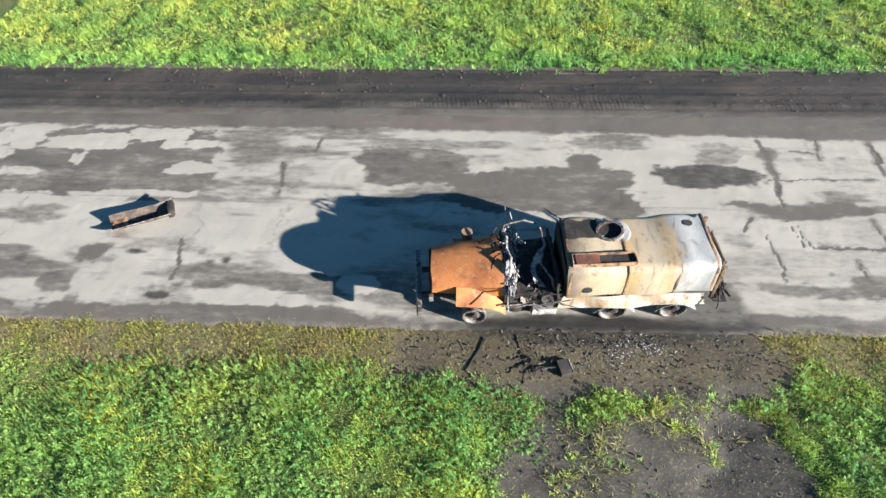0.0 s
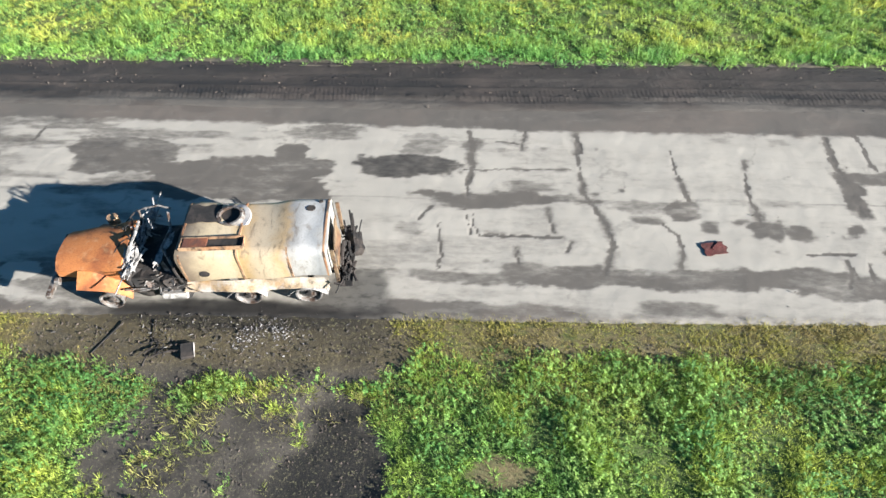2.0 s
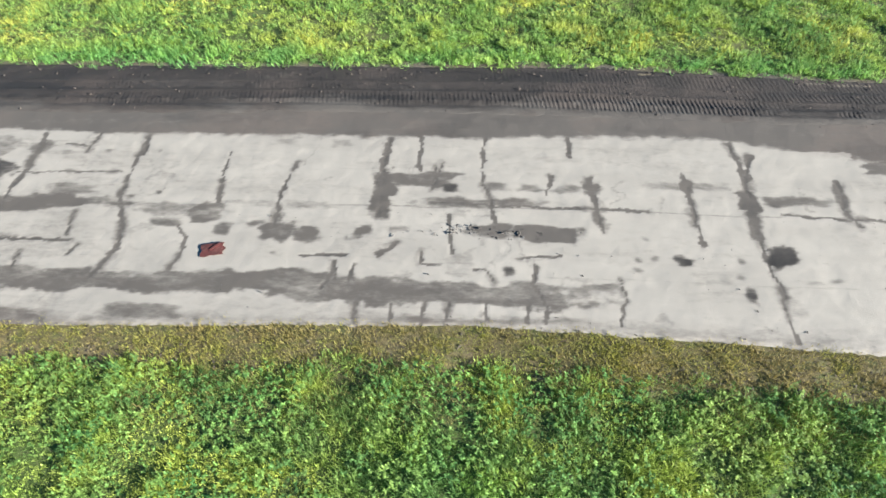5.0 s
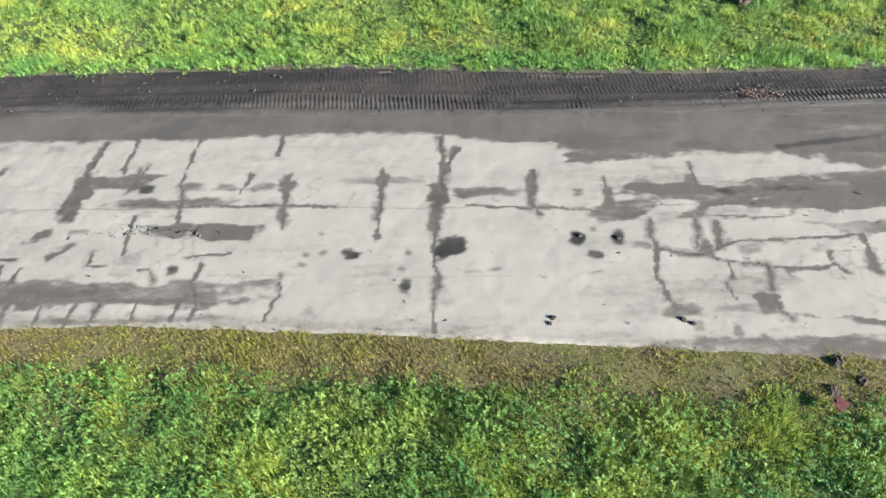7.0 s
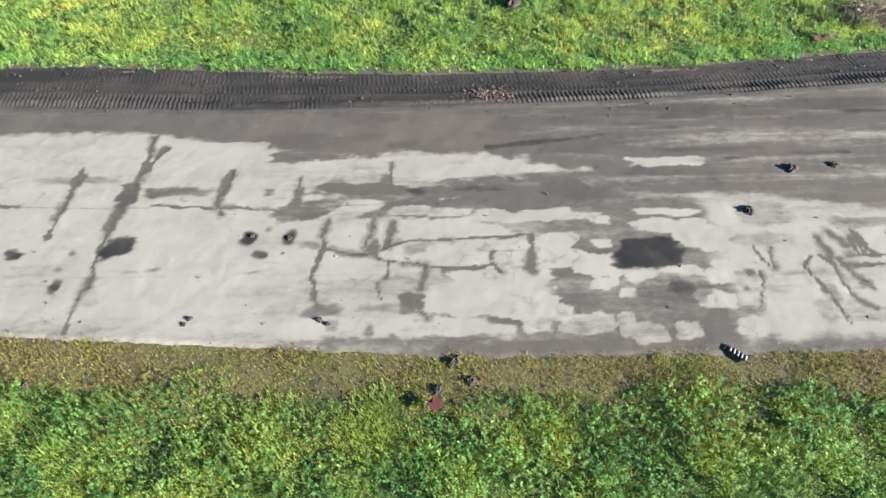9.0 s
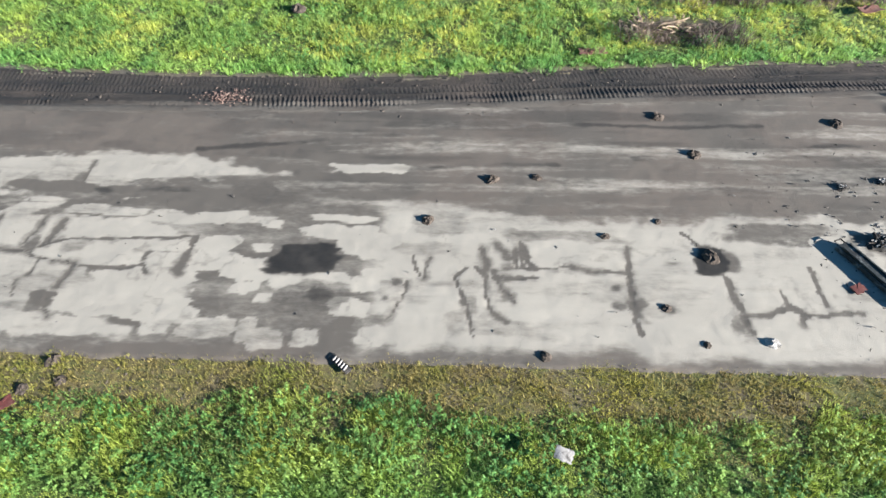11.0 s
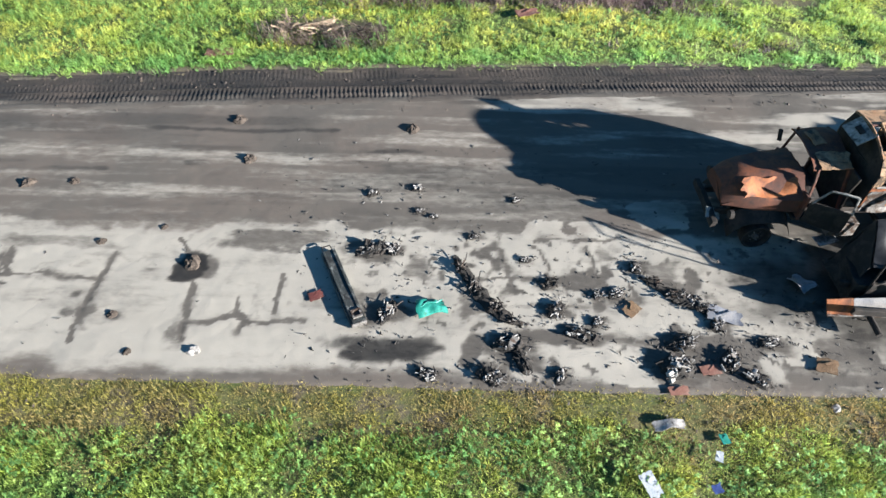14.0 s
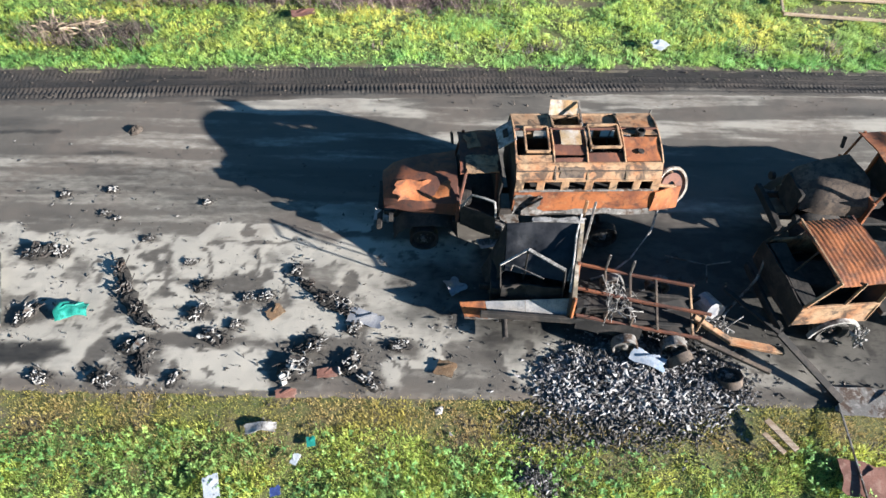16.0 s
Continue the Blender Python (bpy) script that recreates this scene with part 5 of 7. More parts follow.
# ---- the first wreck: a bonneted truck with a closed tank-like body ----
def tank_truck(m):
    t = base("tank_truck", m, "burnt-out rusty truck with pale scorched tank body on the road", "truck")
    for s in (0.42, -0.42):
        part("frame_rail", beam((0.15, s, 0.72), (7.0, s, 0.72), 0.09, 0.2), SOOT, t)
    for x in (1.45, 4.75, 6.1):
        part("axle", can(0.07, 1.9, x, 0, 0.36, 90, seg=12), SOOT, t)
        for s in (0.8, -0.8):
            burnt_wheel(t, x, s, 0.3, 0.3, 0.24)
    part("bumper", dented(subdivided(box(0.12, 2.1, 0.22, 0.08, 0, 0.72, 0, 6, 2), 2), 0.05, 1.5), SCALE_STEEL, t, "bent pale grey steel bumper")
    part("radiator", box(0.12, 0.95, 0.75, 0.42, 0.05, 1.2), SOOT, t)
    # the bonnet: a creased lid that widens to the scuttle
    secs = []
    for k, x in enumerate(np.linspace(0.42, 2.15, 7)):
        f = k / 6
        hw, zt, zb = 0.66 + 0.22 * f, 1.62 + 0.2 * f, 1.18
        ridge = 0.05 * (1 - f)
        pts = [(x, hw, zb), (x, hw, zt - 0.14), (x, hw - 0.16, zt - 0.02), (x, 0.28, zt + ridge), (x, 0.0, zt + ridge * 1.4), (x, -0.28, zt + ridge), (x, -hw + 0.16, zt - 0.02), (x, -hw, zt - 0.16), (x, -hw, zb)]
        secs.append([Vector(p) + 0.035 * noise.noise_vector(Vector(p) * 1.8) for p in pts])
    part("bonnet", loft(secs), RUST_BRIGHT, t, "orange rusted steel bonnet", True)
    for s in (1, -1):
        # wings: an arched sheet over each front wheel
        m2 = pose(1.62, s * 0.95, 1.3, 0, 6, 0)
        bm = panel(1.25, 0.4, m2, 0.02, 0.04, (14, 5), 0, 3 + s, lambda u, v: -0.4 * u**3 - 0.3 * (v - 0.5) * s)
        part("wing", bm, RUST_BRIGHT if s < 0 else RUST_BROWN, t, "rust-orange front wing", True)
        part("headlight", can(0.11, 0.1, 0.4, s * 0.78, 1.12, 0, 90, seg=14), SCALE_STEEL, t)
    part("air_cleaner", dented(can(0.14, 0.34, 1.35, 1.08, 1.45, seg=14), 0.03, 5), RUST_TAN, t, "tan rusted canister")
    # what is left of the cab
    # Added black block: stands in for the deep shade between cab and body.
    part("cab_interior", dented(subdivided(box(1.25, 1.95, 0.85, 2.9, 0.05, 0.85), 5), 0.2, 2.4, 4), SOOT, t, "black block filling the shaded cab gap")
    part("scuttle", dented(subdivided(box(0.08, 1.9, 0.75, 2.2, 0, 1.3), 3), 0.08, 1.7), SOOT, t)
    part("cab_floor", dented(subdivided(box(1.25, 1.9, 0.06, 2.85, 0, 0.95), 3), 0.06, 1.6), SOOT, t)
    part("cab_back", dented(subdivided(box(0.06, 1.9, 0.9, 3.42, 0, 1.35), 3), 0.1, 1.4), SOOT, t)
    for k in range(2):
        part("seat_frame", tangle(rnd, (2.95, -0.45 + 0.9 * k, 1.05), (0.22, 0.28, 0.35), 16, 0.014), SCALE_STEEL, t)
    part("roof_post", tube([(2.2, 0.85, 1.5), (2.25, 0.88, 2.1), (2.4, 0.9, 2.15), (2.75, 0.95, 2.2), (3.05, 0.9, 2.1)], 0.03), SCALE_STEEL, t, "twisted pale roof post")
    part("roof_post", tube([(2.2, 0.6, 1.6), (2.3, 0.55, 2.0), (2.28, 0.2, 1.9), (2.35, -0.2, 2.05), (2.3, -0.6, 1.85), (2.25, -0.85, 1.5)], 0.035), ASH, t)
    part("roof_post", tube([(3.4, -0.8, 1.2), (3.3, -0.7, 1.7), (3.05, -0.3, 1.9), (3.2, 0.2, 2.05), (3.1, 0.6, 2.3)], 0.035), SCALE_STEEL, t)
    part("dashboard", tangle(rnd, (2.32, 0.0, 1.55), (0.14, 0.75, 0.35), 60, 0.02), ASH, t, "burnt pale wiring and dashboard scraps")
    part("wiring", tangle(rnd, (2.45, 0.75, 1.6), (0.2, 0.35, 0.6), 30, 0.02), ASH, t)
    part("scuttle_scrap", panel(0.3, 0.7, pose(2.3, -0.55, 1.7, 25, 20, 10), 0.02, 0.12, (6, 9), 0, 36, ragged=0.5), ASH, t, "torn pale sheet at the scuttle", True)
    part("scuttle_scrap", panel(0.25, 0.6, pose(2.75, -0.75, 1.1, 40, 50, 0), 0.02, 0.12, (6, 9), 0, 37, ragged=0.5), SCALE_STEEL, t, "", True)
    part("engine", dented(subdivided(box(1.1, 0.6, 0.6, 1.35, 0, 0.95), 3), 0.06, 3.0), SOOT, t)
    # torn sheet and strips that curl up in the cab and along the bonnet's rear edge
    part("torn_strip", panel(0.16, 0.95, pose(3.0, -0.2, 1.62, 8, 24, -12), 0.012, 0.22, (4, 14), 0, 51, ragged=0.5), ASH, t, "curled pale strip of sheet", True)
    part("torn_strip", panel(0.14, 0.7, pose(3.12, -0.75, 1.3, 25, -30, 14), 0.012, 0.2, (4, 12), 0, 52, ragged=0.5), SCALE_STEEL, t, "", True)
    part("torn_strip", panel(0.3, 0.55, pose(2.2, -0.72, 1.62, 18, -25, 12), 0.012, 0.18, (6, 8), 0, 53, ragged=0.5), ASH, t, "", True)
    part("wiring", tangle(rnd, (2.15, 0.35, 1.72), (0.3, 0.5, 0.25), 16, 0.016), SOOT, t)
    part("wiring", tangle(rnd, (3.05, -0.85, 0.85), (0.4, 0.25, 0.3), 26, 0.018), SCALE_STEEL, t)
    part("battery_box", box(0.62, 0.36, 0.28, 3.15, -0.85, 0.6, 0, 4, 3), ASH, t, "ash-white side box")
    part("lid", box(0.66, 0.38, 0.04, 3.18, -0.87, 0.78, 6, 4, 3), SCALE_STEEL, t)
    # the body
    n = 15
    xs = [3.62 + (6.72 - 3.62) * k / (n - 1) for k in range(n)]
    secs = [round_section(x, 0.95, 1.12, 2.36 + 0.03 * math.sin(k * 0.7), 0.26, 0.08, 2.0) for k, x in enumerate(xs)]
    body = part("tank_body", dented(subdivided(loft(secs), 1), 0.03, 1.6), TANK_SKIN, t, "steel body scorched tan, cream and blue-white", True)
    for x in (3.66, 4.86, 5.9, 6.66):
        part("strap", loft([[Vector((x + d, p.y * 1.012, 1.74 + (p.z - 1.74) * 1.016)) for p in round_section(x, 0.95, 1.12, 2.36, 0.26, 0.08, 2.0)] for d in (-0.02, 0.02)]), RUST_TAN, body, smooth=True)
    # roof hatch, rolled pipe with an open mouth
    hm = pose(4.62, 0.3, 2.33, 12, -10, 0)
    hatch = part("roof_hatch", ring([(0.31, 0.0), (0.29, 0.17), (0.24, 0.17), (0.24, 0.0)], 24, hm), SCALE_STEEL, t, "round open hatch with pale rim", True)
    part("hatch_floor", can(0.24, 0.02, 4.62, 0.3, 2.4, 12, -10), SOOT, hatch)
    part("hatch_ring", dented(ring([(0.43, -0.02), (0.42, 0.02), (0.32, 0.05), (0.32, 0)], 24, hm), 0.05, 3.0), BLUED, hatch, smooth=True)
    part("hatch_latch", tangle(rnd, (4.5, 0.62, 2.4), (0.12, 0.08, 0.12), 6, 0.014), SCALE_STEEL, hatch)
    part("scorch_plate", panel(0.7, 0.62, pose(4.02, 0.4, 2.415), 0.012, 0.01, (8, 8), 0, 7, ragged=0.35), SOOT, t, "sooty scorched roof plate", True)
    # the long tray along the roof's edge
    for y in (-0.46, -0.8):
        part("tray_side", beam((3.68, y, 2.4), (5.0, y + 0.03, 2.38), 0.03, 0.14), RUST_TAN, t)
    for x in (3.7, 5.0):
        part("tray_end", box(0.03, 0.33, 0.13, x, -0.62, 2.39), RUST_TAN, t)
    part("tray_floor", box(1.26, 0.3, 0.02, 4.35, -0.62, 2.38), SOOT, t)
    part("tray_cover", box(0.5, 0.32, 0.02, 4.0, -0.62, 2.44, 0, 3), RUST_BROWN, t)
    part("vent_hole", dented(can(0.12, 0.05, 4.05, -0.95, 1.5, 80, seg=10), 0.03, 6), SOOT, t)
    part("body_front", dented(subdivided(box(0.04, 1.7, 1.1, 3.58, 0, 1.7), 3), 0.05, 2), SOOT, t)
    part("filler_cap", can(0.1, 0.06, 6.3, 0.5, 2.38, seg=14), SOOT, t)
    part("filler_cap", can(0.05, 0.12, 6.5, 0.75, 2.34, seg=10), SOOT, t)
    # side skirt and mudguards
    part("side_skirt", panel(3.2, 0.34, pose(5.05, -0.98, 0.92, 50), 0.02, 0.1, (24, 5), 0, 8, ragged=0.3), ASH_PAINT, t, "wavy ash-cream side skirt", True)
    part("side_skirt", panel(3.2, 0.34, pose(5.05, 0.98, 0.95, -62), 0.02, 0.06, (22, 4), 0, 9), RUST_TAN, t, "", True)
    for x in (4.75, 6.1):
        part("mudguard", panel(0.9, 0.3, pose(x, -0.86, 0.7, 0), 0.015, 0.05, (10, 3), 0, x, lambda u, v: -0.3 * (2 * u - 1) ** 2), ASH, t, "", True)
    # the open rear frame
    for y in (0.85, -0.85):
        part("rear_post", beam((6.82, y, 0.75), (6.82, y * 0.98, 2.2), 0.08, 0.07), DIM_TAN, t)
    part("rear_panel", panel(1.15, 1.0, pose(6.84, -0.15, 1.65, 0, 90, 0), 0.02, 0.08, (8, 8), 0, 4), DIM_TAN, t, "buckled tan rear panel, dimmed against full sun", True)
    part("rear_bar", beam((6.92, -1.0, 0.82), (6.96, 1.05, 0.9), 0.06, 0.09), SOOT, t)
    part("rear_bar", beam((6.75, -1.05, 1.0), (6.95, -1.08, 0.95), 0.05, 0.06), SOOT, t)
    part("rear_bar", beam((6.75, 0.9, 1.0), (7.02, 0.95, 0.95), 0.06, 0.08), SOOT, t)
    part("rear_step", dented(subdivided(box(0.28, 2.0, 0.04, 6.98, 0, 0.78), 3), 0.05, 2), SOOT, t)
    part("rear_scrap", tangle(rnd, (7.02, 0.0, 0.8), (0.14, 0.85, 0.55), 46, 0.024), SOOT, t)
    part("rear_scrap", dented(subdivided(box(0.3, 0.6, 0.3, 7.15, 0.35, 0.95, 10, 20, 15), 2), 0.08, 3), SOOT, t)
    return t


def settle(thing):
    """The burnt truck has sunk on its rims: everything above the frame stands lower, and the body reaches further back."""
    for ob in thing.children_recursive:
        n = len(ob.data.vertices)
        co = np.empty(3 * n, np.float32)
        ob.data.vertices.foreach_get("co", co)
        co = co.reshape(n, 3)
        co[:, 0] += 0.13 * np.clip(co[:, 0] - 3.55, 0, None)
        co[:, 1] *= 0.93
        co[:, 2] -= 0.17 * np.clip(co[:, 2] - 0.6, 0, None)
        ob.data.vertices.foreach_set("co", co.ravel())
        ob.data.update()


settle(tank_truck(pose(-1.55, 8.75, 0, 0, 0, 4.4)))


# ---- the second wreck: a bonneted truck with a windowed box body ----
def bonnet_cab(t, bonnet_mat, cab_mat, wing_mat, nose=0.15, roof=(0.0, 2.62, 1.95, 0.0)):
    """Bonnet, wings and cab of a bonneted truck, front bumper at x = 0."""
    part("bumper", dented(subdivided(box(0.14, 1.7, 0.22, 0.07, 0, 0.7, 0, 0, 0), 2), 0.06, 1.2), SOOT, t)
    part("radiator", box(0.1, 0.9, 0.8, 0.5, 0, 1.15), SOOT, t)
    secs = []
    for k, x in enumerate(np.linspace(nose, 2.05, 8)):
        f = k / 7
        hw, zt = 0.58 + 0.32 * f, (1.5, 1.74, 1.82, 1.86, 1.89, 1.92, 1.95, 1.98)[k]
        pts = [(x, hw, 1.12), (x, hw, zt - 0.2), (x, hw * 0.8, zt - 0.03), (x, hw * 0.4, zt + 0.03), (x, 0, zt + 0.05), (x, -hw * 0.4, zt + 0.02), (x, -hw * 0.72, zt - 0.18), (x, -hw, zt - 0.44), (x, -hw, 1.12)]
        secs.append([Vector(p) + 0.05 * noise.noise_vector(Vector(p) * 1.7 + Vector((4, 0, 0))) for p in pts])
    # bonnet_mat is a dark rust that includes the shade on the bonnet's top.
    part("bonnet", loft(secs), bonnet_mat, t, "buckled rusty bonnet, darkened for shade", True)
    for s in (1, -1):
        bm = panel(1.7, 0.4, pose(1.25, s * 0.84, 1.02), 0.02, 0.05, (14, 5), 0, 5 + s, lambda u, v: -0.5 * (2 * u - 1) ** 4 - 0.25 * s * (v - 0.5))
        part("wing", bm, wing_mat, t, "", True)
        part("headlight", can(0.12, 0.1, 0.35, s * 0.85, 1.05, 0, 90, seg=14), SOOT, t)
    part("engine", dented(subdivided(box(1.1, 0.6, 0.6, 1.3, 0, 0.9), 3), 0.06, 3.0), SOOT, t)
    part("cab_floor", box(1.25, 2.0, 0.08, 2.55, 0, 1.0), SOOT, t)
    part("cab_back", dented(subdivided(box(0.06, 1.9, 1.3, 3.12, 0.05, 1.62), 2), 0.05), SOOT, t)
    part("scuttle", dented(subdivided(box(0.08, 2.0, 0.75, 2.05, 0, 1.35), 2), 0.04), cab_mat, t)
    # the roof may have sagged to one side: its middle, height, width and tilt
    ry, rz, wide, tilt = roof
    part("cab_roof", panel(1.0, wide, pose(2.6, ry, rz, tilt, -2, 0), 0.03, 0.07, (8, 12), 0, 6, lambda u, v: -0.12 * (2 * v - 1) ** 4), cab_mat, t, "dented rust-brown cab roof", True)
    for s in (1, -1):
        top = ry + s * (wide / 2 - 0.05)
        edge = rz - 0.06 + s * (wide / 2) * math.sin(radians(tilt))
        part("windscreen_post", tube([(2.08, 0.92 * s, 1.6), (2.18, (0.92 * s + top) / 2, (1.6 + edge) / 2 + 0.05), (2.26, top, edge)], 0.04), cab_mat, t)
        part("rear_post", beam((3.08, 0.92 * s, 1.0), (3.05, top, edge), 0.1, 0.08), cab_mat, t)
    part("dashboard", dented(subdivided(box(0.3, 1.8, 0.2, 2.25, 0, 1.55), 3), 0.07, 2.5), SOOT, t)


def open_door(t, x, y, turn, material):
    """A door skeleton: lower skin and a window frame of bars."""
    m = pose(x, y, 0, 0, 0, turn)
    door = part("door", panel(0.95, 0.7, m @ pose(0.5, 0, 1.3, 90), 0.03, 0.05, (8, 6), 0, 11), material, t, "rusty door hanging open", True)
    bm = bmesh.new()
    loop = [(0.05, 0, 1.6), (0.3, 0, 2.12), (0.9, 0, 2.15), (0.97, 0, 1.6)]
    pts = [m @ Vector(p) for p in loop]
    for a, b in zip(pts, pts[1:]):
        tube([a, (a + b) / 2 + Vector((0, 0, 0.02)), b], 0.028, 6, bm)
    part("window_frame", bm, ASH, door)
    return door


def box_truck(m):
    t = base("box_truck", m, "burnt-out rust-orange truck with windowed box body", "truck")
    for s in (0.42, -0.42):
        part("frame_rail", beam((0.15, s, 0.75), (7.2, s, 0.75), 0.09, 0.2), SOOT, t)
    for x in (1.2, 4.75, 6.0):
        part("axle", can(0.07, 1.9, x, 0, 0.38, 90, seg=12), SOOT, t)
        for s in (0.95, -0.95):
            burnt_wheel(t, x, s, 0.38, 0.38, 0.26, material=SOOT)
    bonnet_cab(t, RUST_BROWN, RUST_BROWN, SOOT, roof=(0.22, 2.42, 1.5, 6.0))
    part("roof_edge", panel(0.8, 0.55, pose(2.66, -0.32, 2.38, 12, -2), 0.02, 0.04, (8, 6), 0, 34, ragged=0.25), RUST_TAN, t, "tan scorched edge of the cab roof", True)
    part("roof_patch", panel(0.32, 0.5, pose(2.45, 0.45, 2.49, 6, -2, 15), 0.02, 0.03, (5, 6), 0, 35, ragged=0.4), RUST_TAN, t, "", True)
    # Brighter rust sheet paints sunlight on the bonnet's south slope.
    part("bonnet_side", panel(1.35, 0.52, pose(1.2, -0.55, 1.74, 42, -4, 3), 0.02, 0.16, (14, 7), 0, 31, ragged=0.45), RUST_ORANGE, t, "orange rust sheet for the sunlit bonnet side", True)
    open_door(t, 2.1, -1.02, -28, SOOT)
    part("mirror", beam((2.0, 1.05, 1.9), (1.97, 1.15, 2.2), 0.05, 0.12), SOOT, t)
    part("lamp_scrap", panel(0.45, 0.3, pose(0.08, -0.5, 0.72, 30, 15), 0.02, 0.08, (6, 4), 0, 12), ASH, t, "pale melted scrap by the bumper")
    part("fuel_tank", dented(subdivided(box(0.75, 0.45, 0.45, 3.3, -0.95, 0.75, 0, 0, 4), 2), 0.05, 2), SCALE_STEEL, t, "pale crumpled side tank")
    part("step_plate", panel(0.7, 0.3, pose(2.95, -1.25, 0.5, 10, 6, 20), 0.02, 0.05, (7, 3), 0, 13), ASH, t)
    # box body: floor, lower walls, window piers, sloped upper walls, roof frame and panels
    x0, x1, hw, rw, zf, zw, zt = 3.42, 7.0, 1.02, 0.8, 1.42, 2.1, 2.42

    def crown(y):
        """The arched roof's height, highest just beyond the middle."""
        return 3.11 - 0.29 * (y - 0.25) ** 2

    def slope(y):
        return math.degrees(math.atan(-0.58 * (y - 0.25)))

    body = part("box_floor", box(x1 - x0, 2 * hw, 0.1, (x0 + x1) / 2, 0, zf), SOOT, t)
    for s in (1, -1):
        part("side_wall", panel(x1 - x0, zw - zf, pose((x0 + x1) / 2, s * hw, (zw + zf) / 2, 90), 0.035, 0.03, (24, 6), 0, 14 + s), RUST_ORANGE if s < 0 else RUST_BROWN, t, "orange rusted side wall", True)
        piers = [x0 + 0.1, x0 + 0.62, x0 + 1.22, x0 + 1.82, x0 + 2.42, x0 + 3.0, x1 - 0.1]
        for k, x in enumerate(piers):
            part("window_pier", box(0.2 if 0 < k < 6 else 0.22, 0.05, zt - zw + 0.02, x, s * (hw - 0.01), (zt + zw) / 2), RUST_TAN, t)
            if k < 6:
                part("window_sill", box(piers[k + 1] - x, 0.07, 0.05, (x + piers[k + 1]) / 2, s * hw, zw + 0.01), SCALE_STEEL, t)
        zr = crown(s * rw)
        lean = math.degrees(math.atan2(hw - rw, zr - zt))
        part("upper_wall", panel(x1 - x0, math.hypot(zr - zt, hw - rw) + 0.02, pose((x0 + x1) / 2, s * (hw + rw) / 2, (zr + zt) / 2, s * (90 + lean)), 0.03, 0.02, (24, 4), 0, 17 + s), RUST_TAN, t, "tan scorched upper wall", True)
        part("gutter", beam((x0, s * hw, zt + 0.02), (x1, s * hw, zt + 0.02), 0.05, 0.06), RUST_TAN, t)
        part("cornice", beam((x0, s * rw, zr), (x1, s * rw, zr), 0.05, 0.06), RUST_TAN, t)
    zr = crown(-rw)
    for k, x in enumerate((x0 + 0.95, x0 + 1.75, x0 + 2.7)):
        part("wall_seam", beam((x, -hw - 0.012, zt + 0.04), (x, -rw - 0.012, zr - 0.03), 0.045, 0.03), DIM_TAN if k else BURNT_BROWN, t)
    part("wall_seam", beam((x0, -(hw + rw) / 2 - 0.02, (zt + zr) / 2 + 0.06), (x1, -(hw + rw) / 2 - 0.02, (zt + zr) / 2 + 0.06), 0.02, 0.03), BURNT_BROWN, t)
    part("wall_patch", panel(0.6, 0.26, pose(x0 + 1.36, -0.93, 2.62, 62), 0.02, 0.02, (7, 4), 0, 38, ragged=0.2), BURNT_BROWN, t, "smoke-dark patch on the upper wall", True)
    part("wall_patch", panel(0.62, 0.52, pose(x0 + 0.36, -hw - 0.025, 1.72, 90), 0.02, 0.03, (7, 6), 0, 39, ragged=0.4), SCALE_STEEL, t, "bare grey steel patch on the side wall", True)
    part("torn_hem", panel(x1 - x0, 0.16, pose((x0 + x1) / 2, -hw - 0.02, zf - 0.02, 70), 0.02, 0.08, (30, 3), 0, 40, ragged=0.5), SCALE_STEEL, t, "torn grey hem along the side wall", True)
    for x, mat in ((x0, SOOT), (x1, RUST_BROWN)):
        part("end_wall", panel(2 * hw, zt - zf, pose(x, 0, (zf + zt) / 2, 90, 0, 90), 0.035, 0.03, (10, 8), 0, x), mat, t, "", True)
        arch = [(y, crown(y)) for y in np.linspace(rw, -rw, 9)]
        part("end_gable", loft([[Vector((x + d, y, z)) for y, z in ((hw, zt), *arch, (-hw, zt))] for d in (-0.02, 0.02)]), mat, t)
    cols = [x0, x0 + 0.92, x0 + 1.74, x0 + 2.66, x1]
    for x in cols:
        part("roof_rib", tube([(x, y, crown(y)) for y in np.linspace(-rw, rw, 7)], 0.033, 6), RUST_TAN, t)
    part("roof_rib", beam((x0, 0.12, crown(0.12)), (x1, 0.12, crown(0.12)), 0.05, 0.06), RUST_BROWN, t)

    def roof_panel(a, b, y0, y1, mat, drop=0.0, tilt=0.0, seed=0):
        part("roof_panel", panel(b - a - 0.06, y1 - y0 - 0.04, pose((a + b) / 2, (y0 + y1) / 2, crown((y0 + y1) / 2) - 0.01 - drop, tilt + slope((y0 + y1) / 2)), 0.025, 0.03, (7, 7), 0, seed), mat, t, "", True)

    def hatch_frame(a, b, y0, y1):
        bm = bmesh.new()
        pts = [(a, y0), (b, y0), (b, y1), (a, y1)]
        for (px, py), (qx, qy) in zip(pts, pts[1:] + pts[:1]):
            beam((px, py, crown(py) + 0.04), (qx, qy, crown(qy) + 0.04), 0.05, 0.07, bm)
        part("hatch_frame", bm, RUST_TAN, t, "tan square hatch frame")

    roof_panel(cols[0], cols[1], 0.12, rw, RUST_TAN, 0.02, 3, 21)
    hatch_frame(cols[0] + 0.25, cols[1] - 0.1, -0.55, 0.15)
    roof_panel(cols[0], cols[1], -rw, -0.57, RUST_TAN, 0.0, 0, 22)
    part("roof_flap", panel(0.7, 0.45, pose(cols[1] + 0.4, rw - 0.03, crown(rw) + 0.2, 62, 4), 0.025, 0.05, (6, 5), 0, 23), ASH_PAINT, t, "raised pale hatch flap", True)
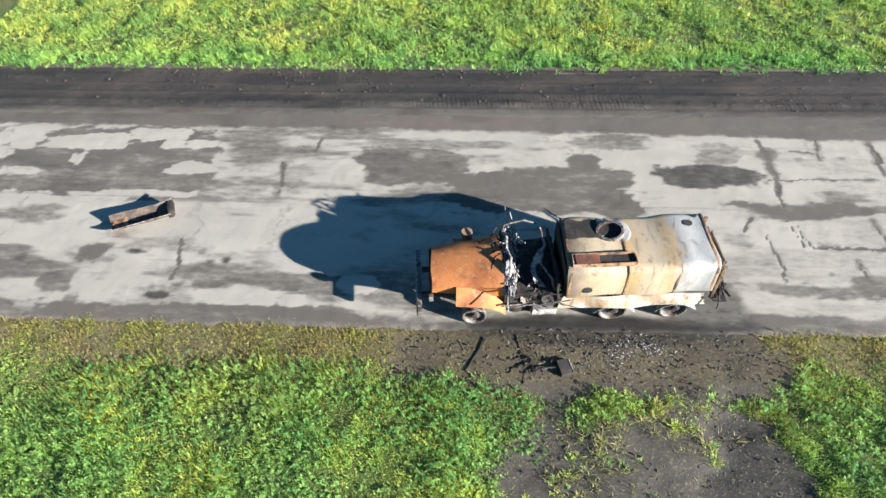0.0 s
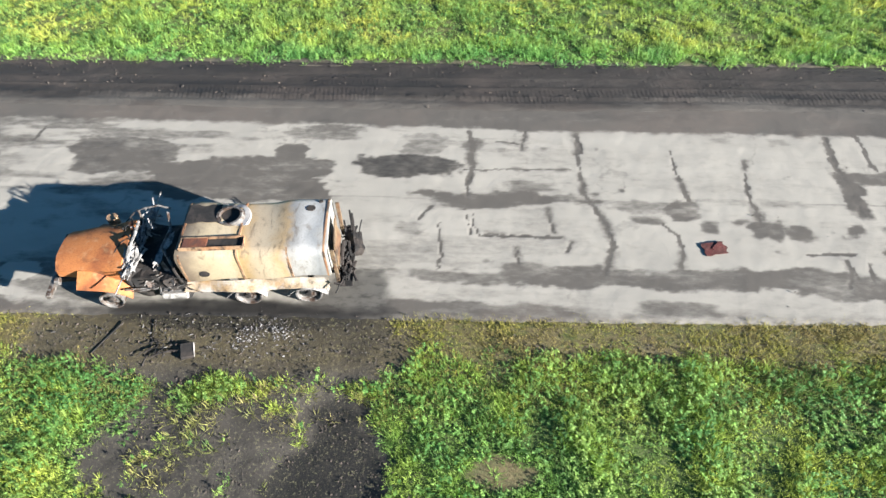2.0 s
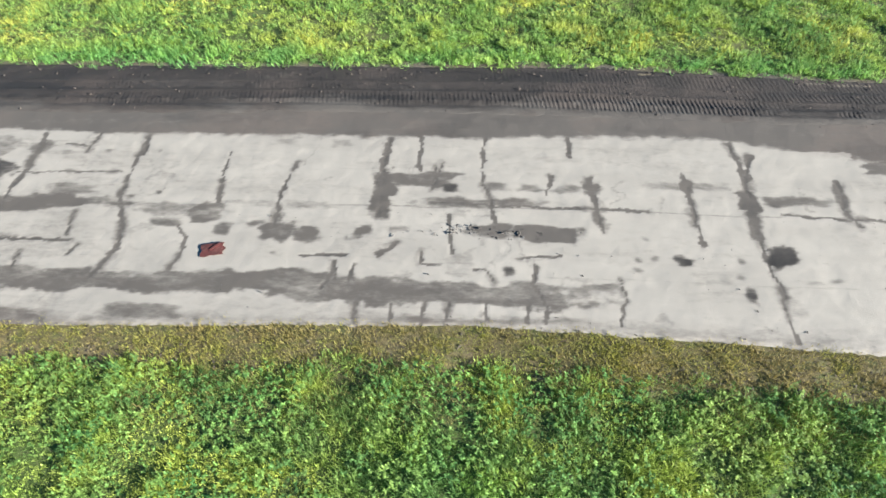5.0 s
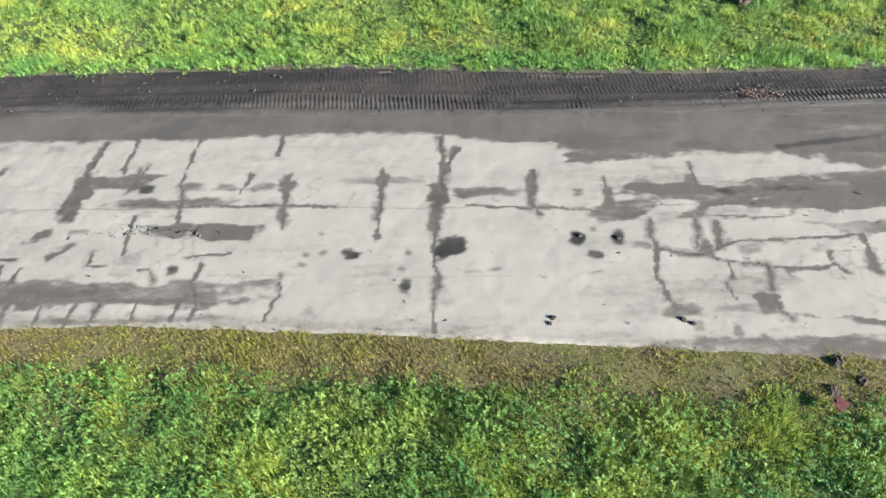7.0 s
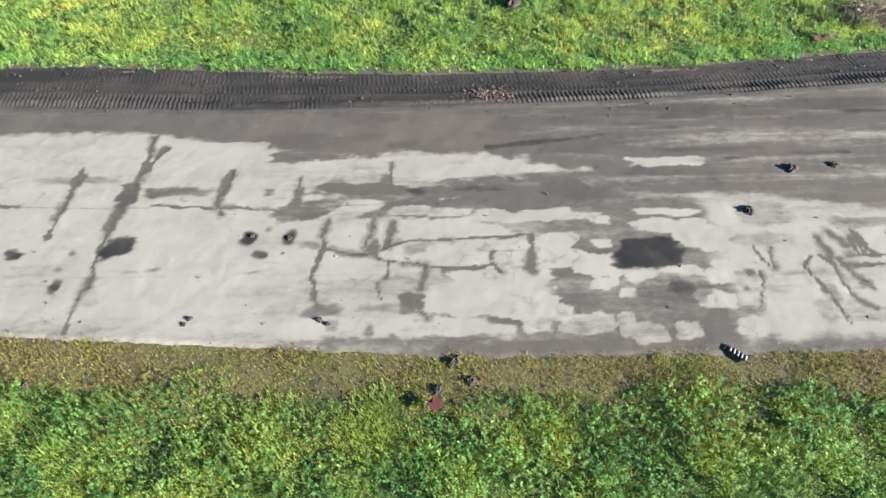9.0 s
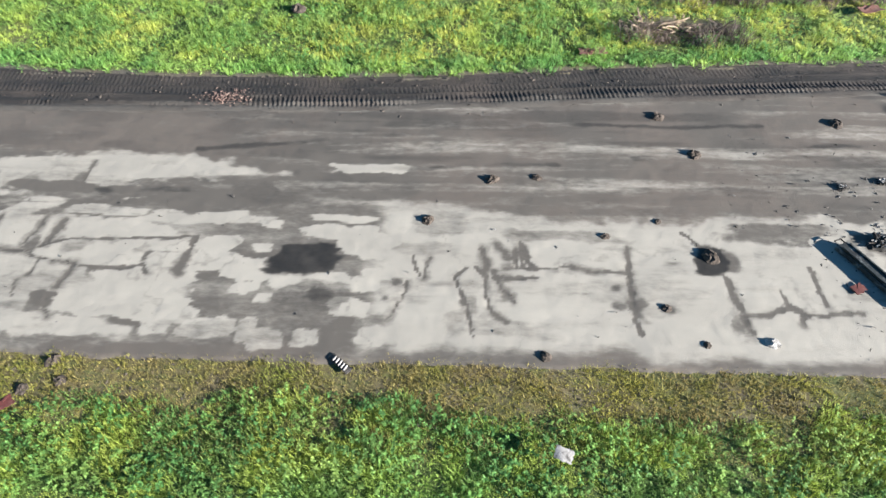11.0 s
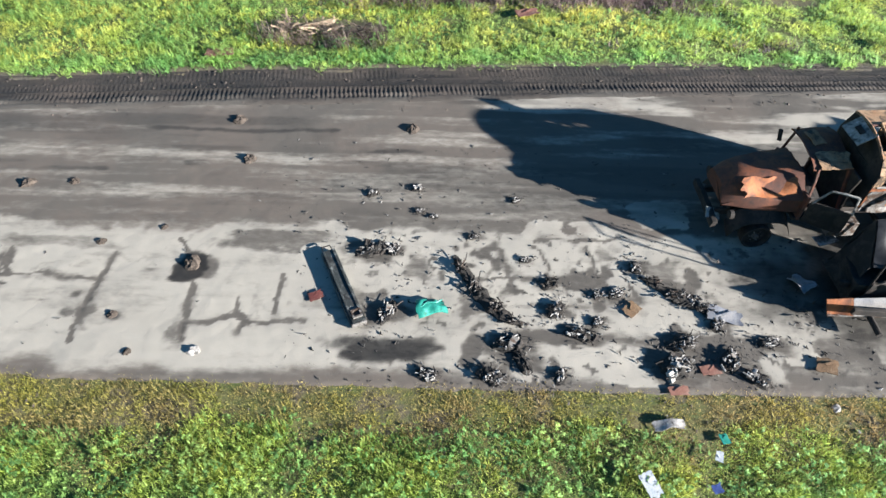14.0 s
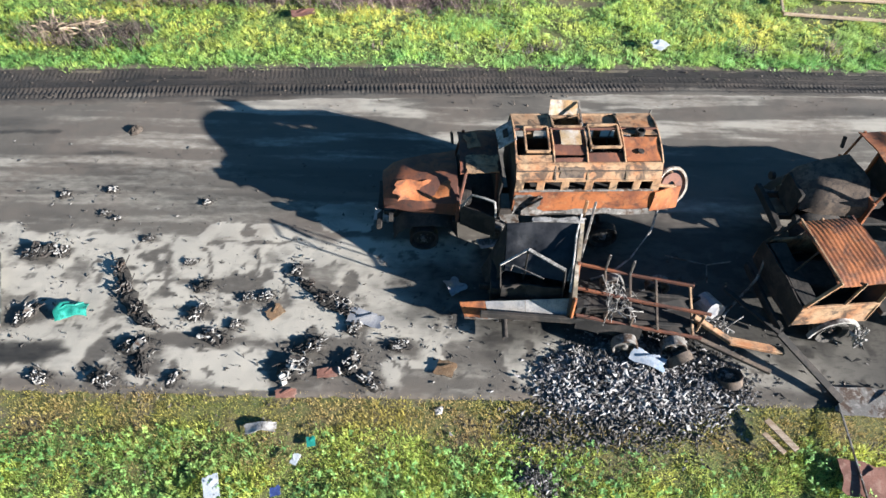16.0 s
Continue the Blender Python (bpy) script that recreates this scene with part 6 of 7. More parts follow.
    part("flap_stay", beam((cols[2] - 0.02, 0.2, crown(0.2)), (cols[2] - 0.06, rw + 0.02, crown(rw) + 0.38), 0.05, 0.05), SCALE_STEEL, t)
    hatch_frame(cols[1] + 0.06, cols[2] - 0.06, 0.16, 0.6)
    roof_panel(cols[1], cols[2], -0.62, 0.1, RUST_BROWN, 0.04, 0, 24)
    part("hatch_plate", panel(0.5, 0.42, pose(cols[1] + 0.44, -0.2, crown(-0.2) + 0.05, slope(-0.2)), 0.03, 0.03, (5, 5), 0, 25), ASH_PAINT, t)
    roof_panel(cols[1], cols[2], -rw, -0.62, RUST_BROWN, 0.03, 4, 26)
    roof_panel(cols[2], cols[3], 0.25, rw, RUST_TAN, 0.06, 4, 27)
    hatch_frame(cols[2] + 0.1, cols[3] - 0.08, -0.45, 0.22)
    roof_panel(cols[2], cols[3], -rw, -0.48, RUST_BROWN, 0.05, -6, 28)
    roof_panel(cols[3], cols[4], -0.1, rw, RUST_TAN, 0.02, 0, 29)
    roof_panel(cols[3], cols[4], -rw, -0.1, RUST_ORANGE, 0.02, 0, 30)
    part("vent_pipe", ring([(0.12, 0.0), (0.12, 0.12), (0.09, 0.12), (0.09, 0.0)], 16, pose(cols[3] + 0.45, -0.05, crown(-0.05))), SOOT, t)
    part("vent_plug", can(0.08, 0.04, cols[3] + 0.4, -0.55, crown(-0.55) + 0.03, seg=12), SOOT, t)
    part("fallen_hatch", panel(0.5, 0.8, pose(x0 - 0.18, 0.15, 2.94, 0, -35, 0), 0.03, 0.04, (5, 6), 0, 32, None), ASH, t, "pale hatch lid hanging at the front")
    part("hatch_hole", box(0.14, 0.3, 0.03, x0 - 0.19, 0.15, 2.97, 0, -35, 0), SOOT, t)
    part("inside_rack", tangle(rnd, (x0 + 2.1, -0.1, zf + 0.5), (0.7, 0.4, 1.2), 22, 0.016), SCALE_STEEL, t)
    part("inside_clutter", dented(subdivided(box(2.8, 1.6, 0.5, x0 + 1.8, 0, zf + 0.25), 3), 0.14, 2.0), SOOT, t)
    # spare wheel carrier at the back
    spare = part("spare_tyre", dented(ring([(0.43, -0.06), (0.47, -0.09), (0.5, -0.05), (0.51, 0.03), (0.48, 0.08), (0.43, 0.06)], 44, pose(7.5, -0.66, 1.9, 62, 0, 24)), 0.025, 3.0), ASH_TYRE, t, "ash-grey burnt spare tyre", True)
    part("spare_rim", ring([(0.34, -0.05), (0.34, 0.05), (0.12, 0.03), (0.12, -0.03)], 22, pose(7.5, -0.64, 1.88, 62, 0, 24)), RUST_BROWN, spare, "", True)
    part("carrier", beam((7.02, -0.6, 1.3), (7.45, -0.6, 1.9), 0.08, 0.08), RUST_BROWN, t)
    part("carrier", beam((7.0, -0.95, 2.2), (7.5, -0.9, 2.1), 0.07, 0.07), RUST_TAN, t)
    part("carrier", beam((7.0, -0.35, 2.35), (7.5, -0.5, 2.2), 0.06, 0.06), RUST_TAN, t)
    part("rear_corner", panel(0.75, 0.66, pose(7.3, -0.98, 1.74, 84, 0, 13), 0.03, 0.06, (6, 6), 0, 33), RUST_ORANGE, t, "", True)
    part("rear_ladder", tube([(7.08, 1.0, 1.2), (7.1, 1.02, 2.3), (7.05, 0.9, 3.1)], 0.025), SCALE_STEEL, t)
    part("hanging_cable", tube([(7.25, -0.9, 1.6), (7.1, -1.3, 0.9), (6.6, -1.75, 0.35), (6.0, -2.1, 0.1), (5.5, -2.2, 0.04)], 0.03), ASH, t, "pale cable hanging to the ground")
    return t


box_truck(pose(68.45, 12.47, 0, 0, 0, 2.8))


# ---- the third wreck: a flatbed burnt down to its ladder frame ----
def flatbed_truck():
    t = base("flatbed_truck", pose(70.5, 9.4, 0), "flatbed truck burnt down to a rusty bed frame", "truck")
    for s in (0.42, -0.42):
        part("frame_rail", beam((0.6, s, 0.6), (6.0, s - 0.25, 0.55), 0.1, 0.2), SOOT, t)
    for x, y in ((1.2, 0.0), (4.0, -0.1), (5.15, -0.12)):
        part("axle", can(0.07, 1.8, x, y, 0.3, 90, seg=12), SOOT, t)
        for s in (0.9, -0.9):
            burnt_wheel(t, x, y + (0.35 + s * 0.45 if x < 2 else s), 0.3, 0.3, 0.24, material=SOOT if x < 2 else None)
    # cab: a sagging soot-black shell, its bare door frame lying open on top
    cab = part("cab", dented(subdivided(box(1.8, 1.15, 0.7, 1.8, 0.72, 0.48), 4), 0.14, 1.6, 3), SOOT, t, "collapsed soot-black cab")
    corner = {"front": (0.98, 0.05, 1.87), "top": (1.6, 0.25, 2.2), "rear": (2.4, -0.22, 2.06)}
    bm = beam(corner["front"], corner["top"], 0.05, 0.035)
    beam(corner["top"], corner["rear"], 0.09, 0.035, bm)
    part("window_frame", bm, ASH, cab, "pale bare window frame")
    bm = beam((1.28, 0.1, 1.82), (1.95, -0.3, 1.84), 0.03, 0.025)
    beam((1.28, 0.1, 1.82), (1.22, -0.02, 1.75), 0.03, 0.025, bm)
    part("window_bar", bm, SCALE_STEEL, cab)
    for p, q in ((corner["rear"], (2.55, -0.1, 0.8)), (corner["front"], (1.1, 0.1, 0.7)), (corner["top"], (1.65, 0.4, 0.7))):
        part("door_post", beam(p, q, 0.04, 0.035), SOOT, cab)
    part("door_skin", quad_sheet([(1.1, 0.12, 1.05), (2.5, 0.0, 1.15), (2.55, -0.05, 0.75), (1.1, 0.05, 0.45)], 0.02, 0.08, 10, 5.0), SOOT, cab, "", True)
    part("roof_sheet", quad_sheet([(1.2, 1.25, 1.98), (2.95, 1.27, 2.12), (2.6, 0.05, 1.3), (1.18, 0.48, 1.15)], 0.02, 0.09, 12), BLACK_SHEET, cab, "blue-black shaded roof sheet sagging between the walls", True)
    part("front_wall", quad_sheet([(1.2, 1.25, 1.95), (1.15, 0.5, 1.12), (0.85, 0.3, 0.3), (0.75, 1.25, 0.3)], 0.02, 0.1, 10, 7.0), SOOT, cab, "", True)
    part("far_wall", quad_sheet([(1.2, 1.27, 1.95), (2.95, 1.3, 2.08), (2.95, 1.32, 0.4), (0.8, 1.3, 0.4)], 0.02, 0.08, 10, 9.0), SOOT, cab, "", True)
    part("sheet_edge", panel(1.2, 0.14, Matrix.Translation((2.4, 1.25, 2.12)) @ Vector((1.1, -0.05, 0.08)).to_track_quat("X", "Z").to_matrix().to_4x4(), 0.02, 0.06, (10, 3), 0, 42, ragged=0.5), ASH, cab, "pale bent edge of the roof sheet", True)
    part("sheet_edge", tube([(2.96, 1.25, 2.13), (2.85, 0.8, 1.85), (2.72, 0.4, 1.55), (2.62, 0.05, 1.34)], 0.03), ASH, cab)
    # the side board hangs from the bed's edge
    part("side_board", quad_sheet([(0.73, -0.1, 0.68), (2.75, -0.18, 0.98), (2.83, -0.49, 0.55), (0.82, -0.33, 0.3)], 0.012, 0.05, 16, 12.0), BLUED, t, "long dented side board, blued by heat", True)
    part("side_board", quad_sheet([(0.11, -0.09, 0.62), (0.72, -0.09, 0.68), (0.81, -0.33, 0.3), (0.25, -0.25, 0.22)], 0.014, 0.05, 8, 14.0), RUST_ORANGE, t, "orange rusted end of the side board", True)
    part("board_rail", beam((0.25, -0.27, 0.2), (2.83, -0.51, 0.53), 0.04, 0.05), SCALE_STEEL, t)
    part("board_crease", beam((1.66, -0.16, 0.82), (1.7, -0.42, 0.4), 0.02, 0.03), SCALE_STEEL, t)
    # headboard leaning to the box truck
    wall = [(-0.48, 0.55), (-0.5, 1.3), (-0.3, 1.5), (0.2, 1.74), (0.7, 1.9), (1.25, 2.1), (1.3, 0.55), (0.3, 0.5)]
    bm = loft([[Vector((2.76 + 0.16 * y + dx, y, z)) for y, z in wall] for dx in (-0.05, 0.05)])
    part("headboard", bm, BURNT_BROWN, t, "scorched dark headboard, torn along the top")
    part("headboard_cap", panel(1.95, 0.09, Matrix.Translation((2.82, 0.36, 1.84)) @ Vector((0.34, 2.1, 0.72)).to_track_quat("X", "Z").to_matrix().to_4x4(), 0.03, 0.06, (16, 3), 0, 45, ragged=0.2), ASH_PAINT, t, "pale bent capping strip", True)
    part("headboard_post", beam((2.74, -0.5, 0.5), (2.7, -0.52, 1.45), 0.08, 0.07), RUST_ORANGE, t)
    part("headboard_post", beam((2.7, -0.5, 1.2), (2.82, 0.25, 1.82), 0.07, 0.05), RUST_ORANGE, t)
    part("headboard_post", beam((2.95, 1.2, 0.6), (3.1, 1.7, 2.35), 0.08, 0.08), RUST_TAN, t)
    part("headboard_post", beam((3.06, 0.9, 1.2), (3.32, 1.72, 2.3), 0.06, 0.06), SCALE_STEEL, t)
    part("headboard_strip", tube([(2.58, -0.4, 1.5), (2.7, 0.3, 1.8), (2.8, 0.9, 2.0), (2.95, 1.4, 2.2)], 0.03), ASH, t)
    # the bed: three long rails and cross bars
    for a, b in (((2.83, -0.49, 0.75), (5.73, -0.97, 0.6)), ((2.88, 0.11, 1.0), (5.98, -0.51, 0.9)), ((3.0, 0.78, 1.1), (5.68, 0.17, 1.1))):
        mid = Vector(a).lerp(Vector(b), 0.5) + Vector((0, 0.02, -0.06))
        bm = beam(a, mid, 0.06, 0.08)
        beam(mid, b, 0.06, 0.08, bm)
        part("bed_rail", bm, RUST_BROWN, t)
    for f, rise in ((0.25, 0.35), (0.47, 0.3), (0.7, 0.0), (1.0, 0.0)):
        a = Vector((2.83 + 2.7 * f, -0.49 - 0.45 * f, 0.72 - 0.12 * f))
        b = Vector((3.0 + 2.6 * f, 0.78 - 0.59 * f, 1.06))
        part("cross_bar", beam(a, b, 0.055, 0.06), BURNT_BROWN if f < 0.9 else RUST_TAN, t)
        if rise:
            part("stake", beam(b, b + Vector((0.02, 0.06, rise + 0.15)), 0.05, 0.05), SCALE_STEEL, t)
            part("stake", beam(a, a + Vector((0.0, 0.02, rise)), 0.045, 0.045), BURNT_BROWN, t)
    part("load_springs", tangle(rnd, (3.85, -0.1, 0.75), (0.3, 0.36, 0.45), 80, 0.009), ASH, t, "pale burnt wire load")
    part("load_box", dented(subdivided(box(0.75, 0.5, 0.25, 3.2, -0.15, 0.75), 3), 0.06, 3), SOOT, t)
    part("bed_floor", dented(subdivided(box(2.7, 1.1, 0.06, 4.3, -0.1, 0.55, 0, 0, -11), 3), 0.12, 1.8), SOOT, t)
    part("bed_edge", panel(1.5, 0.3, pose(3.6, -0.72, 0.55, 70, 0, -10), 0.03, 0.04, (10, 3), 0, 46, ragged=0.3), SOOT, t, "", True)
    part("rear_beam", beam((6.4, -0.95, 0.5), (7.7, -1.12, 0.35), 0.2, 0.1), RUST_TAN, t)
    part("rear_beam", beam((5.6, -0.5, 0.78), (6.45, -0.97, 0.5), 0.15, 0.12), RUST_TAN, t, "tan scorched rear beam")
    part("rear_beam", beam((5.5, -0.8, 0.5), (7.3, -1.6, 0.2), 0.12, 0.1), BURNT_BROWN, t)
    part("rear_upright", beam((5.7, -0.7, 0.5), (5.72, -0.68, 1.1), 0.06, 0.06), RUST_TAN, t)
    part("rear_drum", dented(can(0.28, 0.5, 6.2, 0.05, 0.45, 80, 0, 20, seg=16), 0.05, 3), BLUED, t, "blue-grey scorched drum")
    part("drum_scrap", tangle(rnd, (6.35, -0.45, 0.35), (0.2, 0.2, 0.5), 14, 0.02), ASH, t)
    part("tow_bar", tube([(6.5, -0.2, 0.4), (7.4, 0.6, 0.9), (7.75, 1.25, 1.35)], 0.035), SCALE_STEEL, t)
    return t


flatbed_truck()


# ---- the fourth wreck: another bonneted truck, close behind ----
def far_truck(m):
    t = base("bonneted_truck", m, "rust-brown burnt truck standing behind the others", "truck")
    for s in (0.42, -0.42):
        part("frame_rail", beam((0.15, s, 0.72), (6.6, s, 0.72), 0.09, 0.2), SOOT, t)
    for x in (1.2, 4.5, 5.8):
        part("axle", can(0.07, 1.9, x, 0, 0.38, 90, seg=12), SOOT, t)
        for s in (0.95, -0.95):
            burnt_wheel(t, x, s, 0.38, 0.38, 0.26)
    # The bonnet's dark brown stands in for the cab's shadow on it.
    bonnet_cab(t, BURNT_BROWN, RUST_ORANGE, SOOT, nose=0.5)
    part("bed", dented(subdivided(box(3.4, 2.2, 0.12, 4.9, 0, 1.1), 2), 0.05), RUST_BROWN, t)
    part("bed_headboard", panel(2.2, 1.6, pose(3.3, 0, 1.9, 90, 0, 90), 0.04, 0.05, (8, 6), 0, 52), RUST_BROWN, t, "", True)
    for s in (1.1, -1.1):
        part("bed_side", panel(3.4, 0.5, pose(4.9, s, 1.4, 90), 0.03, 0.06, (14, 3), 0, 50 + s), RUST_BROWN, t, "", True)
    part("mirror", beam((2.0, 1.05, 1.9), (2.0, 1.15, 2.2), 0.05, 0.12), SOOT, t)
    return t


far_truck(pose(79.1, 12.75, 0, 0, 0, 2.0))


# ---- the fifth wreck: a cab-over truck with a ribbed roof ----
def cabover_truck(m):
    t = base("cabover_truck", m, "burnt orange cab-over truck with an empty windscreen", "truck")
    for s in (0.4, -0.4):
        part("frame_rail", beam((0.3, s, 0.6), (5.4, s, 0.6), 0.09, 0.18), SOOT, t)
    part("cab_floor", box(1.9, 2.0, 0.1, 0.95, 0, 0.9), SOOT, t)
    part("front_wall", panel(2.05, 0.75, pose(0.03, 0, 1.15, 90, 0, 90), 0.03, 0.05, (10, 4), 0, 60), SOOT, t, "", True)
    part("cab_back", dented(subdivided(box(0.06, 2.0, 1.4, 1.85, 0, 1.6), 2), 0.04), RUST_BROWN, t)
    part("roof", panel(1.35, 1.95, pose(1.2, 0, 2.32, 0, -3, 0), 0.03, 0.03, (60, 10), 0.004, 61, lambda u, v: -0.12 * (2 * v - 1) ** 4), RUST_ORANGE, t, "orange finely ribbed cab roof", True)
    for s in (1.0, -1.0):
        part("windscreen_post", beam((0.06, s, 1.5), (0.58, s * 0.96, 2.3), 0.07, 0.07), SOOT if s > 0 else RUST_TAN, t)
        part("rear_post", beam((1.85, s, 0.9), (1.82, s * 0.97, 2.28), 0.12, 0.07), RUST_TAN, t)
        part("side_wall", panel(1.85, 0.62, pose(0.95, s * 1.02, 1.17, 90), 0.03, 0.04, (12, 4), 0, 62 + s), RUST_TAN, t, "tan scorched cab side", True)
        part("window_bar", beam((1.0, s * 1.01, 1.52), (1.15, s * 0.98, 2.26), 0.05, 0.05), RUST_TAN, t)
        part("sill", beam((0.1, s * 1.02, 1.53), (1.85, s * 1.02, 1.53), 0.06, 0.05), RUST_TAN, t)
        # wheel arch: a flared pale lip
        bm = ring([(0.56, -0.05), (0.62, -0.05), (0.62, 0.06), (0.56, 0.06)], 30, pose(1.25, s * 1.08, 0.38, 90))
        bmesh.ops.delete(bm, geom=[v for v in bm.verts if v.co.z < 0.36], context="VERTS")
        part("wheel_arch", bm, ASH, t, "pale wheel-arch lip", True)
        burnt_wheel(t, 1.25, s * 0.9, 0.42, 0.28, 0.26, material=SOOT, tyre=True)
        burnt_wheel(t, 4.3, s * 0.95, 0.5, 0.36, 0.28, tyre=True)
    part("windscreen_bar", beam((0.58, -0.98, 2.28), (0.58, 0.98, 2.28), 0.06, 0.06), RUST_TAN, t)
    part("windscreen_bar", beam((0.3, 0, 1.55), (0.58, 0, 2.28), 0.04, 0.04), SOOT, t)
    part("dashboard", dented(subdivided(box(0.4, 1.8, 0.3, 0.3, 0, 1.35), 3), 0.06, 2.5), SOOT, t)
    part("engine_cover", dented(subdivided(box(1.2, 0.7, 0.5, 1.1, 0, 1.2), 2), 0.05, 2), SOOT, t)
    part("bed", dented(subdivided(box(3.0, 2.1, 0.12, 3.6, 0, 1.1), 2), 0.05), SOOT, t)
    part("arch_scrap", tangle(rnd, (1.8, -1.25, 0.25), (0.12, 0.12, 0.6), 24, 0.025), ASH, t)
    part("bumper", dented(subdivided(box(0.1, 2.0, 0.2, -0.08, 0, 0.6), 2), 0.05), SOOT, t)
    return t


cabover_truck(pose(78.15, 9.7, 0, 0, 0, 6.0))


# lone wheel rims among the ash
for x, y, lean in ((76.8, 7.8, 62), (75.7, 8.15, 20)):
    t = base("wheel_rim", pose(x, y, 0, lean, 0, 25), "bare burnt wheel rim lying in ash", "wheel", "lone wheel rims")
    burnt_wheel(t, 0, 0, 0.27 if lean < 40 else 0.14, 0.3, 0.22, material=BURNT_BROWN)


# ---- loose wreckage and litter ----
def shard_material(name, colours, rough=0.85):
    m, nt, b = nodes_of(name)
    geo = nt.nodes.new("ShaderNodeNewGeometry")
    r = nt.nodes.new("ShaderNodeValToRGB")
    r.color_ramp.interpolation = "CONSTANT"
    while len(r.color_ramp.elements) < len(colours):
        r.color_ramp.elements.new(0.5)
    for k, (e, c) in enumerate(zip(r.color_ramp.elements, colours)):
        e.position, e.color = k / len(colours), (*c, 1)
    nt.links.new(geo.outputs["Random Per Island"], r.inputs[0])
    fine = noise_node(nt, 25.0)
    nt.links.new(mix(nt, arith(nt, "MULTIPLY", fine, 0.5), r.outputs[0], (0.03, 0.028, 0.026)), b.inputs["Base Color"])
    b.inputs["Roughness"].default_value = rough
    return m


CHAR_BITS = shard_material("charred_bits", ((0.02, 0.02, 0.02), (0.035, 0.03, 0.028), (0.015, 0.015, 0.015), (0.06, 0.052, 0.045), (0.025, 0.022, 0.02), (0.16, 0.155, 0.15)))
ASH_BITS = shard_material("ash_bits", ((0.03, 0.028, 0.03), (0.13, 0.125, 0.135), (0.018, 0.018, 0.019), (0.05, 0.05, 0.052), (0.015, 0.015, 0.015), (0.06, 0.05, 0.046), (0.02, 0.02, 0.02), (0.26, 0.26, 0.27), (0.012, 0.012, 0.013)))
CLOD_BITS = shard_material("earth_clods", ((0.06, 0.047, 0.038), (0.09, 0.07, 0.055), (0.045, 0.036, 0.03)))


def shards(name, rng, n, place, size, material, label="", parent=None, long=1.8, category="debris"):
    """Many small irregular four-faced splinters; place(rng, n) gives x, y, z."""
    x, y, z = place(rng, n)
    if not parent:
        z = z + np.where(y < south_edge(x) - 0.1, ground_height(x, y), 0.0)
    s = size[0] + (size[1] - size[0]) * rng.random(n) ** 2.2
    turn, tilt = rng.uniform(0, 6.283, n), rng.normal(0, 0.35, n)
    shape = np.array([[-0.5, -0.28, 0], [0.5, -0.2, 0.06], [0.08, 0.42, 0.04], [-0.05, 0.02, 0.3]])
    v = shape[None] * np.array([long, 1, 1])[None, None] * (1 + rng.uniform(-0.4, 0.4, (n, 4, 3)))
    ct, st = np.cos(tilt)[:, None], np.sin(tilt)[:, None]
    vx, vz = v[..., 0] * ct - v[..., 2] * st, v[..., 0] * st + v[..., 2] * ct
    c, w = np.cos(turn)[:, None], np.sin(turn)[:, None]
    px, py = vx * c - v[..., 1] * w, vx * w + v[..., 1] * c
    vz = vz - vz.min(1, keepdims=True)
    co = np.stack([x[:, None] + px * s[:, None], y[:, None] + py * s[:, None], z[:, None] + vz * s[:, None]], -1)
    me = bpy.data.meshes.new(name)
    idx = np.arange(n)[:, None, None] * 4 + np.array([[0, 2, 1], [0, 1, 3], [1, 2, 3], [2, 0, 3]])[None]
    me.from_pydata(co.reshape(-1, 3).tolist(), [], idx.reshape(-1, 3).tolist())
    me.materials.append(material)
    ob = new(name, me)
    if parent:
        ob.parent = parent
        ob["kind"] = "stuff"
        return ob
    return tagged(ob, label, category, kind="stuff")


BLUE_BAG = layered("dark_blue_plastic", (0.03, 0.05, 0.16), (0.05, 0.08, 0.22), (0.02, 0.03, 0.1), 4.0, rough=0.45)
d_rng = np.random.default_rng(11)


def spread(cx, cy, sx, sy, z=0.0, top=0.0):
    def place(rng, n):
        x, y = rng.normal(0, 1, n), rng.normal(0, 1, n)
        r = np.hypot(x, y)
        return cx + sx * x, cy + sy * y, z + top * np.clip(1 - r / 2, 0, 1) * rng.random(n)

    return place


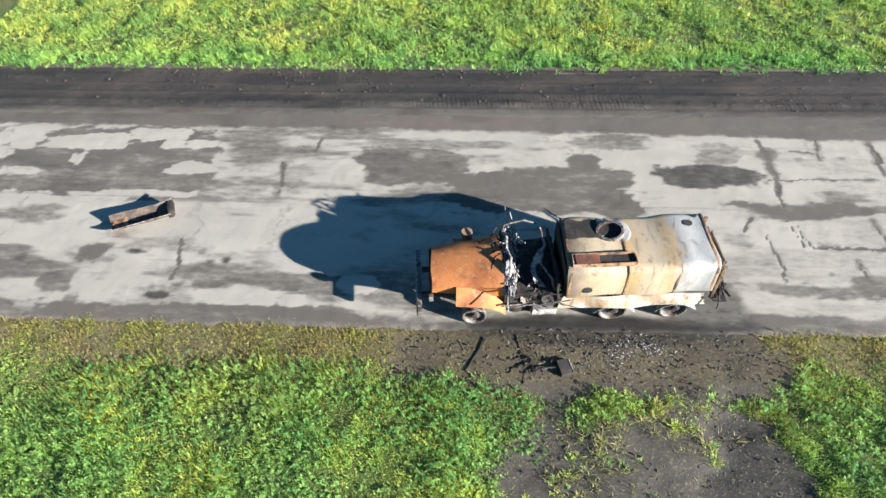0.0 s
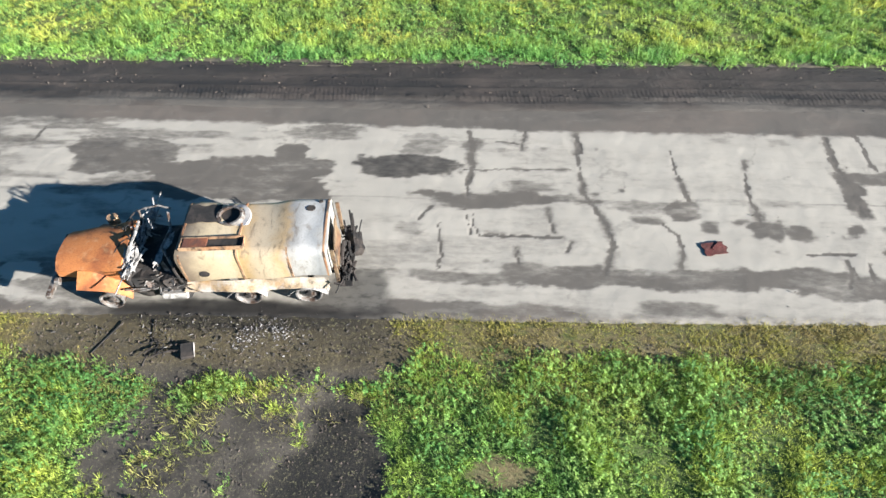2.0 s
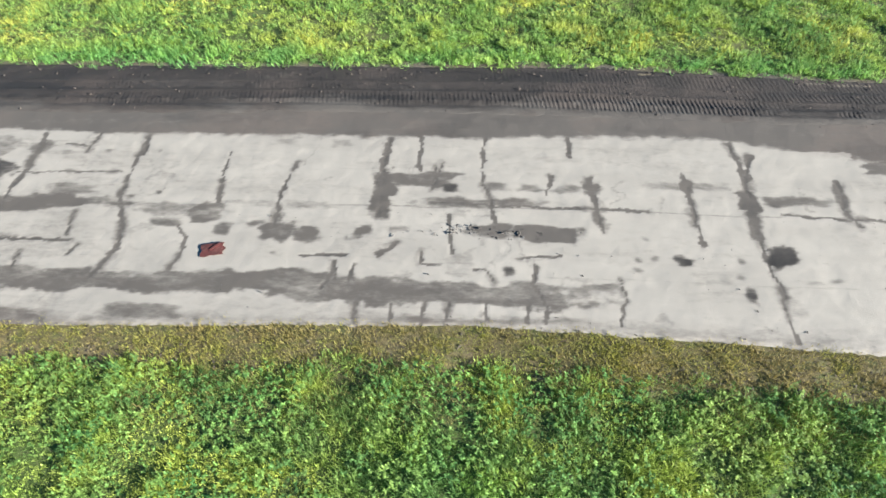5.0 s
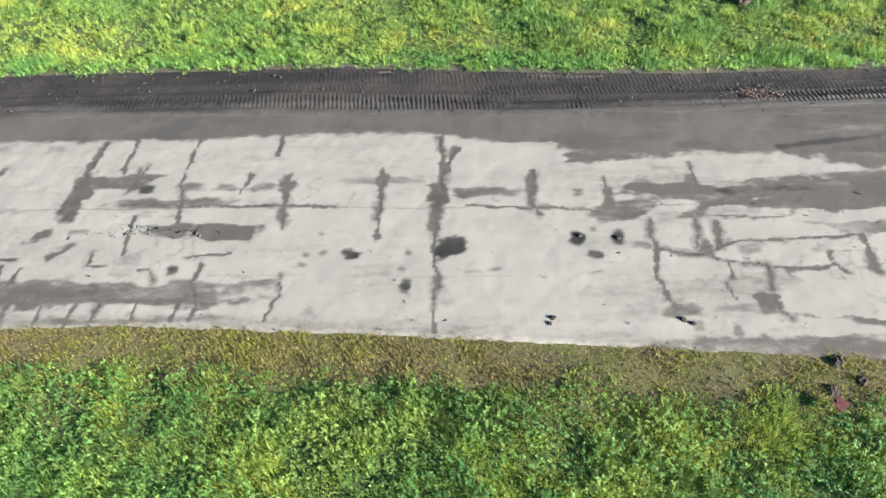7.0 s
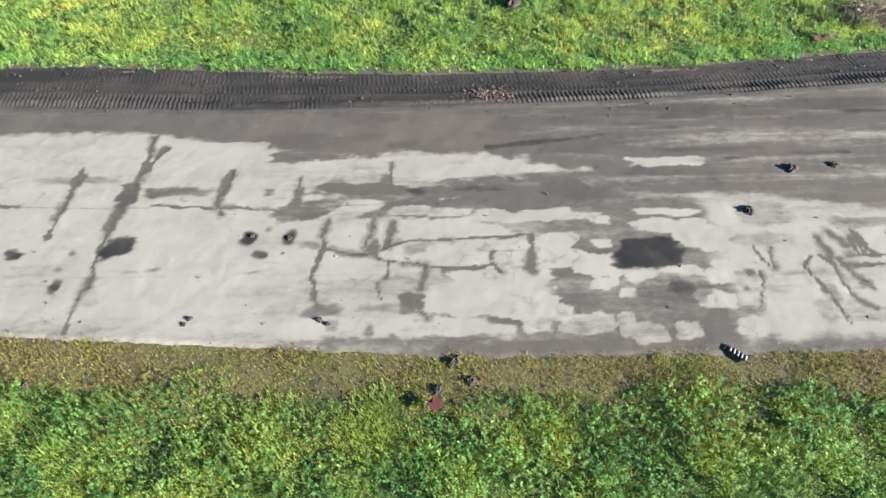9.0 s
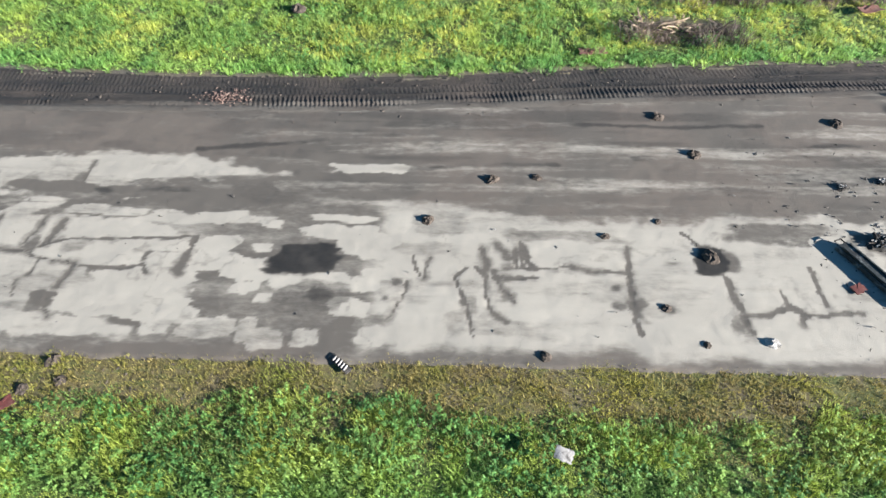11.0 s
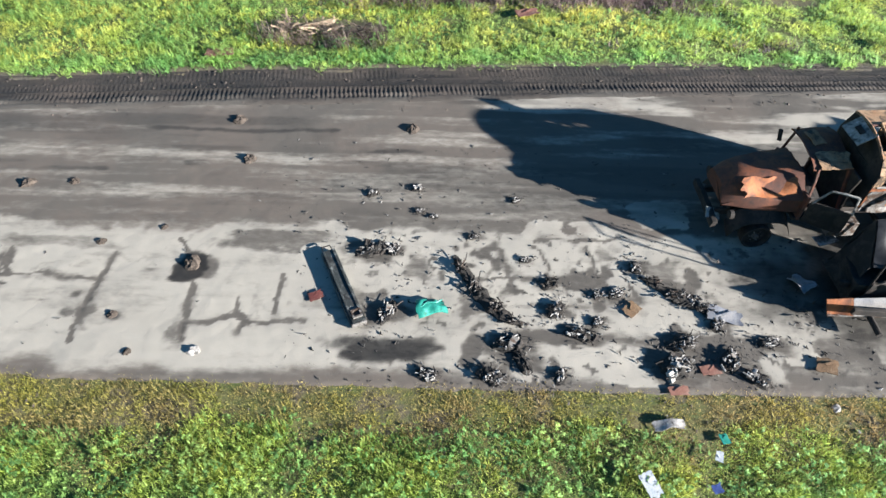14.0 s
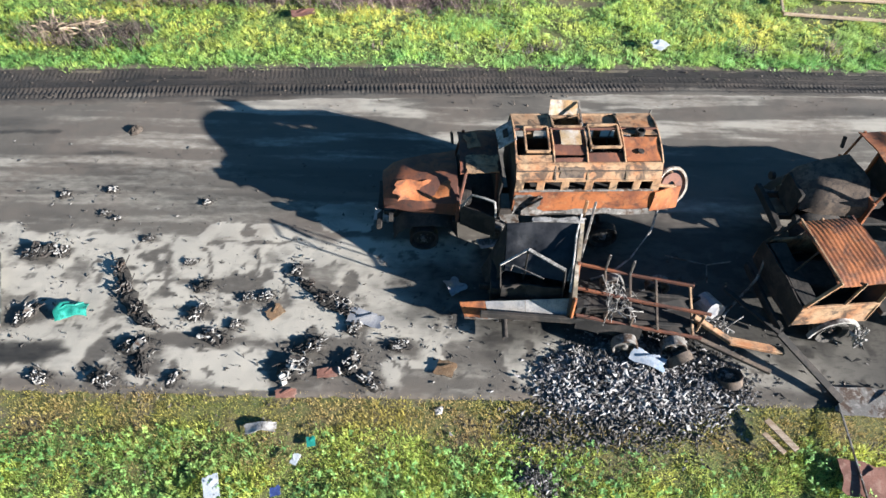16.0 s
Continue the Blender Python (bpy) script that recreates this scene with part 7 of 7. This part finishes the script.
def debris(x, y, size, turn=0.0, stretch=1.4, pale=0.3, label="", seed=1):
    """A charred lump on the road: a crusted mound, bent wires, strips of sheet and splinters."""
    r = random.Random(seed)
    t = base("charred_debris", pose(x, y, 0, 0, 0, turn), label or "charred black lump of wreckage on the road", "debris", "charred debris on the road")
    h = size * 0.2
    part("crust", dented(heap(r, size * 0.42 * stretch, size * 0.34, h, seed=seed), size * 0.1, 6.0 / size, seed), CHAR_MAT, t)
    part("wire_tangle", tangle(r, (0, 0, h * 0.4), (size * 0.27 * stretch, size * 0.25, h * 0.9), int(12 + 24 * size), 0.014, 3), SOOT, t)
    for k in range(3 + int(4 * size)):
        a = r.uniform(0, 6.28)
        w = size * r.uniform(0.12, 0.3)
        c = box(w, w * r.uniform(0.3, 0.8), w * r.uniform(0.2, 0.5), size * 0.4 * stretch * math.cos(a) * r.random(), size * 0.36 * math.sin(a) * r.random(), h * r.uniform(0.3, 0.8), r.uniform(-50, 50), r.uniform(-50, 50), r.uniform(0, 180), 0.01)
        part("fragment", dented(subdivided(c, 1), w * 0.15, 4.0 / size, k), ASH if r.random() < pale * 0.6 + 0.1 else SOOT, t)
    if pale > 0:
        part("pale_tangle", tangle(r, (0, 0, h * 0.5), (size * 0.24 * stretch, size * 0.22, h * 0.8), int(14 + 40 * pale * size), 0.014, 3), ASH, t)
        part("sheet_scrap", panel(size * 0.4, size * 0.22, pose(size * 0.1, -size * 0.05, h * 0.75, 18, -14, r.uniform(0, 180)), 0.012, size * 0.12, (6, 4), 0, seed), ASH if pale > 0.6 else SCALE_STEEL, t)
    shards("splinter_mess", d_rng, int(24 + 40 * size), spread(0, 0, size * 0.45 * stretch, size * 0.4, 0.0, h * 0.8), (0.02, 0.075), CHAR_BITS, parent=t)
    return t


CHAR_MAT = layered("charred_crust", (0.018, 0.017, 0.016), (0.035, 0.031, 0.028), (0.09, 0.085, 0.08), 6.0, (0.45, 0.6), (0.62, 0.72), 0.9, relief=0.9)
for k, (x, y, s, a, st, pale) in enumerate(LUMPS_WEST + LUMPS_EAST):
    debris(x, y, s, a, st, pale, "charred debris with pale metal scraps on the road" if pale > 0.45 else "", k + 2)


def long_debris(name, label, points, width, seed):
    """A long burnt bundle lying along a line."""
    r = random.Random(seed)
    t = base(name, pose(*points[0], 0), label, "debris")
    o = Vector((*points[0], 0))
    pts = [Vector((*p, 0)) - o for p in points]
    secs = []
    line = [a.lerp(b, f) for a, b in zip(pts, pts[1:]) for f in (0.0, 0.25, 0.5, 0.75)] + [pts[-1]]
    side = (pts[-1] - pts[0]).cross(Vector((0, 0, 1))).normalized()
    for k, c in enumerate(line):
        w = width * (0.25 + 0.5 * math.sin(math.pi * (k + 0.6) / (len(line) + 0.2))) * r.uniform(0.7, 1.3)
        secs.append([c + side * (w * math.cos(radians(q))) + Vector((0, 0, -0.01 + w * 0.5 * math.sin(radians(q)))) for q in range(0, 181, 30)])
    part("crust", dented(subdivided(loft(secs), 1), width * 0.16, 6.0, seed), CHAR_MAT, t)
    bm, pale = bmesh.new(), bmesh.new()
    for a, b in zip(pts, pts[1:]):
        c = (a + b) / 2
        tangle(r, (c.x, c.y, width * 0.2), (abs(b.x - a.x) * 0.28 + 0.05, abs(b.y - a.y) * 0.28 + 0.05, width * 0.7), 20, 0.015, 3, bm=bm)
        tangle(r, (c.x, c.y, width * 0.3), (abs(b.x - a.x) * 0.24 + 0.04, abs(b.y - a.y) * 0.24 + 0.04, width * 0.7), 10, 0.013, 3, bm=pale)
    for ob in (part("scrap_mat", bm, SOOT, t), part("pale_scrap", pale, SCALE_STEEL, t)):
        ob["kind"] = "stuff"
    return t


long_debris("burnt_bundle", "long burnt black bundle trailing over the road", [(61.75, 10.9), (62.1, 10.2), (62.5, 9.5), (62.95, 9.0), (63.4, 8.75)], 0.28, 3)
long_debris("burnt_branch", "burnt black branching scrap on the road", [(66.5, 10.35), (67.0, 9.95), (67.6, 9.55), (68.2, 9.15)], 0.26, 4)


def stowage_box(m):
    t = base("stowage_box", m, "long dark green dented steel box lying on the road", "box")
    part("body", dented(subdivided(box(2.45, 0.38, 0.13, 0, 0, 0.075), 3), 0.03, 2), DARK_GREEN, t)
    part("lid", panel(2.4, 0.32, pose(0.02, 0.02, 0.155), 0.03, 0.03, (16, 4), 0, 70), DARK_GREEN, t, "", True)
    for y in (0.13, -0.12):
        part("rib", beam((-1.1, y, 0.185), (1.05, y, 0.185), 0.05, 0.04), DARK_GREEN, t)
    part("end_plate", box(0.06, 0.38, 0.14, 1.25, 0, 0.085, 0, 8), SCALE_STEEL, t, "pale bare end plate")
    part("end_frame", ring([(0.17, 0), (0.17, 0.06), (0.11, 0.06), (0.11, 0)], 4, pose(1.0, 0.03, 0.16, 0, 0, 45)), SCALE_STEEL, t)
    part("handle", tube([(-1.22, 0.12, 0.12), (-1.36, 0.1, 0.14), (-1.36, -0.1, 0.14), (-1.22, -0.12, 0.12)], 0.02), SOOT, t)
    return t


stowage_box(pose(58.98, 9.78, 0, 0, 0, -65))
t = base("tarpaulin", pose(61.2, 9.2, 0, 0, 0, 12), "crumpled teal tarpaulin lying on the road", "tarpaulin")
part("sheet", dented(panel(0.72, 0.46, pose(0, 0, 0.12, -4, 3), 0.02, 0.16, (18, 12), 0.0, 71, lambda u, v: 0.1 - 0.4 * ((u - 0.5) ** 2 + (v - 0.5) ** 2)), 0.05, 5), TEAL, t, "", True)
part("fold", tube([(-0.3, -0.05, 0.17), (-0.1, 0.05, 0.23), (0.12, 0.02, 0.21), (0.28, 0.1, 0.17)], 0.02), TEAL, t)


def flat_thing(name, label, category, w, h, m, material, crumple=0.06, seed=1, part_name="sheet"):
    t = base(name, m, label, category)
    low = panel(w, h, pose(0, 0, crumple * 0.7 + 0.015), 0.015, crumple, (10, 8), 0, seed, ragged=0.28)
    part(part_name, low, material, t, "", True)
    part("torn_strip", panel(w * 0.5, h * 0.16, pose(w * 0.1, h * 0.15, crumple + 0.03, 4, -3, 35), 0.012, crumple * 0.8, (7, 3), 0, seed + 5, ragged=0.3), material, t, "", True)
    return t


flat_thing("brown_board", "brown scorched board lying on the road", "board", 0.42, 0.34, pose(66.1, 9.3, 0, 0, 0, 40), TAN_BOARD, 0.03, 2)
flat_thing("brown_board", "light brown carton lying on the road edge", "carton", 0.45, 0.36, pose(70.29, 7.79, 0.02, 0, 0, -20), TAN_BOARD, 0.08, 3)
flat_thing("red_rag", "dull red rag lying on the road", "rag", 0.62, 0.42, pose(15.58, 10.52, 0, 0, 0, 10), RED_RAG, 0.02, 4)
flat_thing("red_rag", "small red rag beside a green box", "rag", 0.35, 0.25, pose(58.35, 9.5, 0, 0, 0, 30), RED_RAG, 0.03, 5)
flat_thing("pink_scrap", "faded red scrap at the road's edge", "scrap", 0.45, 0.2, pose(66.74, 7.1, 0.0, 0, 0, 5), PINK_RAG, 0.04, 6)
flat_thing("pale_cloth", "pale blue cloth crumpled on a heap of ash", "cloth", 0.75, 0.36, pose(75.0, 8.05, 0.18, 6, 0, -28), PALE_CLOTH, 0.12, 7)
flat_thing("plastic_board", "white plastic board lying in the grass", "panel", 0.3, 0.5, pose(65.65, 4.95, 0.14, 0, 0, 20), WHITE_PLASTIC, 0.02, 8)
flat_thing("rubbish_sheet", "grey-white torn sheet lying in the verge grass", "rubbish", 0.7, 0.2, pose(66.35, 6.28, -0.09, 0, 0, 4), ASH, 0.14, 9)
flat_thing("rubbish_sheet", "teal plastic scrap in the verge grass", "rubbish", 0.18, 0.22, pose(67.45, 6.0, -0.03, 0, 0, 10), TEAL, 0.07, 10)
flat_thing("rubbish_bag", "grey-white rubbish bag lying in long grass", "rubbish", 0.36, 0.28, pose(50.74, 5.05, 0.15, 0, 0, -20), ASH, 0.09, 11)
flat_thing("pink_board", "faded pink board lying in the grass", "board", 1.0, 0.75, pose(79.0, 5.35, 0.12, 0, 0, -8), PINK_RAG, 0.03, 12)
flat_thing("grey_plate", "dark grey steel plate lying at the road's edge", "plate", 1.7, 0.7, pose(80.0, 7.15, 0.04, 0, 0, -3), SCALE_STEEL, 0.03, 13)
flat_thing("red_scrap", "small dull red scrap on the verge", "scrap", 0.3, 0.28, pose(39.3, 5.98, 0.08, 0, 0, 40), RED_RAG, 0.06, 14)
flat_thing("red_scrap", "reddish board lying in the grass", "board", 0.85, 0.5, pose(64.6, 23.4, 0.1, 0, 0, 15), PINK_RAG, 0.06, 15)
flat_thing("red_scrap", "brown reddish board lying in the grass", "board", 0.95, 0.45, pose(53.4, 20.1, 0.05, 0, 0, 5), PINK_RAG, 0.06, 16)
flat_thing("white_bundle", "grey-white bundle lying in the grass", "rubbish", 0.6, 0.5, pose(78.2, 21.6, 0.15, 0, 0, 30), WHITE_PLASTIC, 0.14, 17)
flat_thing("scorched_sheet", "bluish scorched sheet on the blackened road", "sheet", 0.55, 0.45, pose(70.49, 10.13, 0.03, 0, 0, -60), BLUED, 0.22, 18)
flat_thing("scorched_sheet", "bluish scorched sheet on the road's edge", "sheet", 0.85, 0.4, pose(68.33, 9.14, 0.0, 0, 0, -14), BLUED, 0.1, 19)


flat_thing("blue_bag", "small dark blue bag lying in the grass", "bag", 0.22, 0.18, pose(66.95, 4.9, 0.12, 0, 0, 15), BLUE_BAG, 0.08, 20)
flat_thing("white_scrap", "small white scrap in the verge grass", "rubbish", 0.24, 0.15, pose(67.2, 5.6, 0.04, 0, 0, 70), WHITE_PLASTIC, 0.06, 21)
flat_thing("pink_cloth", "dull pink cloth on the littered road", "cloth", 0.45, 0.24, pose(67.6, 7.65, 0.0, 0, 0, 10), PINK_RAG, 0.04, 22)


def planks(name, label, bars, material, category="plank"):
    t = base(name, pose(*bars[0][0][:2], 0), label, category)
    o = Vector((*bars[0][0][:2], 0))
    for a, b, w, h in bars:
        part("board", beam(Vector(a) - o, Vector(b) - o, w, h), material, t)
    return t


planks("pale_planks", "pale weathered planks lying in the verge grass", [((77.35, 6.65, 0.15), (77.75, 5.95, 0.2), 0.16, 0.03), ((77.2, 6.35, 0.12), (77.5, 5.9, 0.14), 0.12, 0.03)], WOOD)
planks("ramp_rail", "long bent dark steel rail leaning from a truck", [((77.1, 9.8, 0.75), (78.1, 8.6, 0.62), 0.12, 0.06), ((78.1, 8.6, 0.62), (79.25, 7.15, 0.1), 0.2, 0.05)], SOOT, "rail")
planks("steel_pole", "thin pale pole lying over grass and road", [((79.15, 7.1, 0.1), (78.75, 4.6, 0.25), 0.04, 0.04)], SCALE_STEEL, "pole")
planks("timber_frame", "weathered timber beams round a bare patch of earth", [((83.9, 24.5, 0.12), (84.3, 25.9, 0.12), 0.1, 0.12), ((83.9, 24.45, 0.1), (88.6, 24.0, 0.12), 0.12, 0.12), ((84.3, 25.9, 0.1), (89.2, 25.6, 0.12), 0.1, 0.12)], WOOD, "timber")
planks("loose_cable", "pale cable lying beside a wreck", [((76.2, 11.4, 0.05), (77.1, 10.9, 0.3), 0.03, 0.03), ((77.1, 10.9, 0.3), (77.9, 11.2, 0.1), 0.03, 0.03), ((77.1, 10.9, 0.3), (77.1, 10.5, 0.05), 0.03, 0.03)], SCALE_STEEL, "cable")


def tread_strip(m):
    """A torn piece of lugged tyre tread."""
    t = base("tread_strip", m, "torn black tyre tread with pale lugs on the road", "tyre scrap")
    part("carcass", panel(0.6, 0.17, pose(0, 0, 0.03), 0.03, 0.02, (10, 3), 0, 80), RUBBER, t)
    for k in range(5):
        part("lug", box(0.04, 0.14, 0.03, -0.18 + 0.09 * k, 0, 0.06, 0, 0, 12), ASH, t)
    return t


tread_strip(pose(46.1, 7.12, 0, 0, 0, -42))


def fender_shell(m):
    t = base("fender_shell", m, "dark burnt trough-shaped sheet lying on the road", "sheet")
    part("shell", panel(1.75, 0.62, pose(0, 0, 0.06), 0.03, 0.04, (14, 10), 0, 82, lambda u, v: 0.85 * (v - 0.5) ** 2), BURNT_BROWN, t, "", True)
    part("end_rim", tube([(0.87, -0.3, 0.29), (0.88, -0.15, 0.12), (0.88, 0, 0.06), (0.88, 0.15, 0.12), (0.87, 0.3, 0.29)], 0.03), SOOT, t)
    part("end_wall", dented(subdivided(box(0.2, 0.5, 0.24, 0.85, 0.02, 0.2, 0, 12), 2), 0.05, 4), SOOT, t)
    part("edge_lip", tube([(-0.87, -0.3, 0.27), (0, -0.31, 0.29), (0.85, -0.3, 0.3)], 0.022), SCALE_STEEL, t)
    part("inner_scrap", panel(0.45, 0.4, pose(-0.6, 0.0, 0.16, 8, 4), 0.02, 0.05, (6, 6), 0, 83, ragged=0.4), RUST_TAN, t, "tan scorched patch", True)
    part("bracket", beam((0.4, 0.28, 0.25), (0.95, 0.34, 0.34), 0.05, 0.05), SCALE_STEEL, t)
    return t


fender_shell(pose(-9.85, 11.2, 0, 0, 0, 24))
t = base("battery", pose(2.15, 6.85, 0, 0, 0, 18), "scorched battery with a pale side on burnt soil", "battery")
part("case", box(0.3, 0.4, 0.13, 0, 0, -0.03, 5, 8), SOOT, t)
part("pale_side", box(0.02, 0.38, 0.12, 0.165, 0, -0.03, 5, 8), ASH, t)
t = base("scrap_strip", pose(1.2, 6.9, 0), "long bent strips of scrap lying on burnt soil", "scrap")
part("strip", tube([(-0.1, 0.8, 0.0), (0, 0.2, -0.03), (0.02, -0.1, -0.045), (-0.05, -0.5, -0.065)], 0.012), SOOT, t)
part("strip", tube([(-0.9, 0.7, 0.0), (-1.2, 0.2, -0.035), (-1.4, -0.2, -0.055)], 0.014), SOOT, t)
part("scrap", tangle(rnd, (0.4, 0.0, -0.07), (0.4, 0.25, 0.03), 14, 0.012), SOOT, t)


def stone(x, y, size, label, material=None, seed=1):
    z = 0.0 if y > float(south_edge(x)) else float(ground_height(np.array([x]), np.array([y]))[0])
    ob = part("clod", dented(heap(rnd, size * 0.5, size * 0.42, size * 0.22, seed=seed), size * 0.07, 8 / size), material or EARTH)
    ob.matrix_world = pose(x, y, z, 0, 0, seed * 40)
    return tagged(ob, label, "clod", "clods of earth")


EARTH = layered("dark_earth", (0.045, 0.036, 0.03), (0.075, 0.06, 0.05), (0.028, 0.024, 0.021), 5.0, rough=0.95, relief=0.9)
CLODS = [(54.94, 16.35, 0.5), (60.45, 16.12, 0.55), (55.65, 14.53, 0.5), (50.9, 13.38, 0.35), (49.62, 13.27, 0.5), (47.85, 11.63, 0.4), (55.05, 10.45, 0.55), (39.35, 6.41, 0.35), (40.1, 6.61, 0.35), (39.74, 7.1, 0.4), (30.18, 6.7, 0.32), (36.55, 8.26, 0.22), (36.75, 8.15, 0.18), (33.45, 8.36, 0.2), (33.35, 8.2, 0.16), (50.61, 7.42, 0.32), (54.29, 7.8, 0.24), (52.5, 11.12, 0.3), (53.97, 11.68, 0.25), (34.45, 11.0, 0.16), (35.45, 10.9, 0.2), (42.36, 23.1, 0.7), (53.6, 8.83, 0.3)]
for k, (x, y, s) in enumerate(CLODS):
    stone(x, y, s, "dark clod of earth on the road" if y > float(south_edge(x)) and y < 18 else "dark clod of earth in the grass", None, k + 1)
stone(55.76, 7.88, 0.36, "pale broken lump of concrete on the road", ASH, 31)
stone(70.17, 6.8, 0.26, "pale lump of ash at the road's edge", ASH, 32)

# ---- heaps and litter that nobody could count ----
def drifts(cx, cy, rx, ry, count, top):
    """Uneven clusters within an oval."""

    def place(rng, n):
        a, f = rng.uniform(0, 6.283, count), np.sqrt(rng.random(count))
        kx, ky, ks = cx + rx * f * np.cos(a), cy + ry * f * np.sin(a), rng.uniform(0.08, 0.45, count)
        k = rng.integers(0, count, n)
        x, y = kx[k] + ks[k] * rng.normal(0, 1, n), ky[k] + ks[k] * 0.8 * rng.normal(0, 1, n)
        return x, y, top * rng.random(n) * np.clip(1.2 - np.hypot((x - cx) / rx, (y - cy) / ry), 0, 1)

    return place


PALE_BITS = shard_material("pale_ash_bits", ((0.3, 0.295, 0.3), (0.22, 0.21, 0.215), (0.16, 0.155, 0.165), (0.4, 0.4, 0.4), (0.1, 0.09, 0.09)))
shards("ash_heap", d_rng, 8000, drifts(74.6, 7.65, 2.3, 1.15, 90, 0.1), (0.015, 0.12), ASH_BITS, "heap of grey and black ash flakes by the wrecks", long=1.5)
shards("ash_heap", d_rng, 5600, drifts(74.75, 7.6, 2.2, 1.0, 44, 0.12), (0.012, 0.13), PALE_BITS, "drifts of pale ash flakes by the wrecks", long=1.7)
shards("ash_heap", d_rng, 2400, drifts(75.9, 7.5, 1.5, 0.75, 80, 0.14), (0.02, 0.12), ASH_BITS, "grey ash and scraps beside burnt wheels", long=1.3)
shards("ash_heap", d_rng, 1300, drifts(75.6, 7.4, 1.3, 0.7, 30, 0.12), (0.02, 0.12), PALE_BITS, "pale ash flakes beside burnt wheels", long=1.4)
shards("ash_heap", d_rng, 2600, drifts(73.6, 6.55, 2.3, 0.55, 80, 0.08), (0.02, 0.13), CHAR_BITS, "charred flakes spilling into the grass", long=1.3)
shards("ash_heap", d_rng, 900, drifts(72.15, 5.25, 0.45, 0.3, 24, 0.3), (0.03, 0.12), ASH_BITS, "grey crumbly heap of ash in the grass", long=1.2)
PINK_BITS = shard_material("pinkish_crumbs", ((0.2, 0.12, 0.1), (0.14, 0.085, 0.07), (0.26, 0.18, 0.15)))
shards("brick_crumbs", d_rng, 420, spread(41.05, 17.1, 0.42, 0.2), (0.02, 0.09), PINK_BITS, "pinkish brick crumbs on the dark shoulder", long=1.2)


def over_road(x0, x1, y0, y1):
    return lambda rng, n: (rng.uniform(x0, x1, n), rng.uniform(y0, y1, n), np.zeros(n) - 0.005)


shards("road_litter", d_rng, 650, over_road(57.5, 71, 7.1, 11.8), (0.02, 0.09), CHAR_BITS, "charred splinters scattered over the road")
shards("road_litter", d_rng, 260, over_road(56, 71, 11.5, 15.5), (0.03, 0.09), CHAR_BITS, "charred splinters scattered over the muddy road")
shards("road_litter", d_rng, 700, over_road(70, 82, 7.2, 11.8), (0.02, 0.11), CHAR_BITS, "charred splinters among the wrecks")
shards("road_litter", d_rng, 200, over_road(16, 57, 7.6, 12.5), (0.02, 0.07), CHAR_BITS, "small dark crumbs scattered over the road")
shards("wreck_litter", d_rng, 450, spread(3.0, 7.3, 1.8, 0.35, 0.0, 0.06), (0.02, 0.08), CHAR_BITS, "ash and charred splinters beside the tank truck")
shards("earth_crumbs", d_rng, 2600, lambda rng, n: ((x := rng.uniform(-24, 94, n)), north_edge(x) - rng.random(n) ** 2 * 2.6, np.zeros(n) + 0.0), (0.03, 0.11), CLOD_BITS, "crumbs of dark earth on the shoulder", long=1.1)
shards("earth_crumbs", d_rng, 11000, lambda rng, n: ((x := -24 + 118 * rng.random(n) ** 2.2), south_edge(x) - np.abs(rng.normal(0.95, 0.45, n)), np.zeros(n)), (0.02, 0.085), CLOD_BITS, "crumbs of brown earth along the verge", long=1.1)
shards("wreck_litter", d_rng, 420, drifts(3.9, 7.4, 0.9, 0.25, 16, 0.08), (0.015, 0.06), PALE_BITS, "pale ash crumbs below the tank truck", long=1.3)
shards("burnt_clods", d_rng, 600, drifts(4.6, 4.6, 3.6, 2.0, 60, 0.0), (0.03, 0.08), CLOD_BITS, "clods of burnt earth in the scorched hollow", long=1.1)
shards("road_litter", d_rng, 70, spread(22.7, 11.35, 1.1, 0.12), (0.03, 0.1), CHAR_BITS, "small charred crumbs in a row on the pale road")
b_rng = random.Random(9)
for x, y, sx, sy, n in ((56.4, 21.9, 1.0, 0.5, 50), (57.8, 21.4, 0.6, 0.35, 30), (61.2, 24.9, 1.1, 0.4, 36), (55.3, 22.3, 0.5, 0.3, 20)):
    twigs = part("dead_branches", tangle(b_rng, (0, 0, 0.05), (sx, sy, 0.6), n, 0.02, 4), BURNT_BROWN if n < 40 else WOOD)
    twigs.matrix_world = pose(x, y, float(ground_height(np.array([x]), np.array([y]))[0]))
    tagged(twigs, "dead branches lying in the grass", "branches", kind="stuff")
